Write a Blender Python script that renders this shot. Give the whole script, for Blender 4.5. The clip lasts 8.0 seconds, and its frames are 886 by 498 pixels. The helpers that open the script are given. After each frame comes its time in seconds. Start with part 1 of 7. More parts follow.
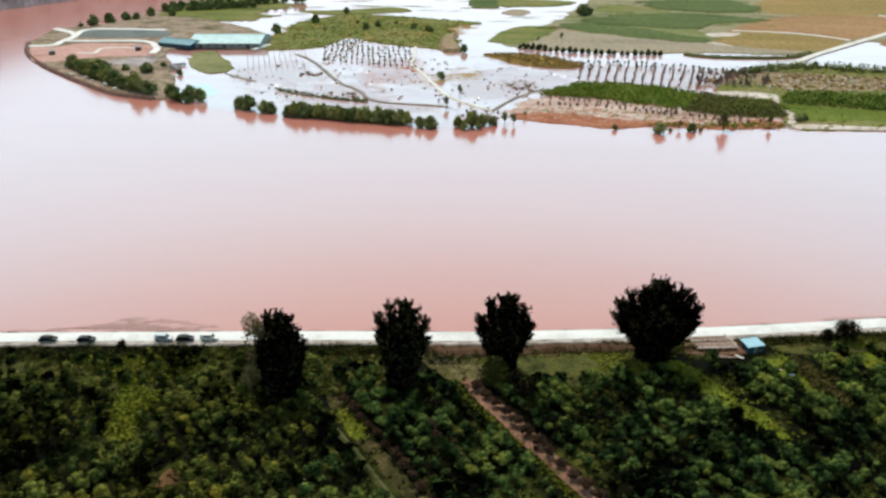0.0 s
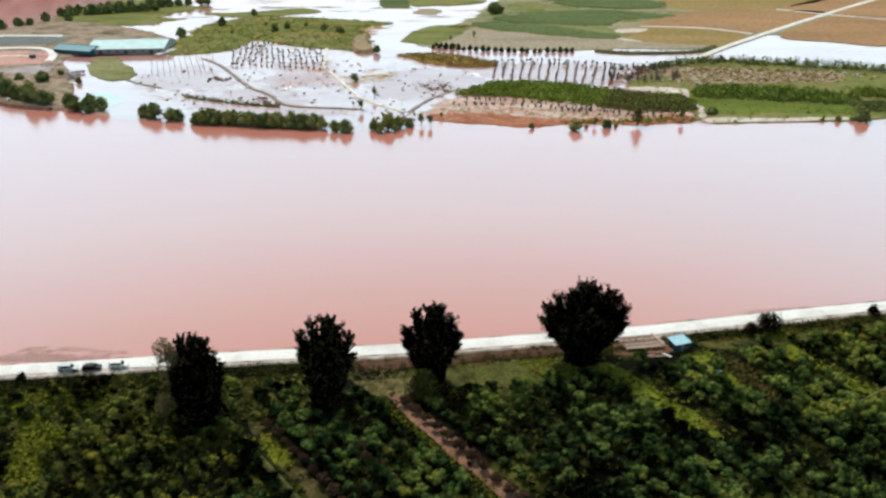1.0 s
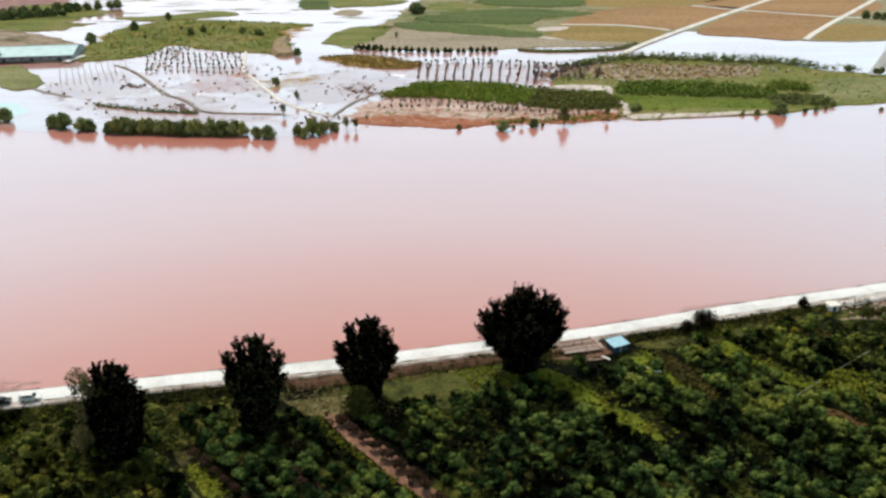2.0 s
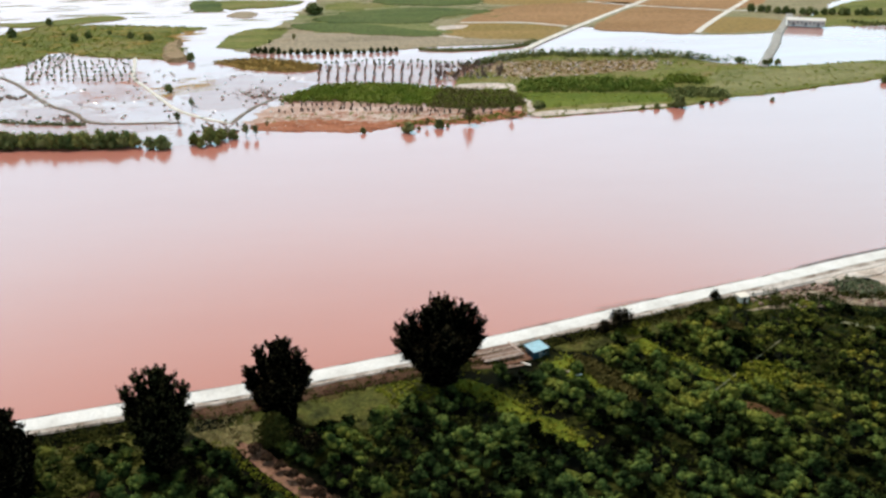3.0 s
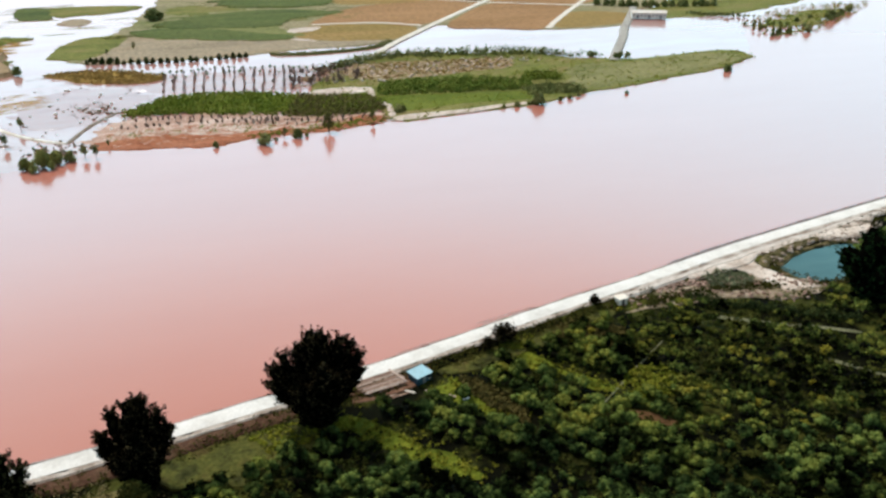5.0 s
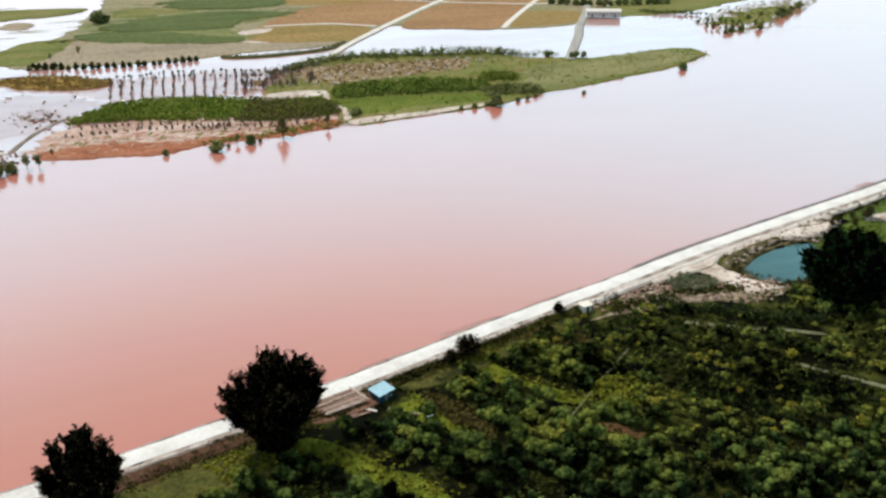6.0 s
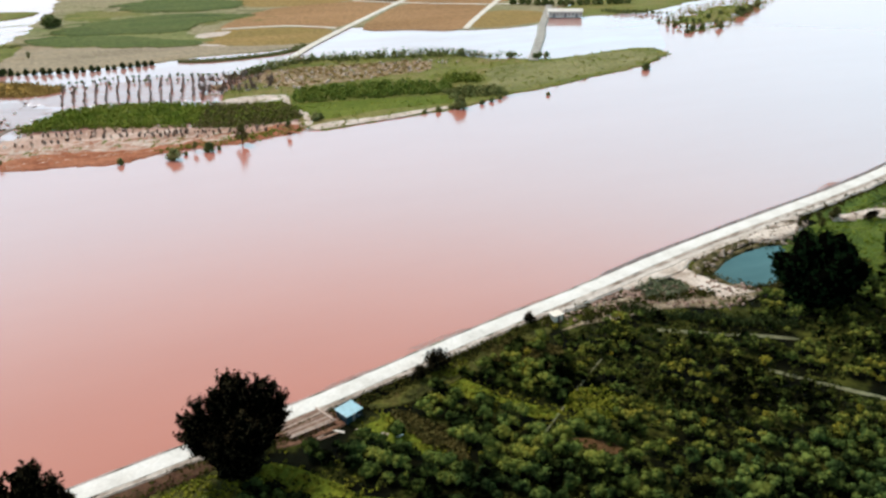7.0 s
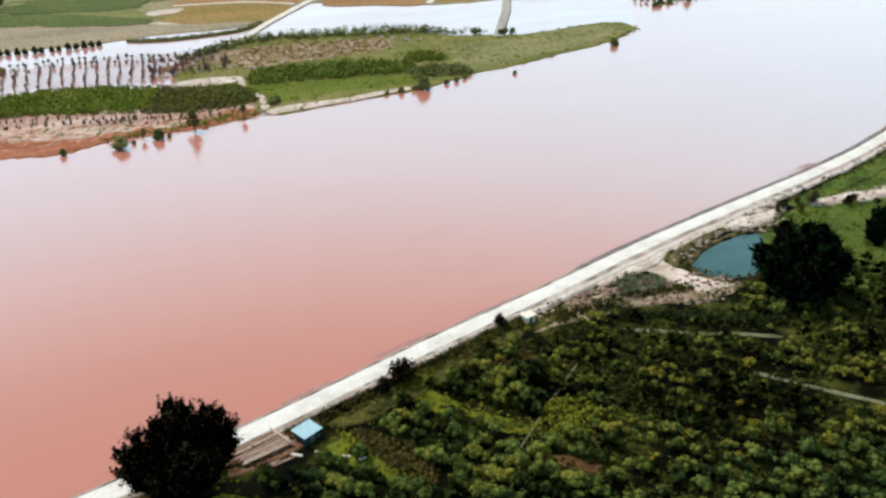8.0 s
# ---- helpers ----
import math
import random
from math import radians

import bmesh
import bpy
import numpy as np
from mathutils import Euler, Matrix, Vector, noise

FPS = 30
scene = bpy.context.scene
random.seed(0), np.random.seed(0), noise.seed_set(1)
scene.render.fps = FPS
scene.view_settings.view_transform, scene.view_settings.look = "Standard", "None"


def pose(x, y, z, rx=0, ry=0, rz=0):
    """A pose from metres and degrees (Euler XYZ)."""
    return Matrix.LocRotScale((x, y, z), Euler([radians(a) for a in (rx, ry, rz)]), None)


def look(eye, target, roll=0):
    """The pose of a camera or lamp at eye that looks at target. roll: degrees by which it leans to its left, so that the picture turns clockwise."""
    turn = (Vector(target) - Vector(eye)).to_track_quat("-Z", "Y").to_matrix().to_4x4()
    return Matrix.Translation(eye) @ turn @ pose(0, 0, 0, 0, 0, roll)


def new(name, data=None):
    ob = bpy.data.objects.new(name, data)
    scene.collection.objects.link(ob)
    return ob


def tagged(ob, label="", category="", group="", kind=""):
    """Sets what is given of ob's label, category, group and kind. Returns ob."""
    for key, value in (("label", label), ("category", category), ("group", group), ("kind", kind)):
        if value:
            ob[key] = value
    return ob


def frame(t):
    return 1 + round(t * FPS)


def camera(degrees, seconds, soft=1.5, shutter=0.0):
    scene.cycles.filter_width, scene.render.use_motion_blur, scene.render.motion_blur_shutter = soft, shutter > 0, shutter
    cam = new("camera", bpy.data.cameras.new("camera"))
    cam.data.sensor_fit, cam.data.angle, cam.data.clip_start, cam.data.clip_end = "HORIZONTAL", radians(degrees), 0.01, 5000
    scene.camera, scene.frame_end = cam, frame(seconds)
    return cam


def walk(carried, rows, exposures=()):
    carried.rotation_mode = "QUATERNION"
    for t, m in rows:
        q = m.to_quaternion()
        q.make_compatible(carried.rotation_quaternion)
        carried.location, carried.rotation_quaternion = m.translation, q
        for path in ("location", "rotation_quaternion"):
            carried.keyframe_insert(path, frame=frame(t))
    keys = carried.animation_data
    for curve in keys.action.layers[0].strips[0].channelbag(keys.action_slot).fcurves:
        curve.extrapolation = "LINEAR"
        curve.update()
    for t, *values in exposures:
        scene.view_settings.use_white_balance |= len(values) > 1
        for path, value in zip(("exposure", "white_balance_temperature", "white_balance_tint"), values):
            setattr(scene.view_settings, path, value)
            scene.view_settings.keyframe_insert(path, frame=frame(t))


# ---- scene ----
cam = camera(55.8, 8.0, soft=2.6)
PATH = [
    (0, (-0.63, -28.02, 102.58), (-3.745, -10.021, 94.433), 0.0),
    (0.5, (-1.25, -24.97, 102.39), (-3.371, -6.836, 94.235), 0.0),
    (1, (-1.89, -21.49, 102.16), (-3.123, -3.275, 93.994), 0.0),
    (1.2, (-2.03, -20.20, 102.02), (-2.899, -1.963, 93.859), 0.0),
    (2.3, (-2.80, -13.10, 101.29), (-1.791, 5.129, 93.117), 0.0),
    (2.5, (-2.85, -11.68, 101.18), (-1.402, 6.511, 93.000), 0.0),
    (3, (-2.74, -7.92, 100.95), (-0.137, 10.138, 92.759), 0.0),
    (3.5, (-2.45, -4.81, 100.83), (0.906, 13.119, 92.628), 0.0),
    (4, (-1.92, -1.20, 100.78), (2.228, 16.556, 92.554), 0.0),
    (4.5, (-1.60, 1.86, 100.80), (3.307, 19.416, 92.566), 0.0),
    (5, (-1.02, 5.10, 100.87), (4.654, 22.420, 92.627), 0.0),
    (5.2, (-0.63, 6.30, 100.89), (5.314, 23.526, 92.645), 0.0),
    (6.3, (1.49, 12.91, 101.02), (8.249, 29.814, 92.743), 0.0),
    (6.5, (1.88, 14.11, 101.04), (8.786, 30.951, 92.761), 0.0),
    (7, (3.01, 17.16, 101.05), (10.355, 33.821, 92.770), 0.0),
    (7.5, (4.14, 19.81, 101.00), (11.805, 36.317, 92.715), 0.0),
    (7.6, (5.30, 22.00, 100.99), (13.130, 38.429, 92.694), 0.0),
    (7.7, (6.30, 24.00, 101.06), (14.204, 40.392, 92.760), 0.0),
    (7.8, (7.40, 25.90, 101.16), (15.381, 42.250, 92.857), 0.0),
    (7.9, (8.45, 27.70, 100.97), (16.462, 44.027, 92.650), 0.0),
    (8, (9.78, 29.91, 100.83), (17.699, 46.001, 91.979), 0.0),
]
walk(cam, [(t, look(eye, target, roll)) for t, eye, target, roll in PATH], [(0, 0.13, 6330, 6), (1.0, 0.12, 6400, 7.5), (2.5, 0.1, 6500, 10), (8, 0.1, 6500, 10)])

from mathutils import geometry

# ---------------------------------------------------------------- daylight
world = bpy.data.worlds.new("overcast_sky")
scene.world = world
world.use_nodes = True
wn, wl = world.node_tree.nodes, world.node_tree.links
wn.clear()
SUN_AZ, SUN_EL = radians(-28), radians(58)
sky = wn.new("ShaderNodeTexSky")
sky.sky_type = "NISHITA"
sky.sun_disc = False
sky.sun_elevation, sky.sun_rotation = SUN_EL, SUN_AZ
sky.air_density, sky.dust_density, sky.ozone_density = 1.0, 3.0, 1.0
coord = wn.new("ShaderNodeTexCoord")
split = wn.new("ShaderNodeSeparateXYZ")
cloud = wn.new("ShaderNodeValToRGB")
e = cloud.color_ramp.elements
e[0].position, e[0].color = 0.0, (1.5, 1.46, 1.6, 1)
e[1].position, e[1].color = 1.0, (0.54, 0.47, 0.4, 1)
for height, shade in ((0.12, (1.5, 1.74, 1.96, 1)), (0.20, (1.42, 2.08, 2.46, 1)), (0.28, (1.3, 2.28, 2.74, 1)), (0.37, (1.26, 2.42, 2.86, 1)), (0.47, (1.14, 1.54, 1.64, 1)), (0.56, (0.62, 0.64, 0.59, 1)), (0.66, (0.50, 0.44, 0.37, 1))):
    e.new(height).color = shade
veil = wn.new("ShaderNodeMix")
veil.data_type = "RGBA"
veil.inputs["Factor"].default_value = 0.85
gain = wn.new("ShaderNodeVectorMath")
gain.operation = "SCALE"
toward = wn.new("ShaderNodeMapRange")
toward.interpolation_type = "SMOOTHSTEP"
toward.inputs["From Min"].default_value, toward.inputs["From Max"].default_value = -0.7, 0.6
toward.inputs["To Min"].default_value, toward.inputs["To Max"].default_value = 3.5, 10.0
back = wn.new("ShaderNodeBackground")
back.inputs["Strength"].default_value = 0.1
wout = wn.new("ShaderNodeOutputWorld")
wl.new(coord.outputs["Generated"], split.inputs["Vector"])
wl.new(split.outputs["Z"], cloud.inputs["Fac"])
wl.new(cloud.outputs["Color"], gain.inputs[0])
wl.new(split.outputs["Y"], toward.inputs["Value"])
wl.new(toward.outputs["Result"], gain.inputs["Scale"])
wl.new(sky.outputs["Color"], veil.inputs["A"])
east = wn.new("ShaderNodeMapRange")
east.inputs["From Min"].default_value, east.inputs["From Max"].default_value = 0.15, 0.8
east.inputs["To Min"].default_value, east.inputs["To Max"].default_value = 1.0, 0.82
cool = wn.new("ShaderNodeCombineXYZ")
cool.inputs["Y"].default_value, cool.inputs["Z"].default_value = 1.0, 1.0
tint = wn.new("ShaderNodeVectorMath")
tint.operation = "MULTIPLY"
wl.new(split.outputs["X"], east.inputs["Value"])
wl.new(east.outputs["Result"], cool.inputs["X"])
wl.new(gain.outputs["Vector"], tint.inputs[0])
wl.new(cool.outputs["Vector"], tint.inputs[1])
wl.new(tint.outputs["Vector"], veil.inputs["B"])
wl.new(veil.outputs["Result"], back.inputs["Color"])
wl.new(back.outputs["Background"], wout.inputs["Surface"])

sun = new("sun", bpy.data.lights.new("sun", "SUN"))
sun.data.energy, sun.data.angle, sun.data.color = 2.95, radians(12), (1.0, 0.9, 0.79)
sun_from = Vector((math.sin(SUN_AZ) * math.cos(SUN_EL), math.cos(SUN_AZ) * math.cos(SUN_EL), math.sin(SUN_EL)))
sun.matrix_world = look(sun_from * 500, (0, 0, 0))

# ---------------------------------------------------------------- materials
rng = np.random.default_rng(7)


def shader(name, rough=0.8, spec=0.5):
    m = bpy.data.materials.new(name)
    m.use_nodes = True
    n, l = m.node_tree.nodes, m.node_tree.links
    b = n["Principled BSDF"]
    b.inputs["Roughness"].default_value = rough
    b.inputs["Specular IOR Level"].default_value = spec
    return m, n, l, b


def noise_node(n, l, scale, detail=4.0, rough=0.55, warp=None):
    geo = n.new("ShaderNodeNewGeometry")
    tex = n.new("ShaderNodeTexNoise")
    tex.inputs["Scale"].default_value, tex.inputs["Detail"].default_value, tex.inputs["Roughness"].default_value = scale, detail, rough
    if warp:
        mp = n.new("ShaderNodeMapping")
        mp.inputs["Rotation"].default_value = (0, 0, radians(warp[0]))
        mp.inputs["Scale"].default_value = (warp[1], warp[2], 1)
        l.new(geo.outputs["Position"], mp.inputs["Vector"])
        l.new(mp.outputs["Vector"], tex.inputs["Vector"])
    else:
        l.new(geo.outputs["Position"], tex.inputs["Vector"])
    return tex


def ramp_node(n, stops, lo=0.32, hi=0.68):
    r = n.new("ShaderNodeValToRGB")
    e = r.color_ramp.elements
    while len(e) < len(stops):
        e.new(0.5)
    for k, c in enumerate(stops):
        e[k].position = lo + (hi - lo) * k / max(1, len(stops) - 1)
        e[k].color = (*c, 1)
    return r


def surface(name, stops, scale, fine, rough=0.85, bump=0.15, spec=0.03, warp=None, speck=0.35):
    """Two scales of variation: broad patches from the ramp, fine grain that lightens and darkens them, and relief."""
    m, n, l, b = shader(name, rough, spec)
    broad, grain = noise_node(n, l, scale, 5, 0.6, warp), noise_node(n, l, fine, 4, 0.65)
    r = ramp_node(n, stops)
    l.new(broad.outputs["Fac"], r.inputs["Fac"])
    g = ramp_node(n, [(1 - speck,) * 3, (1 + speck,) * 3], 0.3, 0.7)
    l.new(grain.outputs["Fac"], g.inputs["Fac"])
    mix = n.new("ShaderNodeMix")
    mix.data_type, mix.blend_type = "RGBA", "MULTIPLY"
    mix.inputs["Factor"].default_value = 1
    l.new(r.outputs["Color"], mix.inputs["A"])
    l.new(g.outputs["Color"], mix.inputs["B"])
    l.new(mix.outputs["Result"], b.inputs["Base Color"])
    bp = n.new("ShaderNodeBump")
    bp.inputs["Strength"].default_value, bp.inputs["Distance"].default_value = 0.7, bump
    l.new(grain.outputs["Fac"], bp.inputs["Height"])
    l.new(bp.outputs["Normal"], b.inputs["Normal"])
    return m


def foliage(name, stops, rough=0.6, scale=0.13, spread=0.5, swing=1.0, span=None, own=0.5):
    """Leaves: each leaf cluster has its own shade, whole stretches lean from one green to the other."""
    m, n, l, b = shader(name, 1.0, 0.0)
    geo = n.new("ShaderNodeNewGeometry")
    info = n.new("ShaderNodeObjectInfo")
    broad = noise_node(n, l, scale, 5, rough)
    a = n.new("ShaderNodeMath")
    a.operation = "MULTIPLY_ADD"
    a.inputs[1].default_value, a.inputs[2].default_value = spread * 0.6, 0.0
    l.new(geo.outputs["Random Per Island"], a.inputs[0])
    c = n.new("ShaderNodeMath")
    c.operation = "MULTIPLY_ADD"
    c.inputs[1].default_value = spread * own
    l.new(info.outputs["Random"], c.inputs[0])
    l.new(a.outputs[0], c.inputs[2])
    d = n.new("ShaderNodeMath")
    d.operation = "MULTIPLY_ADD"
    d.inputs[1].default_value = swing
    l.new(broad.outputs["Fac"], d.inputs[0])
    l.new(c.outputs[0], d.inputs[2])
    half = n.new("ShaderNodeMath")
    half.operation = "MULTIPLY"
    half.inputs[1].default_value = 0.2
    l.new(d.outputs[0], half.inputs[0])
    lo, hi = span or (0.35, 0.75 + spread * 0.5)
    r = ramp_node(n, stops, lo * 0.2, hi * 0.2)
    l.new(half.outputs[0], r.inputs["Fac"])
    l.new(r.outputs["Color"], b.inputs["Base Color"])
    return m


def orchard_leaf(name, stops, brown):
    """Fruit tree leaves: the tone drifts over the plot and changes from bush to bush, with a little from leaf to leaf.
    The low stops paint shade.
    """
    m, n, l, b = shader(name, 1.0, 0.0)
    wide, own, swell = noise_node(n, l, 0.1, 4, 0.6), n.new("ShaderNodeTexVoronoi"), n.new("ShaderNodeMath")
    own.inputs["Scale"].default_value = 0.42
    geo = n.new("ShaderNodeNewGeometry")
    l.new(geo.outputs["Position"], own.inputs["Vector"])
    tone = n.new("ShaderNodeSeparateColor")
    l.new(own.outputs["Color"], tone.inputs["Color"])
    swell.operation = "MULTIPLY_ADD"
    swell.inputs[1].default_value, swell.inputs[2].default_value = 1.8, -0.42
    l.new(wide.outputs["Fac"], swell.inputs[0])
    total = swell.outputs[0]
    for source, share in ((tone.outputs["Red"], 0.34), (geo.outputs["Random Per Island"], 0.06)):
        add = n.new("ShaderNodeMath")
        add.operation = "MULTIPLY_ADD"
        add.inputs[1].default_value = share
        l.new(source, add.inputs[0])
        l.new(total, add.inputs[2])
        total = add.outputs[0]
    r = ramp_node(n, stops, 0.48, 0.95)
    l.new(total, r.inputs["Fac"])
    turned, hue, blend = noise_node(n, l, 0.085, 3, 0.6), n.new("ShaderNodeMapRange"), n.new("ShaderNodeMix")
    hue.inputs["From Min"].default_value, hue.inputs["From Max"].default_value, hue.inputs["To Max"].default_value = 0.45, 0.62, brown
    blend.data_type, blend.blend_type = "RGBA", "MULTIPLY"
    blend.inputs["B"].default_value = (1.35, 1.0, 0.6, 1)
    l.new(turned.outputs["Fac"], hue.inputs["Value"])
    l.new(hue.outputs["Result"], blend.inputs["Factor"])
    l.new(r.outputs["Color"], blend.inputs["A"])
    l.new(blend.outputs["Result"], b.inputs["Base Color"])
    return m


def plain(name, color, rough=0.6, metal=0.0, spec=0.5, dirt=0.25, scale=1.5):
    m = surface(name, [tuple(v * (1 - dirt) for v in color), color], scale, scale * 9, rough, 0.004, spec, speck=dirt * 0.5)
    m.node_tree.nodes["Principled BSDF"].inputs["Metallic"].default_value = metal
    return m


def water(name, shades, rough, scale, ripple, bump, ior=1.75):
    m, n, l, b = shader(name, rough, 0.5)
    b.inputs["IOR"].default_value = ior
    broad = noise_node(n, l, scale, 5, 0.6, (12, 0.35, 1))
    r = ramp_node(n, shades, 0.3, 0.7)
    l.new(broad.outputs["Fac"], r.inputs["Fac"])
    l.new(r.outputs["Color"], b.inputs["Base Color"])
    rip = noise_node(n, l, ripple, 3, 0.5, (12, 0.5, 1))
    bp = n.new("ShaderNodeBump")
    bp.inputs["Strength"].default_value, bp.inputs["Distance"].default_value = 0.5, bump
    l.new(rip.outputs["Fac"], bp.inputs["Height"])
    l.new(bp.outputs["Normal"], b.inputs["Normal"])
    return m


M_RIVER = water("silty_red_river", [(0.445, 0.168, 0.132), (0.475, 0.188, 0.15)], 0.15, 0.012, 0.35, 0.03, 1.8)
M_FLOOD = water("pale_flood_water", [(0.38, 0.155, 0.125), (0.43, 0.225, 0.195), (0.45, 0.3, 0.275)], 0.1, 0.022, 0.5, 0.03, 1.68)
M_SHALLOW = water("pinkish_shallow_water", [(0.27, 0.09, 0.06), (0.35, 0.15, 0.115), (0.34, 0.2, 0.17)], 0.12, 0.06, 0.6, 0.02, 1.36)
M_POND = water("green_pond_water", [(0.024, 0.0682, 0.0748), (0.04, 0.093, 0.0952)], 0.12, 0.1, 1.0, 0.02, 1.2)
M_PALEPOND = water("pale_green_pool", [(0.3, 0.34, 0.25), (0.4, 0.42, 0.33)], 0.1, 0.06, 0.6, 0.02, 1.4)
# Low stops near black paint the shade between trees; high stops are grass.
M_BANK = surface("shaded_orchard_floor", [(0.0012, 0.0015, 0.001), (0.002, 0.0025, 0.001), (0.005, 0.006, 0.002), (0.04, 0.046, 0.01), (0.085, 0.09, 0.018)], 0.075, 1.6, bump=0.2)
M_WEEDGROUND = surface("olive_weedy_ground", [(0.018, 0.02, 0.008), (0.05, 0.054, 0.016), (0.085, 0.088, 0.022), (0.07, 0.055, 0.02)], 0.16, 1.1, bump=0.3, speck=0.5)
M_ROAD = surface("pale_concrete_road", [(0.58, 0.565, 0.55), (0.7, 0.69, 0.68), (0.74, 0.735, 0.735)], 0.16, 1.6, 0.85, 0.01, speck=0.12)
M_SLOPE = surface("bare_brown_bank", [(0.06, 0.031, 0.021), (0.115, 0.064, 0.043), (0.07, 0.055, 0.025)], 0.25, 2.2, bump=0.25)
M_DIRT = surface("reddish_dirt_track", [(0.15, 0.08, 0.055), (0.26, 0.15, 0.105)], 0.3, 2.0, bump=0.1)
M_SHOULDER = surface("dusty_shoulder", [(0.2, 0.155, 0.125), (0.4, 0.345, 0.31), (0.58, 0.53, 0.5)], 0.22, 2.0, bump=0.1)
M_PATH = surface("trodden_pale_path", [(0.1, 0.11, 0.06), (0.2, 0.205, 0.13)], 0.4, 2.0, bump=0.05)
M_DUST = surface("pale_road_dust", [(0.5, 0.445, 0.41), (0.68, 0.63, 0.6)], 0.25, 2.0, bump=0.05, speck=0.2)
M_SAND = surface("pale_sandy_soil", [(0.36, 0.29, 0.245), (0.58, 0.505, 0.455), (0.66, 0.6, 0.56)], 0.15, 1.2, bump=0.2, speck=0.22)
M_GRASS = surface("bright_grass", [(0.035, 0.048, 0.007), (0.1, 0.128, 0.014), (0.15, 0.17, 0.019)], 0.2, 1.3, bump=0.3, speck=0.5)
M_DRYGRASS = surface("dry_grass", [(0.105, 0.0957, 0.0364), (0.21, 0.1812, 0.0845)], 0.3, 2.0, bump=0.25)
M_ISLE = surface("island_grass", [(0.0875, 0.1, 0.0275), (0.15, 0.1625, 0.045), (0.2125, 0.175, 0.075)], 0.05, 0.5, bump=0.3, warp=(10, 0.4, 1))
M_OCHRE = surface("ochre_reeds", [(0.25, 0.16, 0.04), (0.36, 0.24, 0.08)], 0.08, 0.6, bump=0.3)
M_MUD = surface("wet_red_mud", [(0.24, 0.085, 0.046), (0.38, 0.165, 0.1)], 0.1, 0.7, 0.9, 0.1)
M_MOUND = surface("eroded_mound_earth", [(0.16, 0.115, 0.055), (0.32, 0.23, 0.15), (0.15, 0.125, 0.05)], 0.15, 0.8, bump=0.3)
M_WETMUD = surface("pinkish_wet_silt", [(0.3, 0.17, 0.125), (0.46, 0.31, 0.255), (0.6, 0.48, 0.43)], 0.07, 0.6, 0.5, 0.05, warp=(8, 0.35, 1))
M_MAUVESILT = surface("mauve_wet_silt", [(0.24, 0.15, 0.135), (0.38, 0.26, 0.24), (0.5, 0.38, 0.36)], 0.08, 0.7, 0.45, 0.05, warp=(8, 0.4, 1))
M_SILT = surface("pale_silt", [(0.4, 0.32, 0.27), (0.62, 0.54, 0.5)], 0.12, 0.7, 0.6, 0.05)
M_DIKE = surface("grey_dike_earth", [(0.13, 0.105, 0.085), (0.28, 0.23, 0.195)], 0.2, 1.0, bump=0.1)
M_DIKEPALE = surface("pale_grey_dike", [(0.26, 0.25, 0.235), (0.42, 0.41, 0.39)], 0.2, 1.0, bump=0.1)
M_PALEROAD = surface("pale_field_road", [(0.57, 0.5292, 0.48), (0.7125, 0.686, 0.65)], 0.1, 0.8, bump=0.03, speck=0.15)
# Brown, golden and plain farmland colours are lightened to stand for distance haze.
M_FIELD = surface("brown_crop", [(0.244, 0.1403, 0.0671), (0.3416, 0.2013, 0.1037)], 0.02, 0.35, bump=0.3, warp=(35, 0.25, 1))
M_GOLD = surface("golden_crop", [(0.2074, 0.1525, 0.0512), (0.2928, 0.1952, 0.0793)], 0.03, 0.35, bump=0.3, warp=(35, 0.25, 1))
M_TAN = surface("harvested_tan_field", [(0.215, 0.178, 0.128), (0.31, 0.258, 0.19), (0.25, 0.19, 0.12)], 0.03, 0.4, bump=0.15, warp=(8, 0.3, 1))
M_CROPGREEN = surface("green_crop", [(0.05, 0.078, 0.024), (0.1, 0.122, 0.04), (0.07, 0.1, 0.03)], 0.03, 0.4, bump=0.4, warp=(8, 0.3, 1))
M_CROPMID = surface("mid_green_crop", [(0.11, 0.135, 0.045), (0.18, 0.185, 0.075), (0.13, 0.15, 0.05)], 0.03, 0.4, bump=0.3, warp=(8, 0.3, 1))
M_PLAIN = surface("pale_plain", [(0.1708, 0.1647, 0.0854), (0.2684, 0.2318, 0.1464), (0.1464, 0.1708, 0.0671)], 0.015, 0.3, warp=(10, 0.4, 1))
M_REEDGROUND = surface("reed_floor", [(0.077, 0.11, 0.022), (0.143, 0.165, 0.044)], 0.06, 0.6, bump=0.3)
M_MEADOW = surface("light_meadow_grass", [(0.0855, 0.1187, 0.0171), (0.133, 0.1568, 0.0285)], 0.05, 0.6, bump=0.2)
M_DRYMEADOW = surface("olive_pasture", [(0.13, 0.14, 0.05), (0.24, 0.225, 0.11)], 0.05, 0.6, bump=0.2, warp=(15, 0.4, 1))
M_HEDGEGROUND = surface("overgrown_earth", [(0.05, 0.06, 0.02), (0.1, 0.1, 0.04)], 0.2, 1.0, bump=0.3)
M_PONDGREY = surface("grey_green_pond_cover", [(0.10, 0.11, 0.105), (0.15, 0.16, 0.15)], 0.1, 1.0, 0.6)
M_WHITEBANK = surface("whitewashed_bank", [(0.66, 0.63, 0.62), (0.8, 0.78, 0.77)], 0.2, 1.0, bump=0.05)
M_SPIT = surface("overgrown_spit_earth", [(0.09, 0.085, 0.04), (0.2, 0.15, 0.1), (0.32, 0.24, 0.19), (0.13, 0.125, 0.05)], 0.06, 0.6, bump=0.3)
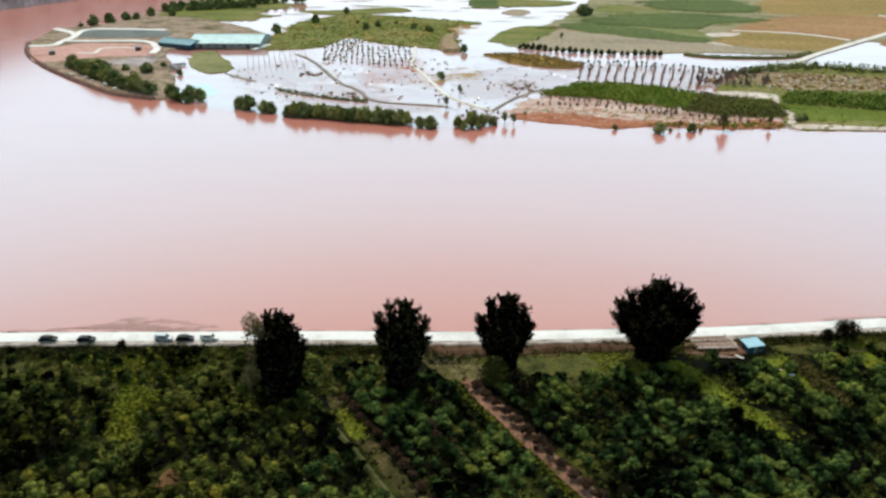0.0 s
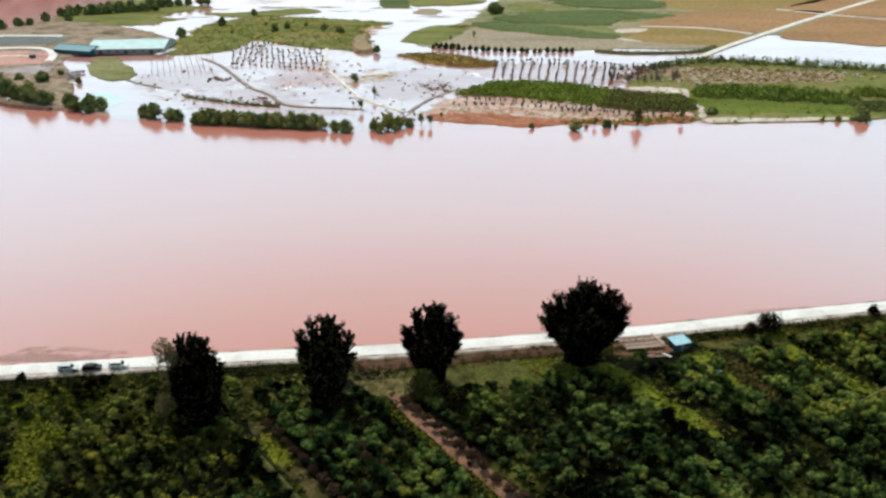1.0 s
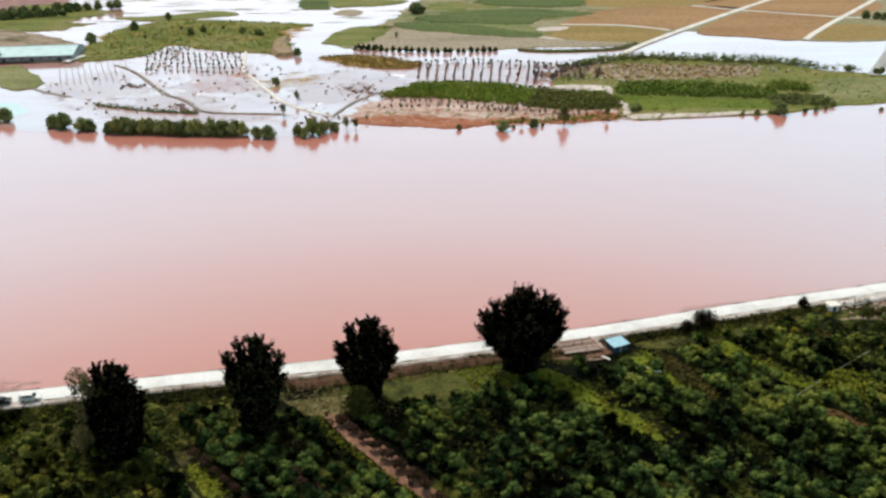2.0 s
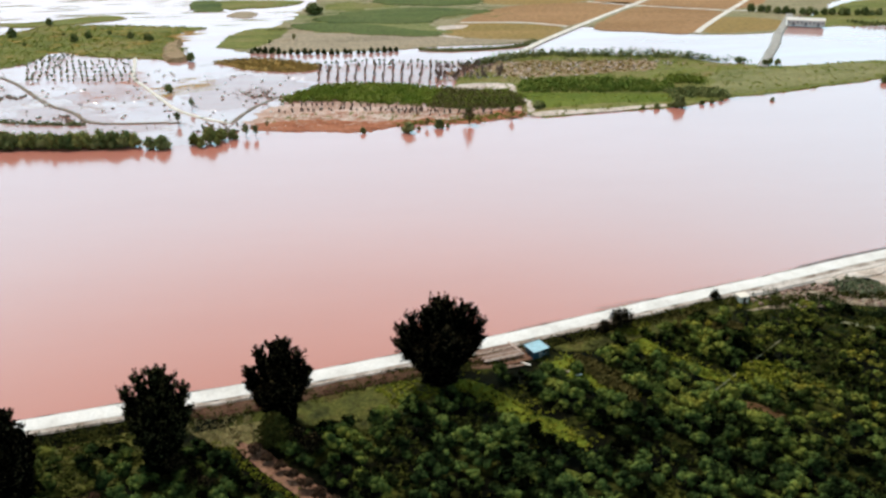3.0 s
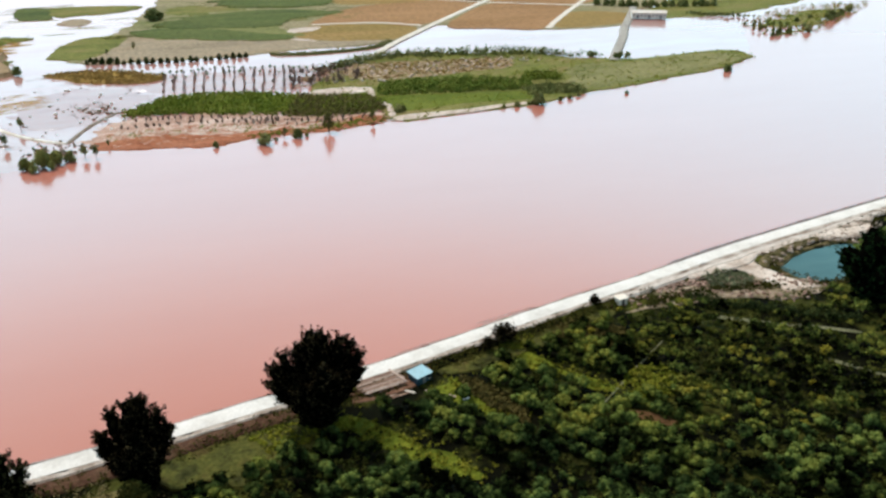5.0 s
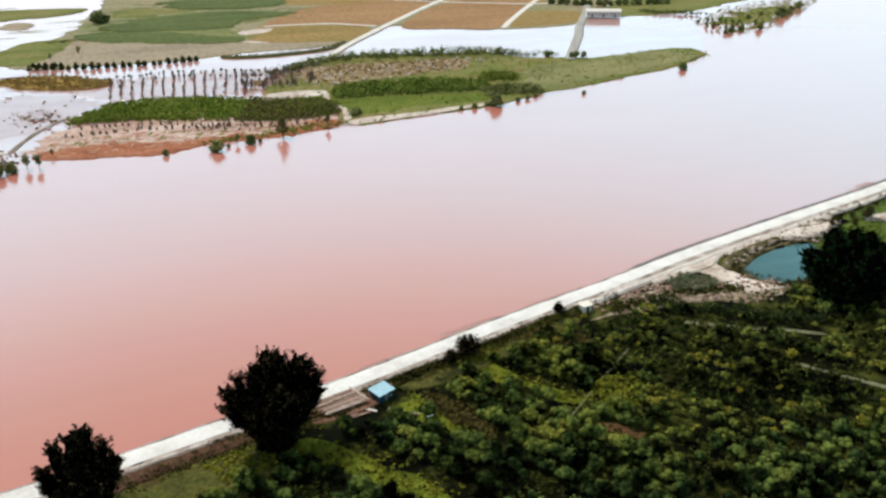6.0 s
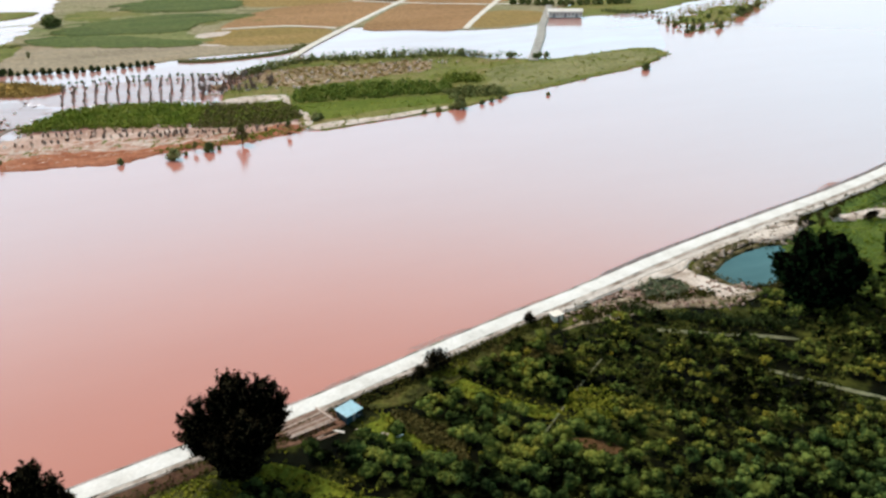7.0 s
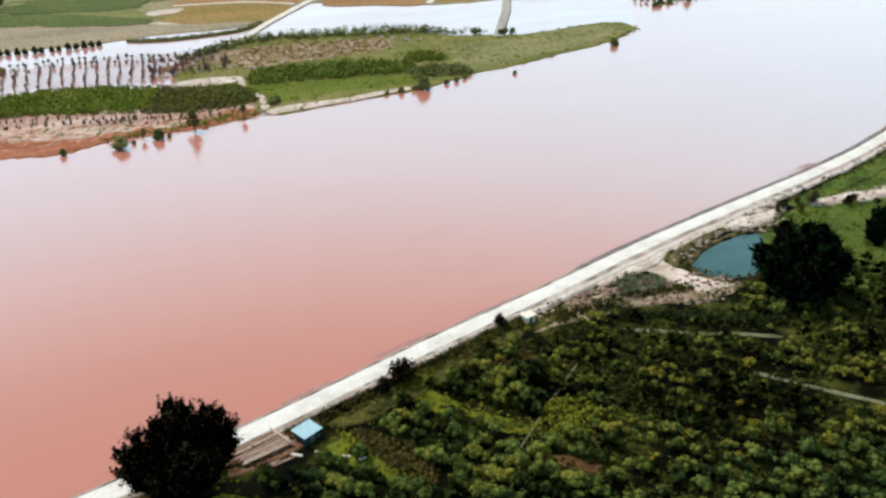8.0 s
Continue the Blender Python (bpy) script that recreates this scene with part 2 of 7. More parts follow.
M_PINKEARTH = surface("pinkish_bare_earth", [(0.36, 0.19, 0.16), (0.5, 0.3, 0.265), (0.4, 0.25, 0.2)], 0.06, 0.8, bump=0.15)
M_GREYYARD = surface("mauve_grey_yard", [(0.24, 0.2, 0.2), (0.4, 0.35, 0.35)], 0.1, 0.9, bump=0.15)
M_PLOTRIDGE = surface("grey_wet_ridge", [(0.14, 0.115, 0.115), (0.27, 0.22, 0.22)], 0.3, 1.5, 0.7, bump=0.2)
M_STRIP = surface("olive_tan_strip", [(0.014, 0.016, 0.006), (0.05, 0.046, 0.017), (0.1, 0.08, 0.038)], 0.3, 1.4, bump=0.2)
M_REVET = surface("grey_stone_pitching", [(0.22, 0.18, 0.175), (0.38, 0.33, 0.32)], 0.4, 2.5, bump=0.2)
M_REVETDARK = surface("grey_purple_pitching", [(0.15, 0.125, 0.13), (0.26, 0.225, 0.23)], 0.4, 2.5, bump=0.2)
M_OLIVEBANK = surface("olive_weedy_bank", [(0.03, 0.032, 0.012), (0.08, 0.07, 0.03), (0.2, 0.16, 0.1)], 0.35, 1.6, bump=0.3)
M_DRYMIX = surface("sandy_weedy_ground", [(0.07, 0.075, 0.03), (0.22, 0.175, 0.12), (0.42, 0.35, 0.29)], 0.22, 1.4, bump=0.2)
M_SPITWALL = surface("brown_stone_wall", [(0.11, 0.062, 0.052), (0.2, 0.12, 0.1)], 0.3, 2.0, bump=0.2)
M_ROCK = surface("purple_rock_bank", [(0.2, 0.14, 0.15), (0.36, 0.27, 0.28)], 0.06, 0.35, bump=0.6)
M_STONE = surface("rubble_stone", [(0.22, 0.17, 0.14), (0.45, 0.37, 0.32)], 0.6, 4.0, bump=0.08)
M_ORANGE = surface("orange_bare_soil", [(0.07, 0.042, 0.02), (0.15, 0.085, 0.042)], 0.4, 2.0, bump=0.1)
M_ROUGH = surface("fresh_rough_grass", [(0.03, 0.052, 0.013), (0.072, 0.11, 0.022), (0.115, 0.145, 0.032)], 0.1, 1.2, bump=0.3, speck=0.5)
M_RUBBLE = surface("pinkish_rubble", [(0.14, 0.085, 0.065), (0.3, 0.2, 0.165), (0.42, 0.34, 0.3)], 0.8, 4.0, bump=0.08)
M_BARK = surface("bark", [(0.035, 0.028, 0.02), (0.08, 0.065, 0.05)], 1.5, 9.0, bump=0.05)
# Near-black stops put shade into the poplar leaf colour, pale stops lit tips.
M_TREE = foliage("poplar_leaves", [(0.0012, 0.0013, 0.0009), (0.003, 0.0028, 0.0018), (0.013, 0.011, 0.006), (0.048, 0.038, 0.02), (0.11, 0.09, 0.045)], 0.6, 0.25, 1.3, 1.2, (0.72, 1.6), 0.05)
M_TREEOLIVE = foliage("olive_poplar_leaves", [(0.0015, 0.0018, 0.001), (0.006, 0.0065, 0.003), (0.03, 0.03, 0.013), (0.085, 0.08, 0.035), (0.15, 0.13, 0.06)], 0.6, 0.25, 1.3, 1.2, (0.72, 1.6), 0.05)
# Inner lumps near black: the crown's inner shade is put into their colour.
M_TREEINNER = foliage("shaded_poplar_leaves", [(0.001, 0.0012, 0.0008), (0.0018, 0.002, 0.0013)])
M_TREEPALE = foliage("withered_leaves", [(0.07, 0.06, 0.022), (0.17, 0.135, 0.065)])
# Lowest stops near black: the shade of hollows is painted into the leaves.
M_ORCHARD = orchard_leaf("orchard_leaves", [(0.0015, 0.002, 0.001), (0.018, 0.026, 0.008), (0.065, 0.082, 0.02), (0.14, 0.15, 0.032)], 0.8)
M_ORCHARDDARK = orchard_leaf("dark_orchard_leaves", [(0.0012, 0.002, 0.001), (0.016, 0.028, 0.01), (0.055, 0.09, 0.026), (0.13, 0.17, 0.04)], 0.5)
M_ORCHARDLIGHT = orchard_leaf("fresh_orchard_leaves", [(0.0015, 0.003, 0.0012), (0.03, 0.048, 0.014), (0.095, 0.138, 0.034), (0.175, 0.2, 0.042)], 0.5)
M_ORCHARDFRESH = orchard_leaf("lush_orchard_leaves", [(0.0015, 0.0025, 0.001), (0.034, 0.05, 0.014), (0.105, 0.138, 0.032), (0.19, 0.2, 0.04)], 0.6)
M_HEDGE = foliage("hedge_leaves", [(0.03, 0.045, 0.018), (0.1, 0.125, 0.042), (0.23, 0.24, 0.095)])
M_BUSHLIGHT = foliage("yellow_green_bush_leaves", [(0.06, 0.075, 0.022), (0.16, 0.17, 0.05), (0.28, 0.27, 0.09)])
M_SCRUB = foliage("grey_green_scrub", [(0.05, 0.07, 0.035), (0.1, 0.125, 0.07), (0.16, 0.18, 0.11)], 0.7, 0.2, 0.5)
M_HEDGEDARK = foliage("dark_hedge_leaves", [(0.012, 0.02, 0.008), (0.03, 0.044, 0.016), (0.06, 0.075, 0.026)], 0.7, 0.2, 0.5)
M_REEDDULL = foliage("dull_olive_leaves", [(0.05, 0.055, 0.018), (0.1, 0.1, 0.034), (0.16, 0.135, 0.06)], 0.7, 0.08, 0.5)
M_TWIG = foliage("bare_mauve_twigs", [(0.1, 0.066, 0.054), (0.22, 0.155, 0.13), (0.36, 0.275, 0.24)], 0.7, 0.1, 0.5)
M_BELT = foliage("belt_leaves", [(0.0528, 0.099, 0.0198), (0.1188, 0.1782, 0.0356), (0.1848, 0.2178, 0.0462)])
M_REED = foliage("reed_leaves", [(0.1075, 0.1644, 0.0228), (0.1771, 0.234, 0.0379), (0.3162, 0.2909, 0.0759)], 0.7, 0.04, 0.5)
M_TREEGREEN = foliage("deep_green_leaves", [(0.0025, 0.006, 0.0025), (0.006, 0.015, 0.006), (0.012, 0.028, 0.01)])
M_WEEDS = foliage("weed_leaves", [(0.007, 0.011, 0.004), (0.02, 0.027, 0.008), (0.045, 0.048, 0.013), (0.065, 0.062, 0.016)], 0.7, 0.08, 0.4)
M_WEEDBRIGHT = foliage("lush_weed_leaves", [(0.018, 0.026, 0.008), (0.045, 0.056, 0.014), (0.085, 0.092, 0.02)], 0.7, 0.1, 0.4)
M_OLIVEDARK = foliage("olive_brown_leaves", [(0.02, 0.02, 0.008), (0.06, 0.055, 0.02), (0.1, 0.085, 0.035)])
M_OLIVE = foliage("olive_leaves", [(0.045, 0.042, 0.014), (0.095, 0.082, 0.028)])
M_MEADOWLEAF = foliage("fresh_green_leaves", [(0.09, 0.14, 0.02), (0.17, 0.2, 0.04)])
M_OCHRELEAF = foliage("ochre_leaves", [(0.2, 0.13, 0.035), (0.33, 0.23, 0.09)])
M_GRASSLEAF = foliage("grass_blades", [(0.06, 0.078, 0.011), (0.13, 0.152, 0.018), (0.2, 0.2, 0.028)], 0.8, 0.2, 0.4)
M_DRYLEAF = foliage("dry_blades", [(0.108, 0.09625, 0.04), (0.234, 0.2013, 0.096)], 0.8, 0.3, 0.4)
M_YELLOW = foliage("yellowing_leaves", [(0.171, 0.1615, 0.018), (0.304, 0.266, 0.0375)])
M_DUSKY = foliage("brown_red_leaves", [(0.028, 0.017, 0.012), (0.07, 0.042, 0.027)])
M_WOOD = surface("weathered_boards", [(0.2, 0.12, 0.09), (0.38, 0.27, 0.22)], 0.8, 5.0, bump=0.01)
M_PALEWOOD = surface("pale_boards", [(0.4, 0.3, 0.26), (0.55, 0.45, 0.4)], 0.8, 5.0, bump=0.01)
M_BLUEROOF = plain("light_blue_sheet", (0.24, 0.48, 0.6), 0.45, 0.0, 0.5, 0.2)
M_BLUEWALL = plain("blue_sheet_wall", (0.012, 0.065, 0.11), 0.5)
M_CYANROOF = plain("pale_cyan_sheet", (0.42, 0.62, 0.64), 0.5, 0, 0.5, 0.25, 0.2)
M_TEALROOF = plain("teal_sheet", (0.02, 0.2, 0.27), 0.5, 0, 0.5, 0.25, 0.2)
M_GREYWALL = plain("grey_plaster", (0.3, 0.3, 0.31), 0.85, 0, 0.3, 0.3, 0.4)
M_WHITE = plain("white_paint", (0.78, 0.76, 0.73), 0.7, 0, 0.4, 0.12)
M_CREAM = plain("cream_paint", (0.8, 0.73, 0.65), 0.7, 0, 0.4, 0.12)
M_DARK = plain("dark_opening", (0.03, 0.03, 0.035), 0.5)
M_BLACKCAR = plain("black_car_paint", (0.008, 0.008, 0.009), 0.5, 0, 0.2, 0.1)
M_SILVERCAR = plain("silver_car_paint", (0.5, 0.5, 0.51), 0.3, 0.4, 0.5, 0.1)
M_RUBBER = plain("tyre_rubber", (0.015, 0.015, 0.015), 0.9)
M_RIM = plain("alloy_rim", (0.45, 0.45, 0.46), 0.35, 0.9)
M_GLASS = plain("tinted_car_glass", (0.008, 0.008, 0.009), 0.25, 0, 0.12, 0.05)
M_LAMP = plain("lamp_lens", (0.7, 0.7, 0.68), 0.15)
M_TAIL = plain("red_lamp_lens", (0.4, 0.02, 0.02), 0.2)
M_DEBRIS = surface("floating_debris", [(0.29, 0.175, 0.165), (0.38, 0.24, 0.225)], 0.4, 2.0)

# ---------------------------------------------------------------- building helpers


def mesh_of(name, verts, faces, mat, smooth=False):
    me = bpy.data.meshes.new(name)
    me.from_pydata([tuple(v) for v in verts], [], [tuple(f) for f in faces])
    me.materials.append(mat)
    me.update()
    if smooth:
        me.shade_smooth()
    return me


def fast_mesh(name, verts, quads, mat, tris=None):
    """Many loose faces at once, from arrays."""
    me = bpy.data.meshes.new(name)
    tris = np.zeros((0, 3), int) if tris is None else tris
    nq, nt = len(quads), len(tris)
    me.vertices.add(len(verts))
    me.vertices.foreach_set("co", np.asarray(verts, np.float32).ravel())
    me.loops.add(nq * 4 + nt * 3)
    me.loops.foreach_set("vertex_index", np.concatenate([np.asarray(quads).ravel(), np.asarray(tris).ravel()]).astype(np.int32))
    me.polygons.add(nq + nt)
    me.polygons.foreach_set("loop_start", np.concatenate([np.arange(nq) * 4, nq * 4 + np.arange(nt) * 3]).astype(np.int32))
    me.materials.append(mat)
    me.update(calc_edges=True)
    me.validate()
    return me


def part(name, data, material, parent, label="", m=None):
    """Links a bmesh or a mesh as ONE mesh object under a thing or a part."""
    if isinstance(data, bmesh.types.BMesh):
        me = bpy.data.meshes.new(name)
        data.to_mesh(me)
        data.free()
        me.materials.append(material)
    else:
        me = data
    ob = new(name, me)
    ob.parent = parent
    if m is not None:
        ob.matrix_basis = m
    return tagged(ob, label)


def root(name, m, label, category, group="", kind=""):
    ob = new(name)
    ob.empty_display_size = 0.2
    ob.matrix_basis = m
    return tagged(ob, label, category, group, kind)


def box(bm, x0, x1, y0, y1, z0, z1, bevel=0.0):
    made = bmesh.ops.create_cube(bm, size=1)["verts"]
    bmesh.ops.scale(bm, vec=(x1 - x0, y1 - y0, z1 - z0), verts=made)
    bmesh.ops.translate(bm, vec=((x0 + x1) / 2, (y0 + y1) / 2, (z0 + z1) / 2), verts=made)
    if bevel:
        edges = list({e for v in made for e in v.link_edges})
        bmesh.ops.bevel(bm, geom=edges, offset=bevel, segments=1, affect="EDGES")
    return bm


def boxed(*args, **kw):
    return box(bmesh.new(), *args, **kw)


def tube(points, radii, sides=7):
    """Verts and quads of a tapered tube along a line of points."""
    points = [Vector(p) for p in points]
    verts, faces = [], []
    for k, (p, r) in enumerate(zip(points, radii)):
        way = (points[min(k + 1, len(points) - 1)] - points[max(k - 1, 0)]).normalized()
        side = way.orthogonal().normalized()
        up = way.cross(side)
        for s in range(sides):
            a = 2 * math.pi * s / sides
            verts.append(p + r * (math.cos(a) * side + math.sin(a) * up))
    for k in range(len(points) - 1):
        for s in range(sides):
            a, b = k * sides + s, k * sides + (s + 1) % sides
            faces.append((a, b, b + sides, a + sides))
    faces.append(tuple(range(len(verts) - sides, len(verts))))
    return verts, faces


def joined(pieces):
    verts, faces = [], []
    for v, f in pieces:
        o = len(verts)
        verts += list(v)
        faces += [tuple(i + o for i in q) for q in f]
    return verts, faces


def leaf_quads(r, centres, dirs, size, tilt=0.7, up=0.25):
    """Folded leaf clusters at the given centres, facing roughly along dirs."""
    n = len(centres)
    nrm = dirs + r.normal(0, tilt, (n, 3)) + (0, 0, up)
    nrm /= np.linalg.norm(nrm, axis=1, keepdims=True) + 1e-9
    ref = r.normal(0, 1, (n, 3))
    t = np.cross(nrm, ref)
    t /= np.linalg.norm(t, axis=1, keepdims=True) + 1e-9
    b = np.cross(nrm, t)
    s = size * r.uniform(0.6, 1.25, (n, 1))
    fold = nrm * s * 0.3
    v = np.stack([centres - t * s, centres - b * s * 0.6 + fold, centres + t * s, centres + b * s * 0.6 + fold], 1)
    return v.reshape(-1, 3), np.arange(4 * n).reshape(-1, 4)


def blob_leaves(r, blobs, per, size, tilt=0.7, inner=0.55):
    """Leaves in a set of ellipsoids: (centre, radii, axis), filled mostly near the shell."""
    pts, outs = [], []
    for centre, (ra, rl), axis in blobs:
        n = max(4, int(per))
        d = r.normal(0, 1, (n, 3))
        d /= np.linalg.norm(d, axis=1, keepdims=True)
        f = r.uniform(inner, 1.06, (n, 1))
        local = d * (ra, ra, rl) * f
        q = np.array(Vector((0, 0, 1)).rotation_difference(Vector(axis)).to_matrix())
        pts.append(local @ q.T + centre)
        outs.append((d / (ra, ra, rl) * ra) @ q.T)
    pts, outs = np.concatenate(pts), np.concatenate(outs)
    return leaf_quads(r, pts, outs, size, tilt)


def lump(r, centre, radii, axis, rough=0.16):
    """A rough rounded mass of foliage inside the leaves."""
    bm = bmesh.new()
    bmesh.ops.create_icosphere(bm, subdivisions=2, radius=1)
    q = np.array(Vector((0, 0, 1)).rotation_difference(Vector(axis)).to_matrix())
    v = np.array([p.co[:] for p in bm.verts]) * (radii[0], radii[0], radii[1]) * r.uniform(1 - rough, 1 + rough, (len(bm.verts), 1))
    tris = np.array([[p.index for p in f.verts] for f in bm.faces])
    bm.free()
    return v @ q.T + centre, tris


def smooth_line(points, closed=False, step=4.0):
    """A Catmull-Rom line through plan points, at even small steps."""
    p = np.array(points, float)
    n, out = len(p), []
    for k in range(n if closed else n - 1):
        if closed:
            a, b, c, d = p[(k - 1) % n], p[k], p[(k + 1) % n], p[(k + 2) % n]
        else:
            a, b, c, d = p[max(k - 1, 0)], p[k], p[k + 1], p[min(k + 2, n - 1)]
        m = max(2, int(np.linalg.norm(c - b) / step))
        for t in np.arange(m) / m:
            out.append(0.5 * ((2 * b) + (c - a) * t + (2 * a - 5 * b + 4 * c - d) * t * t + (3 * b - a - 3 * c + d) * t**3))
    if not closed:
        out.append(p[-1])
    return np.array(out)


def inside(pts, poly):
    x, y = pts[:, 0], pts[:, 1]
    res = np.zeros(len(pts), bool)
    for (x0, y0), (x1, y1) in zip(poly, np.roll(poly, -1, axis=0)):
        cross = (y0 > y) != (y1 > y)
        res ^= cross & (x < (x1 - x0) * (y - y0) / (y1 - y0 + 1e-12) + x0)
    return res


def to_line(pts, line):
    """Signed distance of plan points to a line: positive to its right."""
    best, sign = np.full(len(pts), 1e9), np.ones(len(pts))
    for a, b in zip(line[:-1], line[1:]):
        ab, ap = b - a, pts - a
        t = np.clip((ap @ ab) / (ab @ ab), 0, 1)
        off = pts - (a + t[:, None] * ab)
        d = np.linalg.norm(off, axis=1)
        s = np.where(ab[0] * ap[:, 1] - ab[1] * ap[:, 0] < 0, 1.0, -1.0)
        near = d < best - 1e-9
        best, sign = np.where(near, d, best), np.where(near, s, sign)
    return best * sign


def wobble(points, amount, scale=0.08, seed=0.0):
    """Ragged shores: three sizes of inlet, drawn out along the flow."""
    out = points.copy()
    for k, (x, y) in enumerate(points):
        for s, a in ((scale, 1.0), (scale * 3.3, 0.5), (scale * 8, 0.42), (scale * 17, 0.25)):
            v = noise.noise_vector(Vector((x * s * 0.6, y * s, seed)))
            out[k] += np.array((v.x * 1.7, v.y)) * amount * a
    return out


def land(name, outline, top, mat, label, category="island", rough=3.0, bank=1.5, kind="structure", base=-0.6, step=2.2, group=""):
    """A low piece of ground with a ragged shore: a foot under the water, a sloping bank and a flat top."""
    line = wobble(smooth_line(outline, True, step), rough, 0.07, len(name))
    area = np.sum(line[:, 0] * np.roll(line[:, 1], -1) - np.roll(line[:, 0], -1) * line[:, 1])
    if area < 0:
        line = line[::-1]
    way = np.roll(line, -1, axis=0) - np.roll(line, 1, axis=0)
    way /= np.linalg.norm(way, axis=1, keepdims=True) + 1e-9
    inward = np.stack([-way[:, 1], way[:, 0]], 1)
    n = len(line)
    verts = [(x, y, base) for x, y in line] + [(x, y, top) for x, y in line + inward * bank]
    faces = [(k, (k + 1) % n, n + (k + 1) % n, n + k) for k in range(n)]
    ring = [Vector((x, y, 0)) for x, y, _ in verts[n:]]
    for i, j, k in geometry.tessellate_polygon([ring]):
        up = (ring[j] - ring[i]).cross(ring[k] - ring[i]).z
        if abs(up) > 1e-6:
            faces.append((n + i, n + j, n + k) if up > 0 else (n + i, n + k, n + j))
    ob = new(name, mesh_of(name, verts, faces, mat))
    tagged(ob, label, category, group, kind)
    return line


def ribbon(name, points, half, z, mat, label, category="path", kind="structure", thick=0.4, step=3.0, ragged=0.15, crown=0.05):
    """A road, dike or path along a line: a crowned top with real edges that go down into the ground."""
    line = smooth_line(points, False, step)
    way = np.gradient(line, axis=0)
    way /= np.linalg.norm(way, axis=1, keepdims=True) + 1e-9
    side = np.stack([way[:, 1], -way[:, 0]], 1)
    verts, faces, n = [], [], 7
    ends = np.clip(np.minimum(np.arange(len(line)), len(line) - 1 - np.arange(len(line))) * step / (half * 2.5), 0.12, 1) ** 0.6 if ragged > 0.25 else np.ones(len(line))
    for k, (p, s) in enumerate(zip(line, side)):
        wl_ = ends[k] * half * (1 + ragged * noise.noise(Vector((p[0] * 0.13, p[1] * 0.13, 3.1))))
        wr_ = ends[k] * half * (1 + ragged * noise.noise(Vector((p[0] * 0.13, p[1] * 0.13, 9.7))))
        for o, dz in ((-wl_ - thick, -thick), (-wl_, 0), (-wl_ * 0.5, crown * 0.8), (0, crown), (wr_ * 0.5, crown * 0.8), (wr_, 0), (wr_ + thick, -thick)):
            verts.append((p[0] + s[0] * o, p[1] + s[1] * o, z + dz))
        if k:
            b = k * n
            faces += [(b - n + j, b - n + j + 1, b + j + 1, b + j) for j in range(n - 1)]
    ob = new(name, mesh_of(name, verts, faces, mat))
    return tagged(ob, label, category, "", kind)


def scatter(poly, n, r, gap=0.0):
    poly = np.array(poly, float)
    lo, hi = poly.min(0), poly.max(0)
    out = np.zeros((0, 2))
    while len(out) < n:
        p = r.uniform(lo, hi, (n * 3, 2))
        out = np.concatenate([out, p[inside(p, poly)]])
    return out[:n]


def tufts(name, spots, z, radius, height, leaves, mat, label, category, size=0.5, seed=1, jitter=0.4):
    """Many low clumps as one piece of growth."""
    r = np.random.default_rng(seed)
    n = len(spots)
    k = r.uniform(1 - jitter, 1 + jitter, n)
    d = r.normal(0, 1, (n, leaves, 3))
    d /= np.linalg.norm(d, axis=2, keepdims=True)
    d[..., 2] = np.abs(d[..., 2])
    c = d * (radius, radius, height) * k[:, None, None] * r.uniform(0.55, 1.0, (n, leaves, 1))
    foot = bank_height(spots) if z is None else np.full(n, z)
    c += np.concatenate([spots, foot[:, None]], 1)[:, None, :]
    v, q = leaf_quads(r, c.reshape(-1, 3), d.reshape(-1, 3), size, 0.6)
    ob = new(name, fast_mesh(name, v, q, mat))
    return tagged(ob, label, category, "", "stuff")


# ---------------------------------------------------------------- ground, river and road
ROAD = [(-900, -10), (-420, 76), (-250, 104), (-136, 125), (-79, 135.5), (-48, 141), (-23, 145), (12, 152.5), (39, 158.5), (76, 169),
        (112, 178), (137, 185), (167, 192.5), (198, 199.3), (230, 206.3), (262, 214.5), (288, 223), (312, 231.5), (338, 241), (375, 254), (600, 325), (1500, 420)]
road_line = smooth_line(ROAD, False, 6.0)
Z_ROAD, Z_LAND = 2.0, 0.6


def bank_height(pts):
    d = to_line(pts, road_line)
    z = np.interp(d, [-40, -9, -4.6, -2.7, 2.7, 6.0, 12, 1000], [-2.2, -2.0, -0.4, Z_ROAD - 0.06, Z_ROAD - 0.06, 0.9, Z_LAND, Z_LAND])
    return np.where(d < -40, np.interp(pts[:, 1], [0, 950, 1300], [-2.2, -2.2, 1.5]), z)


def axis(lo, hi, fine_lo, fine_hi, fine):
    left = fine_lo - np.geomspace(fine, fine_lo - lo, 22)[::-1]
    right = fine_hi + np.geomspace(fine, hi - fine_hi, 22)
    return np.concatenate([left, np.arange(fine_lo, fine_hi + 0.1, fine), right])


gx, gy = axis(-4500, 4500, -160, 340, 2.2), axis(-4500, 4500, 60, 300, 2.2)
gpts = np.stack(np.meshgrid(gx, gy), -1).reshape(-1, 2)
gz = bank_height(gpts)
POND = [(154.5, 175.5), (159, 178.3), (164, 180.6), (172, 182.6), (180, 183.2), (186, 180), (184, 172), (175, 166), (164, 164), (157.5, 165), (154.5, 169)]
pond_poly = smooth_line(POND, True, 2.0)
gz = np.where(inside(gpts, pond_poly), -0.8, gz)
nx, ny = len(gx), len(gy)
gi = np.arange(nx * ny).reshape(ny, nx)
gq = np.stack([gi[:-1, :-1], gi[:-1, 1:], gi[1:, 1:], gi[1:, :-1]], -1).reshape(-1, 4)
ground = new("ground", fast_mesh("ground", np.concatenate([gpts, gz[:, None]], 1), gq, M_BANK))
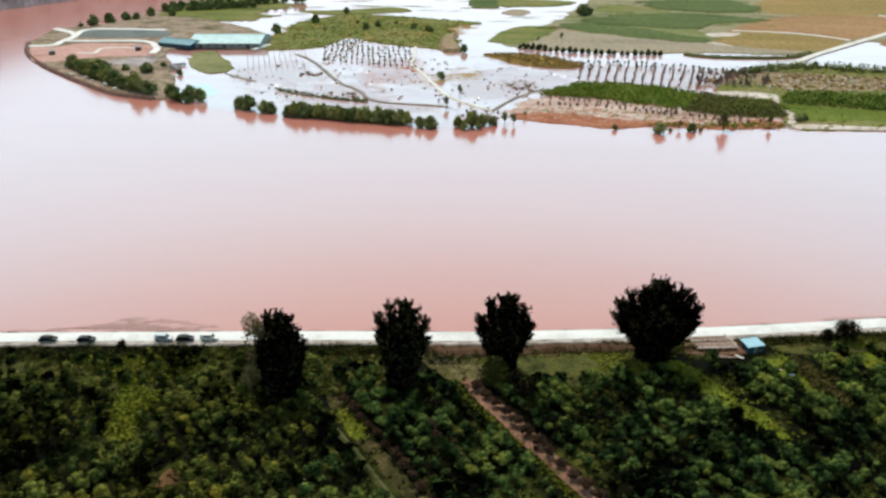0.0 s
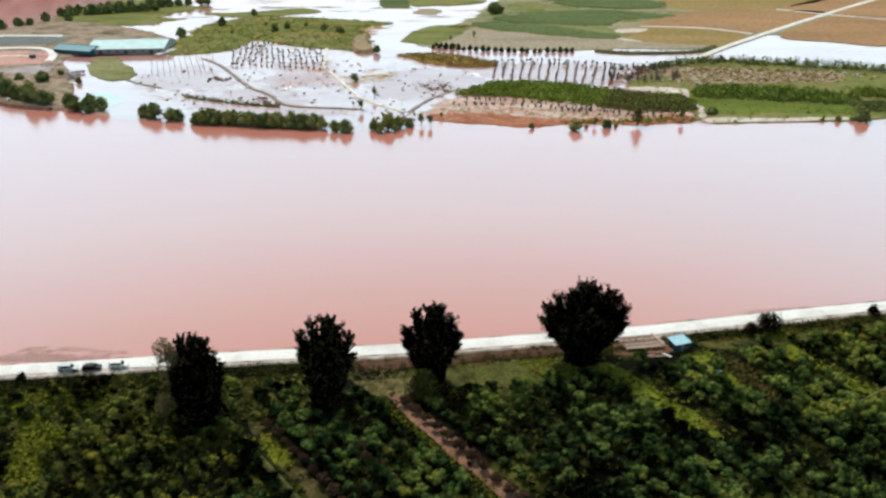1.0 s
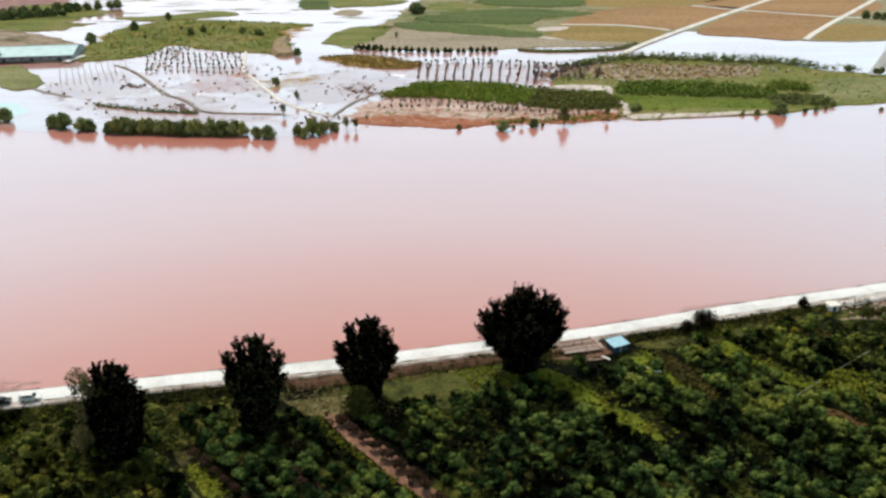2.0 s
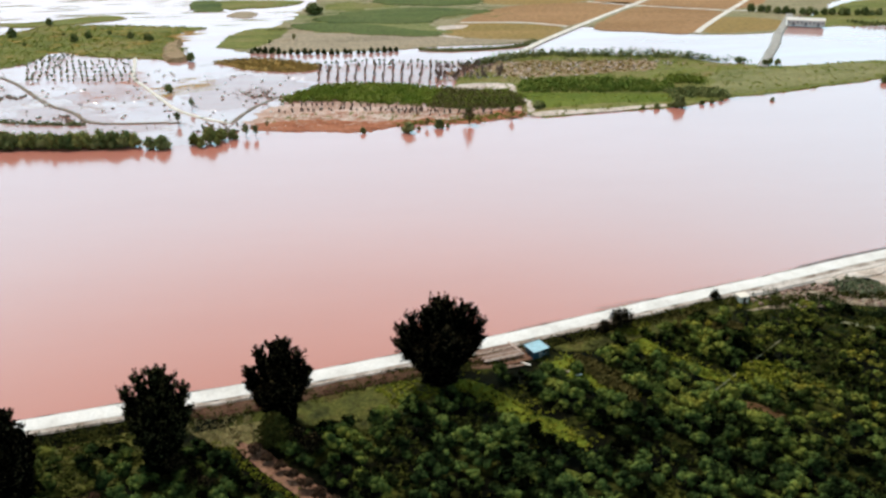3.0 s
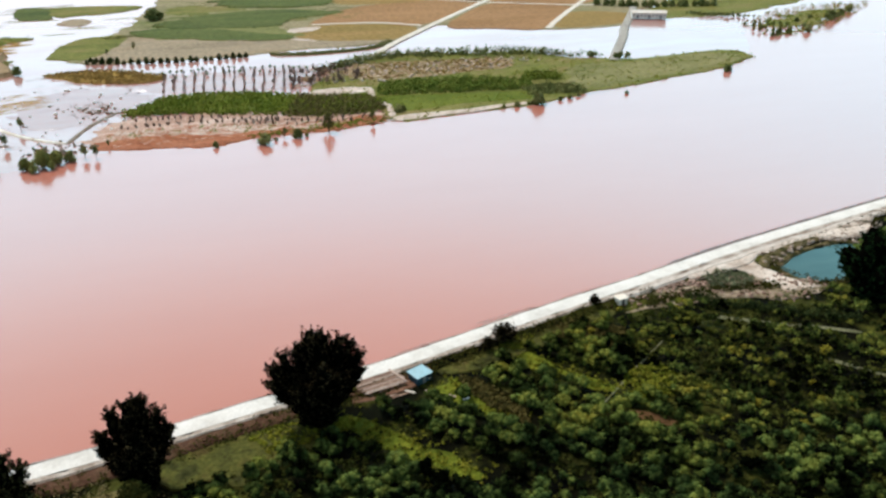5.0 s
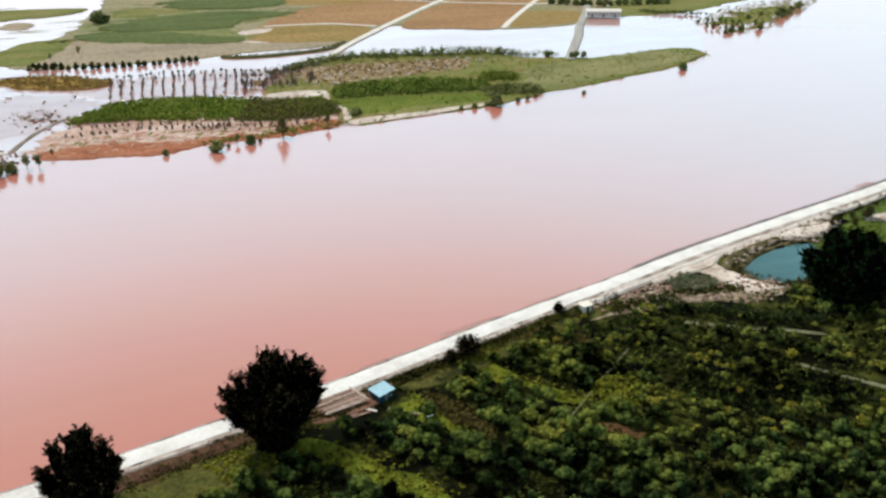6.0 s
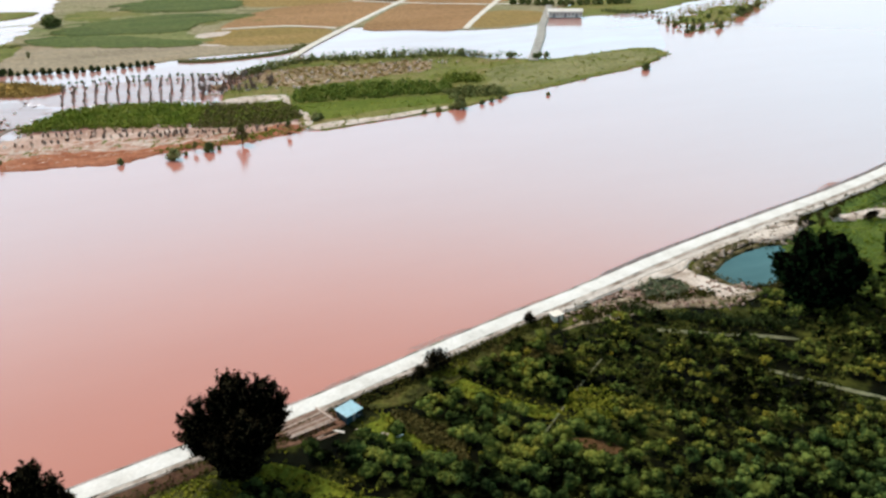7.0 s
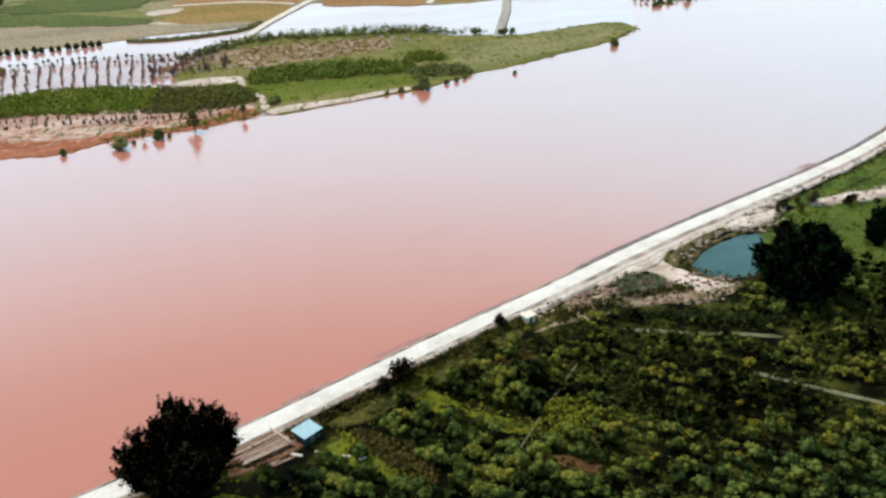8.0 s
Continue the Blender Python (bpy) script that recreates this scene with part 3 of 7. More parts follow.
tagged(ground, "grassy orchard soil with tree shade painted near black, falling to a muddy river bed", "ground", "", "structure")

S = 4400
water_ob = new("water", mesh_of("water", [(-S, -S, 0), (S, -S, 0), (S, S, 0), (-S, S, 0)], [(0, 1, 2, 3)], M_RIVER))
tagged(water_ob, "wide flooded river, opaque silty red-brown water", "river", "", "structure")

road = ribbon("road", ROAD, 2.1, Z_ROAD, M_ROAD, "pale concrete dike road along the flooded river", "road", step=4, ragged=0.05, crown=0.06, thick=0.3)

side_way = np.gradient(road_line, axis=0)
side_way /= np.linalg.norm(side_way, axis=1, keepdims=True)
to_water = np.stack([-side_way[:, 1], side_way[:, 0]], 1)
in_view = (road_line[:, 0] > -330) & (road_line[:, 0] < 420)
ribbon("revetment", (road_line + to_water * 3.3)[in_view][::3], 0.8, 0.95, M_REVET, "grey stone pitching on the water side of the road", "revetment", step=2, ragged=0.35, crown=0.1, thick=0.9)
ribbon("shoulder", (road_line - to_water * 2.6)[in_view][::3], 0.85, Z_ROAD - 0.08, M_SHOULDER, "dusty brown earth shoulder of the road", "shoulder", step=1.5, ragged=0.7, crown=0.02, thick=0.3)
dusty = (road_line[:, 0] > 96) & (road_line[:, 0] < 420)
ribbon("shoulder", (road_line - to_water * 3.5)[dusty][::2], 1.3, 1.72, M_DUST, "wide pale dusty shoulder of the road", "shoulder", step=1.5, ragged=0.6, crown=0.12, thick=0.5)
ribbon("revetment", (road_line + to_water * 3.7)[(road_line[:, 0] > 122) & (road_line[:, 0] < 420)][::2], 1.3, 0.98, M_REVETDARK, "grey purple stone pitching below the road", "revetment", step=2, ragged=0.3, crown=0.1, thick=0.9)
ribbon("verge_grass", (road_line - to_water * 9.0)[(road_line[:, 0] > 203) & (road_line[:, 0] < 440)][::2], 3.4, 1.0, M_ROUGH, "bright green grass below the road", "grass", step=2, ragged=0.4, crown=0.1, thick=0.5)

# near-bank ground pieces, each a thin layer with its own edge
ribbon("embankment", [(-37, 138.6), (-30, 139.4), (-22, 140.3), (-4, 144.5), (12, 148), (22, 150)], 2.3, 1.2, M_SLOPE, "bare brown earth slope below the road", "embankment", step=2, ragged=0.3, crown=0.5, thick=0.5)
L = Z_LAND
along_bank = (road_line[:, 0] > 43) & (road_line[:, 0] < 100)
ribbon("verge_ground", (road_line - to_water * 7.4)[along_bank][::2], 3.4, 0.95, M_WEEDGROUND, "olive weedy ground below the road", "grass", step=2, ragged=0.4, crown=0.1, thick=0.5)
ribbon("work_yard", [(26, 150.6), (32, 152), (38, 153.6), (45, 155.2)], 1.5, 1.42, M_DIRT, "pinkish trodden ground between road and hut", "soil", step=1.5, ragged=0.4, crown=0.05, thick=0.6)
ribbon("work_yard", [(26, 148.6), (32, 149.8), (38, 151), (44, 152.5)], 2.2, 1.02, M_DIRT, "pinkish bare ground beside the blue hut", "soil", step=1.5, ragged=0.4, crown=0.05, thick=0.5)
land("clearing", [(-36, 137), (-22, 140), (-19, 129), (-28, 127.5)], L + 0.07, M_DRYGRASS, "pale dry grass clearing beside the road", "grass", 0.8, 0.4, base=0.3, step=2)
ribbon("track", [(-23.5, 129), (-16.6, 120.8), (-11.1, 114.3), (-6.1, 108), (-1.9, 102.8), (2.9, 97.3), (10.5, 86), (20, 70)], 1.85, L + 0.05, M_DIRT, "reddish bare dirt track between orchard rows", "path", step=2, ragged=0.4, crown=0.03, thick=0.15)
ribbon("grass_strip", [(22, 144), (29, 136), (37, 126.5), (44, 118)], 2.1, L + 0.06, M_GRASS, "bright yellow-green grass strip in the orchard", "grass", step=2, ragged=1.4, crown=0.06, thick=0.2)
ribbon("weedy_strip", [(-51, 117.5), (-42, 107), (-31, 94), (-22, 83)], 1.7, L + 0.04, M_STRIP, "olive-tan weedy strip with a row of brown bushes", "grass", step=1.5, ragged=0.5, crown=0.05, thick=0.15)
ribbon("ditch_edge", [(-56.5, 118.3), (-47, 107), (-38.6, 97.7), (-28, 85)], 0.3, L + 0.35, M_HEDGEGROUND, "straight dark earth edge of a field ditch", "ditch", step=2, ragged=0.2, crown=0.1, thick=0.5)
ribbon("grass_strip", [(-47, 112.4), (-43, 107.6), (-39, 103)], 1.3, L + 0.06, M_GRASS, "short bright grass strip between fruit trees", "grass", step=1.5, ragged=1.4, crown=0.05, thick=0.15)
ribbon("grass_strip", [(62, 161), (68, 152), (75, 143), (80, 135)], 2.4, L + 0.06, M_GRASS, "bright grass strip running into the orchard", "grass", step=2, ragged=1.4, crown=0.06, thick=0.2)
ribbon("grass_strip", [(47, 152), (52, 144), (57, 132)], 1.5, L + 0.05, M_GRASS, "olive grass strip near the blue hut", "grass", step=2, ragged=1.4, crown=0.06, thick=0.2)
land("weedy_ground", [(-172, 111), (-136, 116), (-100, 123), (-70, 129), (-38, 135), (-37, 124), (-46, 119), (-70, 112), (-100, 108), (-136, 102), (-172, 98)], L + 0.33, M_WEEDGROUND, "olive weedy grass with scattered bushes below the road", "grass", 2.0, 0.4, base=0.3, step=2)
land("weedy_ground", [(-14, 140.5), (2, 144), (15, 147), (18, 138), (8, 131), (-4, 129), (-10, 132)], L + 0.33, M_WEEDGROUND, "olive grass between the road bank and the orchard", "grass", 1.5, 0.4, base=0.3, step=2)
land("weedy_ground", [(43, 148.5), (50.5, 149.5), (56, 140), (58.5, 134), (51, 135), (46, 142)], L + 0.04, M_GRASS, "olive grass patch beside the blue hut", "grass", 1.5, 0.4, base=0.3, step=2)
land("bare_patch", [(-95, 109), (-91, 109), (-90, 105), (-94, 104)], L + 0.05, M_GRASS, "yellow-green weedy gap in the orchard", "grass", 1.8, 0.4, base=0.3, step=2)
land("bare_patch", [(-74.5, 89), (-71, 88), (-70, 84), (-74, 83)], L + 0.05, M_ORANGE, "orange bare soil gap in the orchard", "soil", 1.2, 0.4, base=0.3, step=2)
land("bare_patch", [(78, 129), (84, 126), (88, 119), (82, 121)], L + 0.05, M_ORANGE, "orange-brown bare soil among the fruit trees", "soil", 1.2, 0.4, base=0.3, step=2)
ribbon("footpath", [(117.5, 157.5), (124.8, 152.9), (131, 149.1), (138.5, 145), (148, 138.8)], 0.7, L + 0.05, M_PATH, "narrow pale footpath through the orchard", "path", step=2, ragged=0.4, crown=0.03, thick=0.12)
ribbon("footpath", [(131, 133), (139, 122), (149, 110), (160, 98)], 0.6, L + 0.05, M_PATH, "narrow pale footpath between two rows", "path", step=2, ragged=0.4, crown=0.03, thick=0.12)
sand = land("sand_apron", [(116, 176.8), (125.5, 178.8), (137, 182.6), (150, 185.6), (149, 179), (149.6, 174.4), (151.5, 168.1), (156, 162.6), (147.5, 161.5), (143, 165.7), (141, 172.5), (139, 178), (131, 177)], L + 0.3, M_SAND, "pale trodden sand between the road and the pond", "sand", 1.0, 0.8, base=0.2, step=2)
ribbon("sand_bank", [(92, 170.2), (104, 173), (114, 175.5), (126, 178.5)], 2.2, 1.2, M_SAND, "pale pinkish dust beside the road", "sand", step=2, ragged=0.6, crown=0.2, thick=0.6)
land("sandy_ground", [(98, 165.5), (112, 170), (122, 175.5), (132, 178), (142, 179), (149, 172), (157, 162), (150, 158), (136, 162), (116, 163.5)], L + 0.12, M_DRYMIX, "sandy weedy ground between orchard and road", "soil", 1.5, 0.6, base=0.2, step=2)
land("rubble_ground", [(99, 169), (108, 172), (120, 174.5), (133, 173.5), (141, 171), (146, 164), (138, 168), (124, 170.5), (110, 168.5)], L + 0.2, M_RUBBLE, "pinkish broken ground below the road", "soil", 1.2, 0.6, base=0.2, step=2)
ribbon("footpath", [(75, 131.5), (87, 140.5), (101, 150.5)], 0.12, L + 0.1, M_PATH, "thin straight pale path across the rows", "path", step=2, ragged=0.3, crown=0.03, thick=0.12)
ribbon("sand_bank", [(124, 176.3), (132, 178.7), (140, 181), (152, 184)], 3.0, 1.25, M_SAND, "pale sandy shoulder between the road and the pond", "sand", step=2, ragged=0.4, crown=0.35, thick=0.6)
ribbon("sand_bank", [(150, 184), (166, 188), (184, 192), (206, 197)], 2.2, 1.35, M_SAND, "pale bare soil shoulder above the pond", "sand", step=2, ragged=0.5, crown=0.3, thick=0.6)
pond = new("pond", mesh_of("pond", [(x, y, 0.3) for x, y in np.mean(pond_poly, axis=0) + (pond_poly - np.mean(pond_poly, axis=0)) * 1.16], [tuple(range(len(pond_poly)))], M_POND))
tagged(pond, "small still teal-green pond behind the road", "pond", "", "structure")
ring = np.mean(pond_poly, axis=0) + (pond_poly - np.mean(pond_poly, axis=0)) * 1.14
ribbon("pond_bank", np.concatenate([ring, ring[:2]])[::3], 0.8, L + 0.12, M_OLIVEBANK, "brown weedy bank of the pond", "bank", step=1.5, ragged=0.5, crown=0.15, thick=0.6)
ribbon("pond_bank", [(148.5, 175), (152, 179.5), (158, 182.8), (166, 185.8), (175, 188), (186, 189)], 2.0, 1.1, M_OLIVEBANK, "olive weedy earth bank between pond and road", "bank", step=1.5, ragged=0.5, crown=0.35, thick=0.8)
ribbon("sand_bank", [(176, 187.5), (184, 188.5), (192, 188.5), (200, 191)], 2.6, 1.25, M_SAND, "pale bare patch on the bank above the pond", "sand", step=1.5, ragged=0.6, crown=0.35, thick=0.6)
ribbon("sand_bank", [(110, 172), (122, 169.5), (134, 164.5), (147, 158.5)], 2.6, L + 0.3, M_DRYMIX, "sandy weedy strip above the hedge row", "sand", step=1.5, ragged=0.7, crown=0.15, thick=0.4)
ribbon("sand_bank", [(212, 190), (224, 189), (240, 187), (262, 190)], 2.6, L + 0.5, M_SAND, "low bank of pale bare soil in rough grass", "soil", step=2, ragged=0.7, crown=0.5, thick=0.6)
rough_grass = land("rough_grass", [(178, 165), (186, 183), (210, 196), (240, 205), (280, 220), (330, 240), (420, 250), (420, 120), (260, 100), (190, 120)], L + 0.06, M_ROUGH, "rough bright green grass beyond the pond", "grass", 2.5, 1.0, base=0.3)

# ---------------------------------------------------------------- far floodplain
FLOODED = [(-205, 357), (-150, 338), (-62, 331), (-30, 345), (90, 353), (165, 361), (250, 390), (332, 432), (385, 505), (470, 575), (640, 640),
           (640, 1000), (-340, 1000), (-352, 640), (-366, 545), (-330, 470)]
flood = new("flood_water", mesh_of("flood_water", [(x, y, 0.03) for x, y in smooth_line(FLOODED, True, 20)], [tuple(range(len(smooth_line(FLOODED, True, 20))))], M_FLOOD))
tagged(flood, "pale still flood water over fields", "flood water", "", "structure")

far_plain = land("far_plain", [(-60, 558), (-30, 640), (-12, 720), (40, 900), (300, 1000), (520, 820), (420, 660), (345, 592), (316, 549), (252, 546), (188, 584), (160, 566), (142, 537), (112, 528), (75, 527), (48, 519), (-20, 520), (-49, 524)], 0.35, M_PLAIN, "flat pale farmland with dry and green plots", "farmland", 3, 2)
big_isle = land("grass_island", [(-215, 495), (-219, 555), (-223, 587), (-214, 622), (-185, 644), (-139, 639), (-84, 619), (-104, 591), (-93, 555), (-90, 510), (-113, 514), (-133, 522), (-150, 530), (-168, 542), (-170, 506), (-192, 492)], 0.6, M_ISLE, "green and ochre grass island in the flood", "island", 3, 2)
ochre_isle = land("reed_islet", [(-64, 497), (-36, 502), (-6, 481), (-11, 465), (-34, 467), (-53, 483)], 0.7, M_OCHRE, "ochre reed islet in pale flood water", "island", 2, 1.5)
land("grass_island", [(-70, 556), (-55, 606), (-25, 612), (-30, 566), (-45, 534), (-64, 540)], 0.5, M_ISLE, "small olive grass island in the flood", "island", 2, 1.5)
land("grass_island", [(-246, 466), (-236, 478), (-204, 432), (-214, 416), (-234, 434)], 0.5, M_DRYMEADOW, "olive grass island beside flooded rows", "island", 2, 1.5)
land("grass_island", [(-110, 760), (-88, 760), (-80, 704), (-103, 703)], 0.62, M_CROPGREEN, "dark green islet far out in the flood", "island", 2, 1.5)
land("grass_island", [(-87, 760), (-17, 752), (-28, 722), (-58, 711), (-77, 709)], 0.5, M_ISLE, "long green islet far out in the flood", "island", 2, 1.5)
land("grass_island", [(-75, 671), (-64, 696), (-49, 685), (-55, 663)], 0.4, M_TAN, "small bare tan islet in the flood", "island", 1.5, 1.2)
land("grass_island", [(-240, 655), (-207, 667), (-169, 690), (-146, 670), (-181, 649), (-215, 640)], 0.5, M_ISLE, "olive grass strip behind the island", "island", 2, 1.5)
land("grass_island", [(-345, 600), (-310, 590), (-262, 600), (-250, 625), (-270, 640), (-252, 682), (-274, 705), (-300, 730), (-350, 720)], 0.5, M_ISLE, "yellow-green fields at the river bend", "field", 8, 1.5)
land("mud_mound", [(-103, 541), (-96, 567), (-86, 530), (-81, 503), (-92, 503)], 2.2, M_MOUND, "brown eroded mound at the island's end", "mound", 2, 3)
land("mud_flat", [(-34, 384), (-11, 396), (32, 388), (64, 378), (86, 378), (88, 356), (36, 352), (-30, 352)], 0.1, M_WETMUD, "pinkish wet mud flat under the reeds", "shore", 5, 1.5)
land("shallow_water", [(-134, 470), (-112, 476), (-98, 440), (-84, 412), (-100, 404), (-122, 408), (-130, 430)], 0.09, M_SHALLOW, "reddish shallow water over silt beside the causeway", "flood water", 7, 1.5)
land("shallow_water", [(-205, 432), (-182, 458), (-160, 440), (-146, 415), (-160, 396), (-190, 402)], 0.08, M_SHALLOW, "pinkish shallow water over silt between flooded plots", "flood water", 7, 1.5)
land("shallow_water", [(-66, 440), (-50, 462), (-18, 452), (-20, 412), (-36, 384), (-60, 390), (-70, 415)], 0.08, M_SHALLOW, "pinkish shallow water over silt round a drowned plot", "flood water", 7, 1.5)
land("shallow_water", [(-8, 436), (-10, 470), (40, 482), (88, 478), (84, 448), (64, 428), (30, 430)], 0.1, M_SHALLOW, "mauve-brown shallow water under drowned trees", "flood water", 7, 1.5)
land("shallow_water", [(-150, 392), (-120, 402), (-96, 378), (-70, 362), (-84, 350), (-130, 352), (-150, 366)], 0.07, M_SHALLOW, "pinkish shallow water over silt behind the drowned bushes", "flood water", 7, 1.5)
isle_south = land("mud_shore", [(-33, 360), (-11, 362), (10, 358), (36, 359), (64, 360), (84, 368), (92, 361), (86, 353), (60, 346), (29, 342), (4, 341), (-28, 344)], 0.3, M_MUD, "red-brown wet mud shore of the long island", "shore", 4, 1.5)
isle_reeds = land("reed_belt", [(-23, 398), (-6, 424), (7, 428), (31, 425), (62, 411), (90, 398), (92, 378), (82, 373), (63, 374), (31, 386), (5, 397)], 0.5, M_REEDGROUND, "green reed belt behind the mud shore", "reeds", 5, 1.5)
isle_mid = land("long_island", [(64, 412), (72, 440), (95, 470), (128, 498), (171, 488), (209, 480), (222, 458), (247, 446), (266, 440), (309, 447), (329, 445), (333, 426), (304, 405), (285, 397.5), (252, 388), (218, 377), (197, 373), (168, 362), (120, 354), (93, 352), (90, 375), (88, 400)], 0.45, M_ISLE, "long grassy island between river and flood", "island", 2, 2)
land("light_meadow", [(97, 368), (130, 372), (163, 370), (172, 384), (130, 392), (95, 397)], 0.52, M_MEADOW, "fresh light green meadow on the island", "meadow", 1.5, 0.5, base=0.3)
land("sand_shore", [(93, 352.5), (120, 355), (153, 360), (166, 363), (158, 367), (125, 363), (94, 361)], 0.5, M_SILT, "pale sandy shore of the island", "shore", 1, 0.8)
land("tan_plot", [(102, 432), (150, 434), (182, 442), (186, 465), (140, 471), (112, 474), (88, 455)], 0.52, M_MOUND, "brown and ochre weedy plot on the island", "plot", 2, 0.5, base=0.3)
land("silt_pool", [(60, 410), (68, 420), (83, 421), (96, 417), (94, 410), (80, 406)], 0.55, M_SILT, "pale silt pool beside the reeds", "silt", 1.5, 0.5, base=0.3)
ribbon("sand_track", [(95, 415), (91, 395), (95, 378), (91, 360)], 1.6, 0.57, M_SILT, "pale sandy track across the island", "path", step=3, ragged=0.5, crown=0.03, thick=0.12)
land("tip_field", [(196, 380), (250, 394), (300, 408), (326, 428), (310, 442), (262, 434), (215, 430), (200, 405)], 0.52, M_DRYMEADOW, "olive rough pasture at the island's tip", "pasture", 2, 0.5, base=0.3)

# far fields on the plain
Z = 0.42
land("tan_field", [(-47, 527), (-27, 600), (10, 588), (49, 574), (77, 558), (110, 548), (138, 540), (112, 531), (75, 530), (48, 522), (-20, 523)], Z, M_TAN, "harvested pale tan field beside the flood", "field", 2, 0.4, base=0.3)
land("crop_field", [(-14, 628), (-4, 640), (23, 682), (78, 700), (134, 667), (90, 640), (76, 610), (82, 572), (35, 572), (-14, 600)], Z + 0.15, M_CROPMID, "mid green crop between darker strips", "field", 5, 0.6, base=0.3)
land("crop_field", [(-15, 628), (21, 620), (60, 592), (79, 574), (77, 563), (35, 573), (-15, 602)], Z + 0.45, M_CROPGREEN, "dark green crop strip", "field", 4, 0.6, base=0.3)
land("crop_field", [(-4, 637), (23, 677), (78, 695), (102, 681), (132, 666), (88, 640), (73, 615), (38, 619)], Z + 0.5, M_CROPGREEN, "dark green crop field", "field", 5, 0.6, base=0.3)
land("crop_field", [(48, 745), (97, 729), (100, 703), (51, 725)], Z + 0.62, M_CROPGREEN, "narrow dark green crop strip", "field", 1.5, 0.6, base=0.3)
land("pale_plot", [(76, 562), (82, 564), (92, 555), (90, 552)], 0.55, M_SILT, "pale dry strip at the crop's end", "plot", 1.0, 0.4, base=0.3)
land("crop_field", [(40, 755), (84, 785), (125, 775), (136, 719), (104, 706), (70, 712)], Z + 0.4, M_CROPGREEN, "distant dark green crop field", "field", 8, 0.6, base=0.3)
land("crop_field", [(-5, 700), (15, 735), (60, 715), (30, 690)], Z + 0.1, M_ISLE, "light green field", "field", 8, 0.5, base=0.3)
land("brown_field", [(192, 583), (223, 560), (252, 551), (300, 613), (314, 645), (263, 676)], Z, M_FIELD, "ripe brown crop field", "field", 1, 0.4, base=0.3)
land("brown_field", [(262, 552), (314, 553), (341, 592), (306, 612)], Z, M_GOLD, "golden-olive crop field", "field", 1, 0.4, base=0.3)
land("brown_field", [(84, 562), (142, 543), (168, 582), (140, 607), (98, 612)], Z, M_GOLD, "golden-brown crop field beside the field road", "field", 1, 0.4, base=0.3)
land("brown_field", [(100, 618), (142, 613), (176, 592), (258, 690), (226, 706), (150, 690)], Z, M_FIELD, "brown crop field beyond the field road", "field", 1, 0.4, base=0.3)
land("brown_field", [(232, 712), (265, 684), (330, 650), (390, 720), (320, 800)], Z, M_FIELD, "distant brown crop field", "field", 1, 0.4, base=0.3)
land("brown_field", [(140, 710), (222, 712), (310, 810), (220, 860), (150, 790)], Z, M_GOLD, "distant tan crop field", "field", 1, 0.4, base=0.3)
ribbon("field_road", [(100, 478), (117, 497), (142, 535), (200, 612), (269, 700), (350, 800)], 2.1, 0.75, M_PALEROAD, "pale straight field road", "road", step=8, ragged=0.2)
ribbon("field_road", [(254, 549), (294, 605), (354, 684), (400, 745)], 2.0, 0.6, M_PALEROAD, "pale field road between brown plots", "road", step=8, ragged=0.2)
ribbon("field_road", [(100, 615), (145, 610), (174, 588)], 1.4, 0.6, M_PALEROAD, "narrow pale farm track", "road", step=8, ragged=0.2)
ribbon("field_road", [(226, 709), (263, 680), (320, 647), (345, 640)], 1.4, 0.6, M_PALEROAD, "narrow pale farm track far off", "road", step=8, ragged=0.2)
ribbon("low_dike", [(58, 518), (76, 513), (98, 514), (121, 520), (138, 537)], 2.2, 0.8, M_HEDGEGROUND, "low green dike along the flood channel", "dike", step=4, ragged=0.3, crown=0.4, thick=0.8)
ribbon("dike", [(245, 438), (258, 458), (292, 510), (306, 534), (355, 608), (372, 640)], 2.3, 0.9, M_DIKEPALE, "pale grey earth dike crossing the flood", "dike", step=6, ragged=0.1, thick=1.2)
land("pale_plot", [(78, 588), (96, 590), (103, 606), (84, 603)], 0.5, M_SILT, "pale dry plot between fields", "plot", 1.5, 0.4, base=0.3)

# dikes and causeways in the flood
ribbon("causeway", [(-114, 520), (-111, 504), (-104, 462), (-94, 439), (-82, 412), (-71, 389), (-56, 371), (-44, 362)], 0.75, 0.45, M_PALEROAD, "pale narrow causeway through the flood", "causeway", step=4, ragged=0.3)
ribbon("dike", [(-182, 478), (-174, 471), (-160, 452), (-134, 409), (-118, 391), (-104, 371), (-76, 367), (-66, 366)], 0.9, 0.4, M_DIKE, "grey earth dike between flooded plots", "dike", step=4, ragged=0.4)
ribbon("dike", [(-160, 385), (-141, 377), (-121, 371), (-107, 368)], 1.0, 0.35, M_HEDGEGROUND, "overgrown dike remnant in the flood", "dike", step=3, ragged=0.6)
ribbon("dike", [(-210, 425), (-195, 412), (-178, 402)], 0.8, 0.3, M_DIKE, "thin earth dike in the flood", "dike", step=3, ragged=0.6)
ribbon("dike", [(-44, 362), (-36, 388), (-25, 408)], 0.8, 0.35, M_DIKE, "thin earth dike beside the broken plot", "dike", step=3, ragged=0.6)

# spit with its revetment
spit = land("spit", [(-371, 484), (-352, 456), (-335, 435), (-304, 407), (-266, 378), (-235, 359), (-212, 354), (-204, 362), (-216, 385), (-240, 432), (-262, 470), (-256, 486), (-215, 488), (-213, 520), (-240, 560), (-300, 600), (-355, 612), (-360, 583), (-366, 557), (-383, 537)], 0.9, M_SPIT, "earth spit of the far bank behind a low wall", "bank", 2, 2)
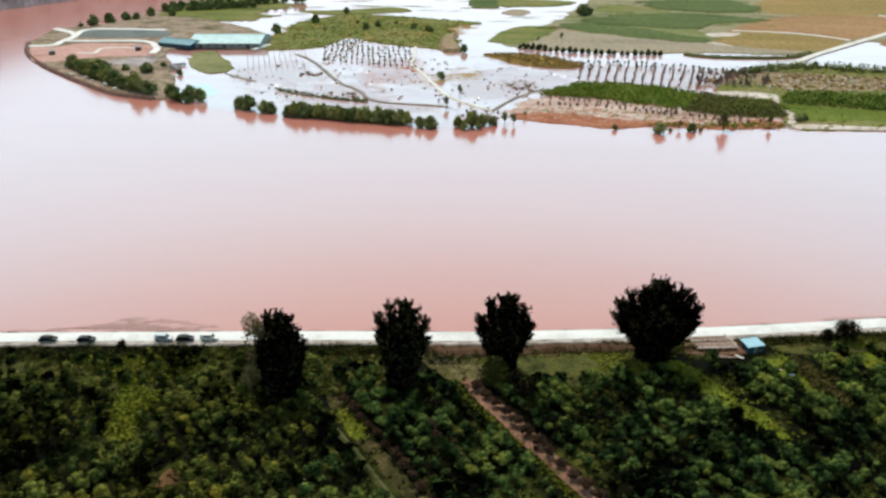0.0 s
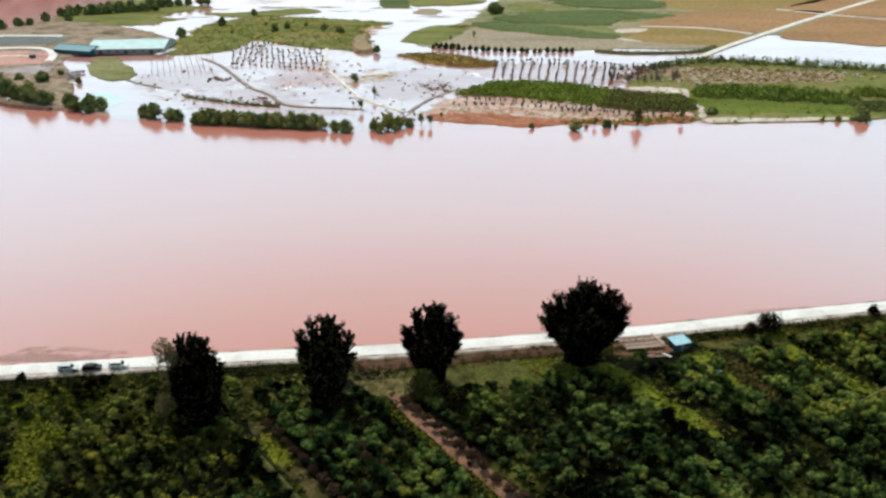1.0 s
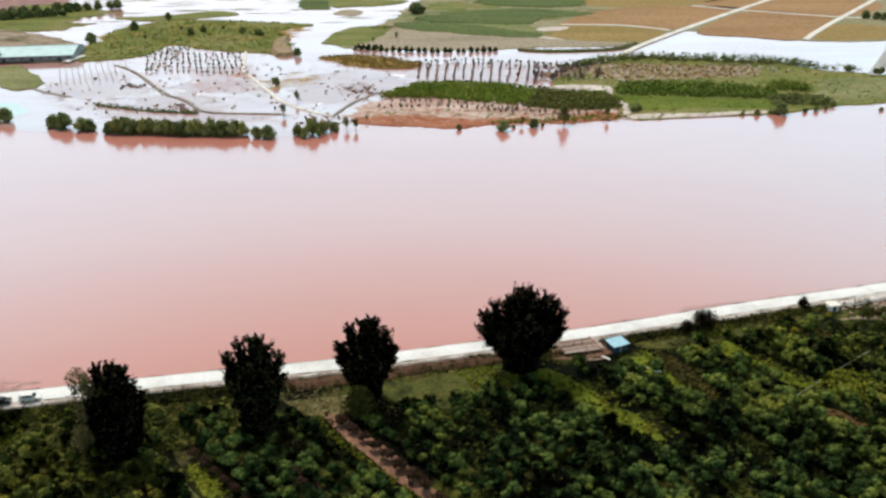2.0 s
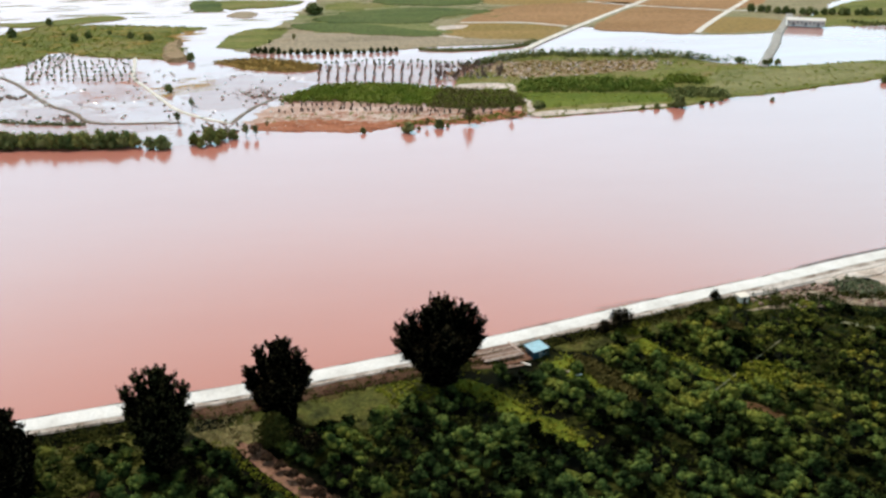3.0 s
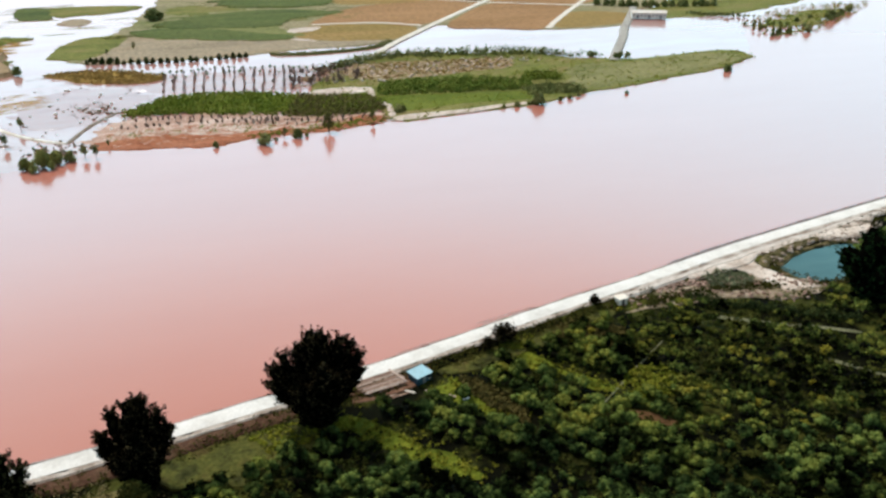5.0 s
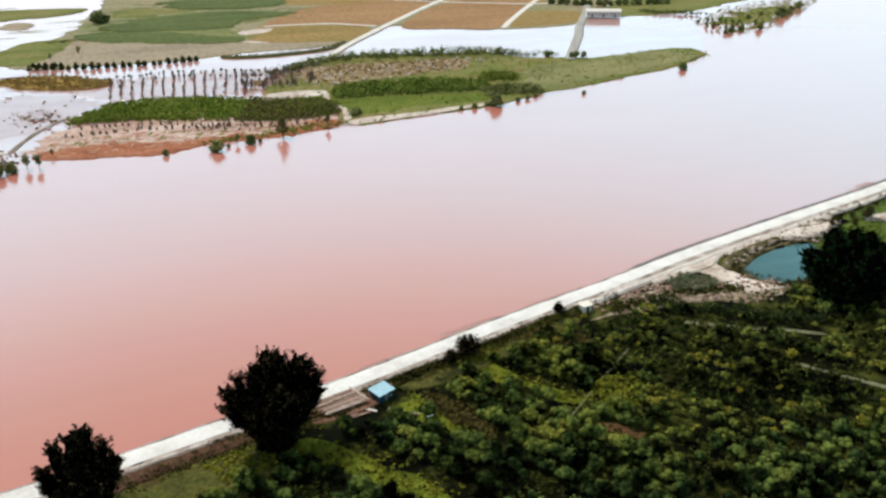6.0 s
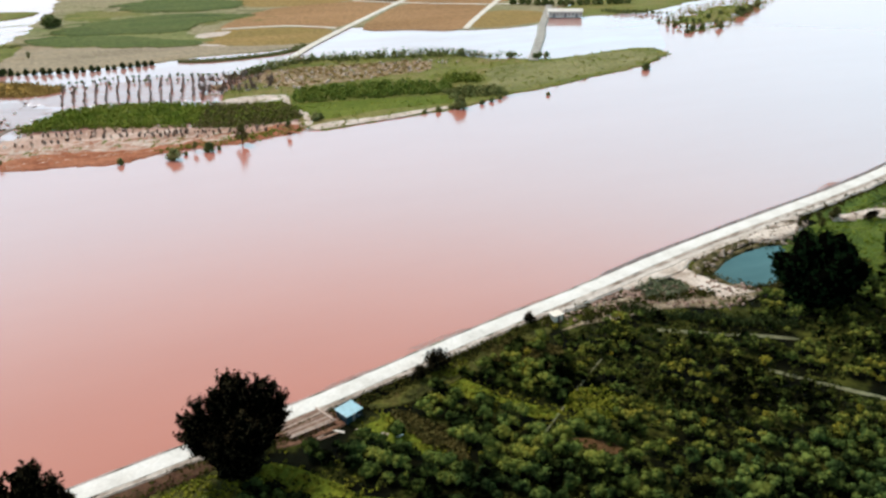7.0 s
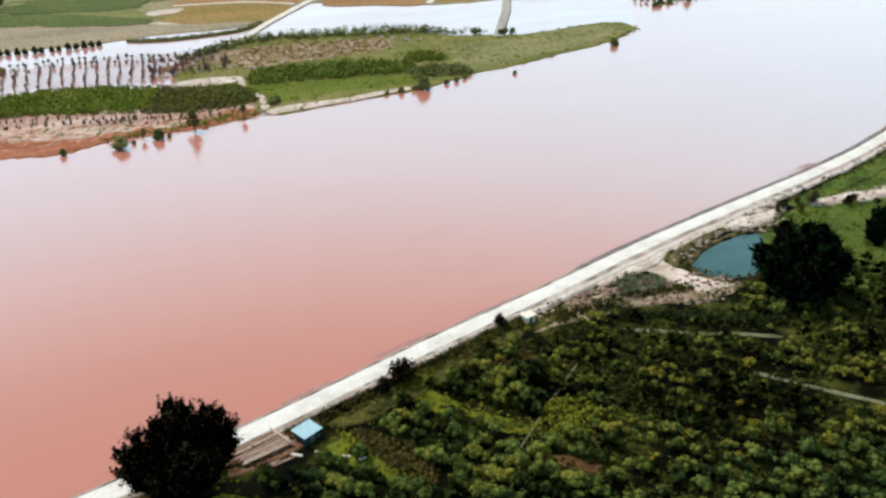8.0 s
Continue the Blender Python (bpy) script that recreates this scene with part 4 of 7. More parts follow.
ribbon("revetment", [(-372, 486), (-353, 457), (-335, 436), (-304, 408), (-266, 379.5), (-238, 361), (-214, 355)], 0.6, 1.4, M_SPITWALL, "brown stone revetment wall along the river", "wall", step=3, ragged=0.1, thick=2.6, crown=0)
land("fish_pond", [(-350, 509), (-354, 536), (-303, 541), (-293, 518)], 1.05, M_PONDGREY, "grey fish pond behind white banks", "pond", 0.4, 0.5, base=0.7)
for pts in ([(-352, 507), (-357, 538), (-302, 544)], [(-384, 536), (-356, 516), (-350, 492)], [(-361.5, 470.3), (-347.5, 476.8), (-350, 491), (-339, 493), (-298, 500), (-278, 483), (-270, 461)]):
    ribbon("pond_bank", pts, 2.1, 1.35, M_WHITEBANK, "white concrete road along a fish pond", "bank", step=4, ragged=0.1)
land("bare_yard", [(-358, 467), (-331, 431), (-314, 429), (-295, 446), (-268, 456), (-274, 475), (-294, 492), (-334, 486), (-342, 473)], 1.02, M_PINKEARTH, "bare pinkish earth yard on the spit", "soil", 1.2, 0.5, base=0.6)
land("grey_yard", [(-286, 437), (-267, 452), (-258, 445), (-260, 425), (-276, 428)], 1.06, M_GREYYARD, "mauve-grey trodden yard on the spit", "soil", 1.2, 0.5, base=0.6)
ribbon("spit_track", [(-319, 456.4), (-307, 456.5), (-310, 471.3), (-297, 475.6), (-286, 475)], 1.3, 1.12, M_PALEROAD, "pale winding track on the spit", "path", step=3, ragged=0.3)
land("pool", [(-212, 388), (-200, 392), (-186, 372), (-196, 356), (-206, 362)], 0.06, M_PALEPOND, "pale greenish pool by the bushes", "pool", 1.5, 1)

# far left bank: the bare foot of a high hill; its unseen height is added to darken the water's reflection
bx, by = np.linspace(0, 1, 60), np.linspace(0, 1, 16)
bv, bf = [], []
for j, v in enumerate(by):
    for i, u in enumerate(bx):
        x, y = -600 + 240 * u, 330 + 600 * u
        x, y = x - 300 * v - 6 * noise.noise(Vector((u * 30, v * 8, 0))), y + 60 * v
        h = 27 * min(1, v * 8) + 118 * v**0.9 * (1 - 0.35 * u) + 7 * noise.noise(Vector((u * 22, v * 14, 2))) * min(1, v * 6) - 0.8 * (v == 0)
        bv.append((x, y, h))
for j in range(15):
    for i in range(59):
        a = j * 60 + i
        bf.append((a, a + 1, a + 61, a + 60))
tagged(new("bluff", mesh_of("bluff", bv, bf, M_ROCK)), "bare purplish rocky hillside above the far bank", "hill", "", "structure")

# far right islet
right_isle = smooth_line([(397, 526), (389, 500), (384, 473), (417, 478), (475, 515), (547, 567), (560, 590), (478, 580), (435, 556)], True, 8)
land("flooded_islet", [(408, 520), (402, 500), (398, 484), (418, 486), (470, 520), (520, 556), (480, 562), (440, 542)], 0.25, M_ISLE, "half-flooded grassy islet with trees", "island", 9, 2)
land("far_strip", [(345, 575), (400, 560), (470, 585), (560, 640), (500, 700), (400, 640)], 0.4, M_ISLE, "green strip behind the white house", "island", 3, 2)

# ---------------------------------------------------------------- trees and shrubs


def crown_of(name, r, blobs, per, size, mat, core=0.0):
    v, q = blob_leaves(r, blobs, per, size)
    tris = None
    if core:
        vs, ts, o = [v], [], len(v)
        for centre, (ra, rl), axis in blobs:
            lv, lt = lump(r, centre, (ra * core, rl * core), axis)
            vs.append(lv)
            ts.append(lt + o)
            o += len(lv)
        v, tris = np.concatenate(vs), np.concatenate(ts)
    return fast_mesh(name, v, q, mat, tris)


def tall_tree(x, y, height, width, seed, label, lobes, foot=0.3, mat=None, z=0.0, group="old poplars by the road", leaf=0.3, per=9, fat=1.12):
    """An old poplar: a trunk, one rising limb to each lobe of the crown, and tufts of leaves that point outwards all over the lobes.
    lobes: (dx, dy, top, radius) as shares of the crown's width and the tree's height."""
    r = np.random.default_rng(seed)
    tree = root("tree", pose(x, y, z), label, "tree", group)
    wood = [tube([(0, 0, -0.4), (0.05, 0, height * 0.12), (0, 0.1, height * 0.34)], [height * 0.034, height * 0.026, height * 0.018], 9)]
    cores, plumes = [], []
    for dx, dy, top, rad in lobes:
        start = np.array((dx * width * 0.1, dy * width * 0.1, height * 0.14))
        tip = np.array((dx * width, dy * width, top * height))
        knee = start + (tip - start) * (0.62, 0.62, 0.4)
        wood.append(tube([start, (start + knee) / 2 + (0, 0, 0.02 * height), knee, tip * 0.97 + start * 0.03], [height * 0.015, height * 0.012, height * 0.008, height * 0.002], 5))
        for f in np.linspace(0.3, 0.96, 8):
            spot = start * (1 - f) ** 2 + 2 * f * (1 - f) * knee + tip * f * f
            axis = (knee - start) * (1 - f) + (tip - knee) * f
            axis /= np.linalg.norm(axis)
            w = rad * width * fat * np.interp(f, [0.2, 0.55, 0.8, 1], [0.9, 1.0, 0.85, 0.45])
            cores.append((spot, (w * 0.78, w * 0.95), axis))
            for d in r.normal(0, 1, (per, 3)):
                d -= axis * (d @ axis) * 0.5
                d /= np.linalg.norm(d)
                way = d * 0.9 + axis * (0.5 + 0.8 * f) + (0, 0, 0.25)
                way /= np.linalg.norm(way)
                size = r.uniform(0.75, 1.2) * (0.6 + 0.03 * width)
                plumes.append((spot + d * w * 0.74 + way * 0.45 * size, (0.4 * size, 1.15 * size), way))
    for k in range(6):
        h = 0.04 + 0.075 * k
        w = width * foot * (0.85 + 0.05 * k)
        cores.append((np.array((r.normal(0, 0.25), r.normal(0, 0.25), height * h)), (w * 0.85, height * 0.07), (0, 0, 1)))
        for n in range(per * 3):
            d = np.array((math.cos(n * 2.4 + k), math.sin(n * 2.4 + k), 0.0))
            plumes.append((d * w * 0.8 + (0, 0, height * h), (0.5, 0.9), d + (0, 0, 0.9)))
    part("trunk", mesh_of("trunk", *joined(wood), M_BARK, True), M_BARK, tree)
    v, q = blob_leaves(r, plumes, 24, leaf, 0.8, 0.3)
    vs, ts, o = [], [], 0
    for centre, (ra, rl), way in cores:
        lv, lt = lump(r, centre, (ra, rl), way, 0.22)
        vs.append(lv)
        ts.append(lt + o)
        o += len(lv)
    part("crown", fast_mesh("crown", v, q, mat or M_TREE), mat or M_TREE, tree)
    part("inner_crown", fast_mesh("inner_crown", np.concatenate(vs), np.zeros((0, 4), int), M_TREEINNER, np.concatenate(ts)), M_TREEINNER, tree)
    return tree


def small_tree_meshes(seed, height, radius, mat, leaves=26, size=0.28, stem=0.3, lumps=6, sides=6, core=0.0):
    """Trunk and crown meshes of a bush or little tree, base at the origin."""
    r = np.random.default_rng(seed)
    blobs = []
    for k in range(lumps):
        a, d = k * 2.39996, radius * 0.52 * math.sqrt((k + 0.3) / lumps)
        zc = height * (stem + (1 - stem) * r.uniform(0.2, 0.6))
        rr = radius * r.uniform(0.42, 0.6)
        blobs.append((np.array((math.cos(a) * d, math.sin(a) * d, zc)), (rr, min(rr * 1.0, height * 0.4)), (0, 0, 1)))
    blobs.append((np.array((0, 0, height * 0.75)), (radius * 0.5, height * 0.22), (0, 0, 1)))
    crown = crown_of("crown", r, blobs, leaves, size, mat, core)
    wood = [tube([(0, 0, -0.25), (0.02, 0, height * stem * 0.6), (r.normal(0, 0.04), r.normal(0, 0.04), height * 0.7)], [radius * 0.09 + 0.02, radius * 0.07 + 0.015, 0.02], sides)]
    for k in range(3):
        a = k * 2.1 + r.uniform(0, 1)
        wood.append(tube([(0, 0, height * stem * 0.7), (math.cos(a) * radius * 0.5, math.sin(a) * radius * 0.5, height * 0.62)], [radius * 0.045 + 0.01, 0.012], 4))
    return mesh_of("trunk", *joined(wood), M_BARK, True), crown


def orchard_bush_meshes(seed, height, radius, mat, clumps=6, leaves=26, fat=(0.36, 0.56), loose=0.0):
    """Trunk and crown meshes of a spreading fruit tree: a few round clumps of leaves, the middle ones highest."""
    r = np.random.default_rng(seed)
    bm = bmesh.new()
    bmesh.ops.create_icosphere(bm, subdivisions=1, radius=1)
    ball, tri = np.array([v.co[:] for v in bm.verts]), np.array([[v.index for v in f.verts] for f in bm.faces])
    bm.free()
    vs, qs, ts, o = [], [], [], 0
    for k in range(clumps):
        a, d = k * 2.39996 + r.normal(0, 0.4), radius * 0.66 * math.sqrt((k + 0.1) / clumps)
        rad = radius * r.uniform(*fat)
        spot = np.array((math.cos(a) * d, math.sin(a) * d, max(rad * 0.7, height * r.uniform(0.5, 0.78) * (1 - 0.35 * d / radius))))
        size = rad * r.uniform(0.8, 1.15, 3)
        core = ball * size * r.uniform(0.8, 1.0, (len(ball), 1)) + spot
        vs.append(core)
        ts.append(tri + o)
        o += len(core)
        out = r.normal(0, 1, (leaves, 3))
        out[:, 2] = np.abs(out[:, 2]) * 0.9 - 0.3
        out /= np.linalg.norm(out, axis=1, keepdims=True)
        lv, lq = leaf_quads(r, spot + out * size * r.uniform(0.86 - 0.15 * loose, 1.18 + 0.25 * loose, (leaves, 1)), out, 0.26, 0.6 + 0.3 * loose)
        vs.append(lv)
        qs.append(lq + o)
        o += len(lv)
    crown = fast_mesh("crown", np.concatenate(vs), np.concatenate(qs), mat, np.concatenate(ts))
    wood = [tube([(0, 0, -0.25), (0.03, 0, height * 0.25), (r.normal(0, 0.1), r.normal(0, 0.1), height * 0.6)], [0.11, 0.08, 0.03], 5)]
    for k in range(3):
        a = k * 2.1 + r.uniform(0, 1)
        wood.append(tube([(0, 0, height * 0.18), (math.cos(a) * radius * 0.55, math.sin(a) * radius * 0.55, height * 0.5)], [0.06, 0.02], 4))
    return mesh_of("trunk", *joined(wood), M_BARK, True), crown


def plant(name, spots, variants, label, category, group, z, scales=(0.85, 1.2), seed=3, stretch=0.12):
    """Separate trees that share a few trunk and crown meshes."""
    r = np.random.default_rng(seed)
    for x, y, *rest in spots:
        trunk, crown = variants[int(r.integers(len(variants)))]
        s = r.uniform(*scales) * (rest[0] if rest else 1.0)
        m = pose(x, y, z, 0, 0, r.uniform(0, 360)) @ Matrix.Diagonal((s, s, s * r.uniform(1 - stretch, 1 + stretch), 1))
        t = root(name, m, rest[1] if len(rest) > 1 else label, category, group)
        part("trunk", trunk, M_BARK, t)
        part("crown", crown, M_HEDGE, t)


def along(points, gap, r, jitter=0.3):
    line = smooth_line(points, False, 0.5)
    run = np.concatenate([[0], np.cumsum(np.linalg.norm(np.diff(line, axis=0), axis=1))])
    s = np.arange(gap / 2, run[-1], gap) + 0
    s = s + r.normal(0, jitter * gap * 0.4, len(s))
    return np.stack([np.interp(s, run, line[:, 0]), np.interp(s, run, line[:, 1])], 1) + r.normal(0, jitter * 0.5, (len(s), 2))


COLUMN = [(0, 0, 1.0, 0.17), (-0.22, 0.05, 0.96, 0.13), (0.2, 0, 0.95, 0.13), (0.36, -0.05, 0.8, 0.12), (-0.36, 0, 0.74, 0.12), (0.05, 0.3, 0.86, 0.14), (0, -0.3, 0.8, 0.15), (0.26, -0.25, 0.62, 0.14), (-0.26, -0.22, 0.6, 0.14), (0.33, 0.2, 0.58, 0.13), (-0.3, 0.22, 0.6, 0.13)]
TUFTED = [(0.02, 0, 1.0, 0.11), (-0.2, 0.05, 0.93, 0.11), (0.24, 0, 0.92, 0.1), (-0.38, -0.02, 0.82, 0.1), (0.4, 0.03, 0.8, 0.1), (-0.4, 0.05, 0.62, 0.1), (0.42, -0.05, 0.6, 0.1), (0.05, 0.32, 0.88, 0.13), (-0.05, -0.32, 0.8, 0.14), (0.25, -0.26, 0.66, 0.13), (-0.25, -0.24, 0.64, 0.13), (0, 0, 0.66, 0.22)]
RAGGED = [(-0.05, 0, 0.98, 0.12), (0.16, 0, 0.97, 0.1), (-0.26, 0.03, 0.88, 0.12), (0.33, 0.02, 0.84, 0.1), (0.44, -0.02, 0.66, 0.09), (-0.41, 0, 0.68, 0.11), (-0.4, 0.05, 0.5, 0.1), (0.05, 0.32, 0.86, 0.13), (0, -0.33, 0.76, 0.14), (0.24, -0.28, 0.6, 0.13), (-0.22, -0.3, 0.56, 0.13), (0, 0, 0.68, 0.22)]
FAN = [(0.02, 0, 1.0, 0.13), (0.1, 0.05, 0.96, 0.11), (-0.06, 0.02, 0.9, 0.12), (-0.16, 0.02, 0.88, 0.1), (-0.3, 0.02, 0.82, 0.09), (-0.41, 0, 0.73, 0.08), (-0.43, -0.03, 0.58, 0.085), (-0.3, 0.0, 0.62, 0.1), (0.24, 0, 0.93, 0.11), (0.35, 0.03, 0.86, 0.095), (0.43, 0, 0.73, 0.085), (0.41, -0.04, 0.56, 0.09), (0, 0.3, 0.85, 0.13), (0.02, -0.3, 0.78, 0.13), (0.2, -0.25, 0.66, 0.13), (-0.2, -0.25, 0.6, 0.12), (0, 0, 0.7, 0.19), (-0.14, 0, 0.58, 0.14), (0.14, 0, 0.62, 0.15)]
DOME = [(0, 0, 0.98, 0.17), (0.22, 0, 0.92, 0.15), (-0.2, 0, 0.93, 0.15), (0.36, -0.05, 0.74, 0.14), (-0.36, 0, 0.74, 0.14), (0.4, 0.05, 0.5, 0.13), (-0.41, 0, 0.5, 0.12), (0.02, 0.28, 0.86, 0.16), (0.02, -0.28, 0.8, 0.17), (0.26, -0.28, 0.62, 0.16), (-0.26, -0.28, 0.6, 0.16), (0.28, 0.26, 0.6, 0.15), (-0.28, 0.26, 0.6, 0.15), (0.38, -0.12, 0.32, 0.12), (-0.37, -0.1, 0.32, 0.11)]
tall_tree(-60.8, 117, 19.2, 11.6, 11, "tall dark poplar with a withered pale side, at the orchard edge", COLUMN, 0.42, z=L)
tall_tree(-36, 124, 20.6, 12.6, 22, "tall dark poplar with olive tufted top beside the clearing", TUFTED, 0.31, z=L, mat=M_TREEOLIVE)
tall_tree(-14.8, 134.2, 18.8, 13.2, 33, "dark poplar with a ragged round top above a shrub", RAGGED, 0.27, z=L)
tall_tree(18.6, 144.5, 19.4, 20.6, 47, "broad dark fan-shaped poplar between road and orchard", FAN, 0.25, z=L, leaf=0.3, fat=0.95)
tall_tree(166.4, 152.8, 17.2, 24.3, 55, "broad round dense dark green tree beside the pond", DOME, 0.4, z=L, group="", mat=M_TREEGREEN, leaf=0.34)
tall_tree(207, 163, 10.5, 6.6, 66, "dark upright tree in rough grass", COLUMN, 0.4, z=L, group="", mat=M_TREEGREEN, per=6)
withered = crown_of("withered_boughs", np.random.default_rng(5), [(np.array((-67.0, 118, 12.0)), (2.3, 5.5), (0, 0, 1)), (np.array((-66.8, 117.5, 16.2)), (2.0, 2.8), (-0.2, 0, 1)), (np.array((-66.6, 116.5, 6)), (2.0, 4.5), (0, 0, 1)), (np.array((-68.0, 116.2, 3.2)), (1.9, 3.2), (0, 0, 1)), (np.array((-64.5, 116, 15.8)), (1.2, 2.4), (0, 0, 1))], 380, 0.3, M_TREEPALE)
dead_tree = root("tree", pose(-66.6, 117.2, L), "half-withered pale slender tree leaning on a poplar", "tree")
part("crown", withered, M_TREEPALE, dead_tree, m=pose(66.6, -117.2, -L))
part("trunk", mesh_of("trunk", *tube([(0, 0, -0.3), (0.1, 0.2, 8), (0, 0.4, 17)], [0.3, 0.2, 0.05]), M_BARK), M_BARK, dead_tree)

big_bush = [small_tree_meshes(100 + k, 6.5, 3.6, M_TREE, 110, 0.34, 0.12, 8) for k in range(2)]
plant("shrub", [(-33, 120.5, 0.75), (-30, 117, 0.7), (-27.5, 114, 0.6), (-11.5, 125, 0.75), (-9, 123, 0.6), (64.5, 160, 0.95), (60, 158.5, 0.6)], big_bush, "dense dark shrub at the orchard edge", "shrub", "dark shrubs at the orchard edge", L)
front_bush = [small_tree_meshes(110, 6.5, 3.6, M_WEEDS, 170, 0.32, 0.12, 9)]
plant("shrub", [(-16, 126.5, 1.15)], front_bush, "round dull green shrub in front of a dark poplar", "shrub", "", L, (0.99, 1.01))
small_dark = [small_tree_meshes(120 + k, 3.2, 1.5, M_TREE, 50, 0.26, 0.12, 6) for k in range(2)]
plant("shrub", [(-104, 127), (-128, 120), (93, 170, 1.2), (222.5, 185, 1.1), (226, 186, 0.8)], small_dark, "small dark shrub beside the road", "shrub", "small shrubs near the road", L)

olive_shrub = [small_tree_meshes(126 + k, 4.2, 1.6, M_OLIVEDARK, 60, 0.26, 0.1, 6) for k in range(2)]
plant("shrub", [(213, 190, 1.35), (216, 191.5, 1.0), (205, 187, 0.8), (209, 192, 0.8), (198, 189, 0.6)], olive_shrub, "olive-brown shrub on the stony bank", "shrub", "olive shrubs on the stony bank", L)

# orchard: rows across the bank, with a fruit tree every two metres or so
U, V = np.array((0.64, -0.768)), np.array((0.768, 0.64))
orchard_kinds = [orchard_bush_meshes(200 + k, 3.3, 1.75, M_ORCHARD) for k in range(10)]
ro = np.random.default_rng(42)
gu, gv = np.meshgrid(np.arange(-260, 180, 2.15), np.arange(-120, 95, 3.5))
hu, hv = np.meshgrid(np.arange(-260, 180, 1.5), np.arange(95, 330, 4.2))
gu, gv = np.concatenate([gu.ravel(), hu.ravel()]), np.concatenate([gv.ravel(), hv.ravel()])
spots = (gu[:, None] * U + gv[:, None] * V) + ro.normal(0, 0.5, (gu.size, 1)) * U + ro.normal(0, 0.3, (gu.size, 1)) * V
d_road = to_line(spots, road_line)
keep = (d_road > np.interp(spots[:, 0], [-60, -45], [7.0, 9.0])) & (spots[:, 0] > -165) & (spots[:, 0] < 232) & (spots[:, 1] > np.interp(spots[:, 0], [-160, 0, 60, 130, 232], [58, 72, 84, 74, 84]))


def off_line(pts, line, gap):
    return np.abs(to_line(pts, smooth_line(line, False, 2.0))) > gap


for line, gap in (([(-23.5, 129), (-16.6, 120.8), (-11.1, 114.3), (-6.1, 108), (-1.9, 102.8), (2.9, 97.3), (10.5, 86), (20, 70)], 3.0), ([(-20.7, 126), (-13.2, 117), (-5.7, 107.8), (1.7, 98.9), (6.4, 93.6), (12.5, 85)], 3.2), ([(22, 144), (29, 136), (37, 126.5), (44, 118)], 3.4), ([(-47, 113), (-43, 108.5), (-39, 104)], 1.3),
                  ([(62, 161), (68, 152), (75, 143), (80, 135)], 3.9), ([(47, 152), (52, 144), (57, 132)], 3.3), ([(117.5, 157.5), (124.8, 152.9), (131, 149.1), (138.5, 145), (148, 138.8)], 2.8), ([(118, 167.5), (122.7, 163.7), (129, 158.4), (136, 153.2), (142.4, 149.6), (152, 144)], 2.2), ([(131, 133), (139, 122), (149, 110), (160, 98)], 2.9),
                  ([(74, 130), (99, 148)], 1.3), ([(-51, 117.5), (-42, 107), (-31, 94), (-22, 83)], 2.7), ([(24, 149), (46, 154)], 6.5), ([(-34, 133.5), (-20, 135)], 6.0), ([(-96, 109), (-91, 102), (-86, 94)], 3.2), ([(-73, 89), (-72, 83)], 2.6), ([(80, 127), (86, 120)], 2.2),
                  ([(128, 168), (150, 168), (168, 162)], 7.0), ([(168, 154), (169, 155)], 7.0), ([(84, 134), (93, 138)], 2.6), ([(46, 147), (51, 145), (56, 135)], 3.4), ([(84, 158), (91, 156)], 2.2), ([(-93, 111), (-89, 108)], 3.0), ([(36, 151), (50, 153)], 6.5), ([(-10, 135), (2, 137), (14, 141)], 4.0), ([(98, 168.5), (110, 169.5), (122, 168), (135, 163.5), (148, 158)], 5.5)):
    keep &= off_line(spots, line, gap)
keep &= ~inside(spots, smooth_line([(112, 175.5), (112, 190), (215, 215), (240, 190), (186, 160), (150, 160), (124, 172)], True, 4))
keep &= ~inside(spots, smooth_line([(176, 166), (200, 190), (260, 210), (260, 150), (215, 140)], True, 4)) | (ro.random(len(spots)) < 0.15)
thin = np.array([noise.noise(Vector((x * 0.06, y * 0.06, 4))) for x, y in spots])
stays = ro.random(len(spots)) < np.clip(0.97 + 1.6 * np.minimum(thin + 0.14, 0), 0.4, 1) * np.where(spots[:, 0] > 70, 0.9, np.where((spots[:, 0] < -36) & (to_line(spots, road_line) < 19), 0.6, 1.0))
gaps = spots[keep & ~stays]
keep &= stays
spots, thin = spots[keep], thin[keep]
singles = (spots[:, 0] > -45) & (spots[:, 0] < 62) & (spots[:, 1] < np.interp(spots[:, 0], [-45, 60], [104, 122])) & (spots[:, 1] > np.interp(spots[:, 0], [-45, 60], [86, 101]))
order = np.flatnonzero(singles)[:300]
near = np.zeros(len(spots), bool)
near[order] = True
loose_kinds = [orchard_bush_meshes(250 + k, 3.0, 1.45, M_ORCHARDFRESH, 8, 14, (0.24, 0.44), 1.0) for k in range(10)]
dark_kinds = [orchard_bush_meshes(230 + k, 3.3, 1.75, M_ORCHARDDARK) for k in range(10)]
plant("fruit_tree", [tuple(p) for p in spots[near]], dark_kinds, "low bushy green fruit tree in an orchard row", "tree", "orchard fruit trees", L, (0.45, 1.2), 17)


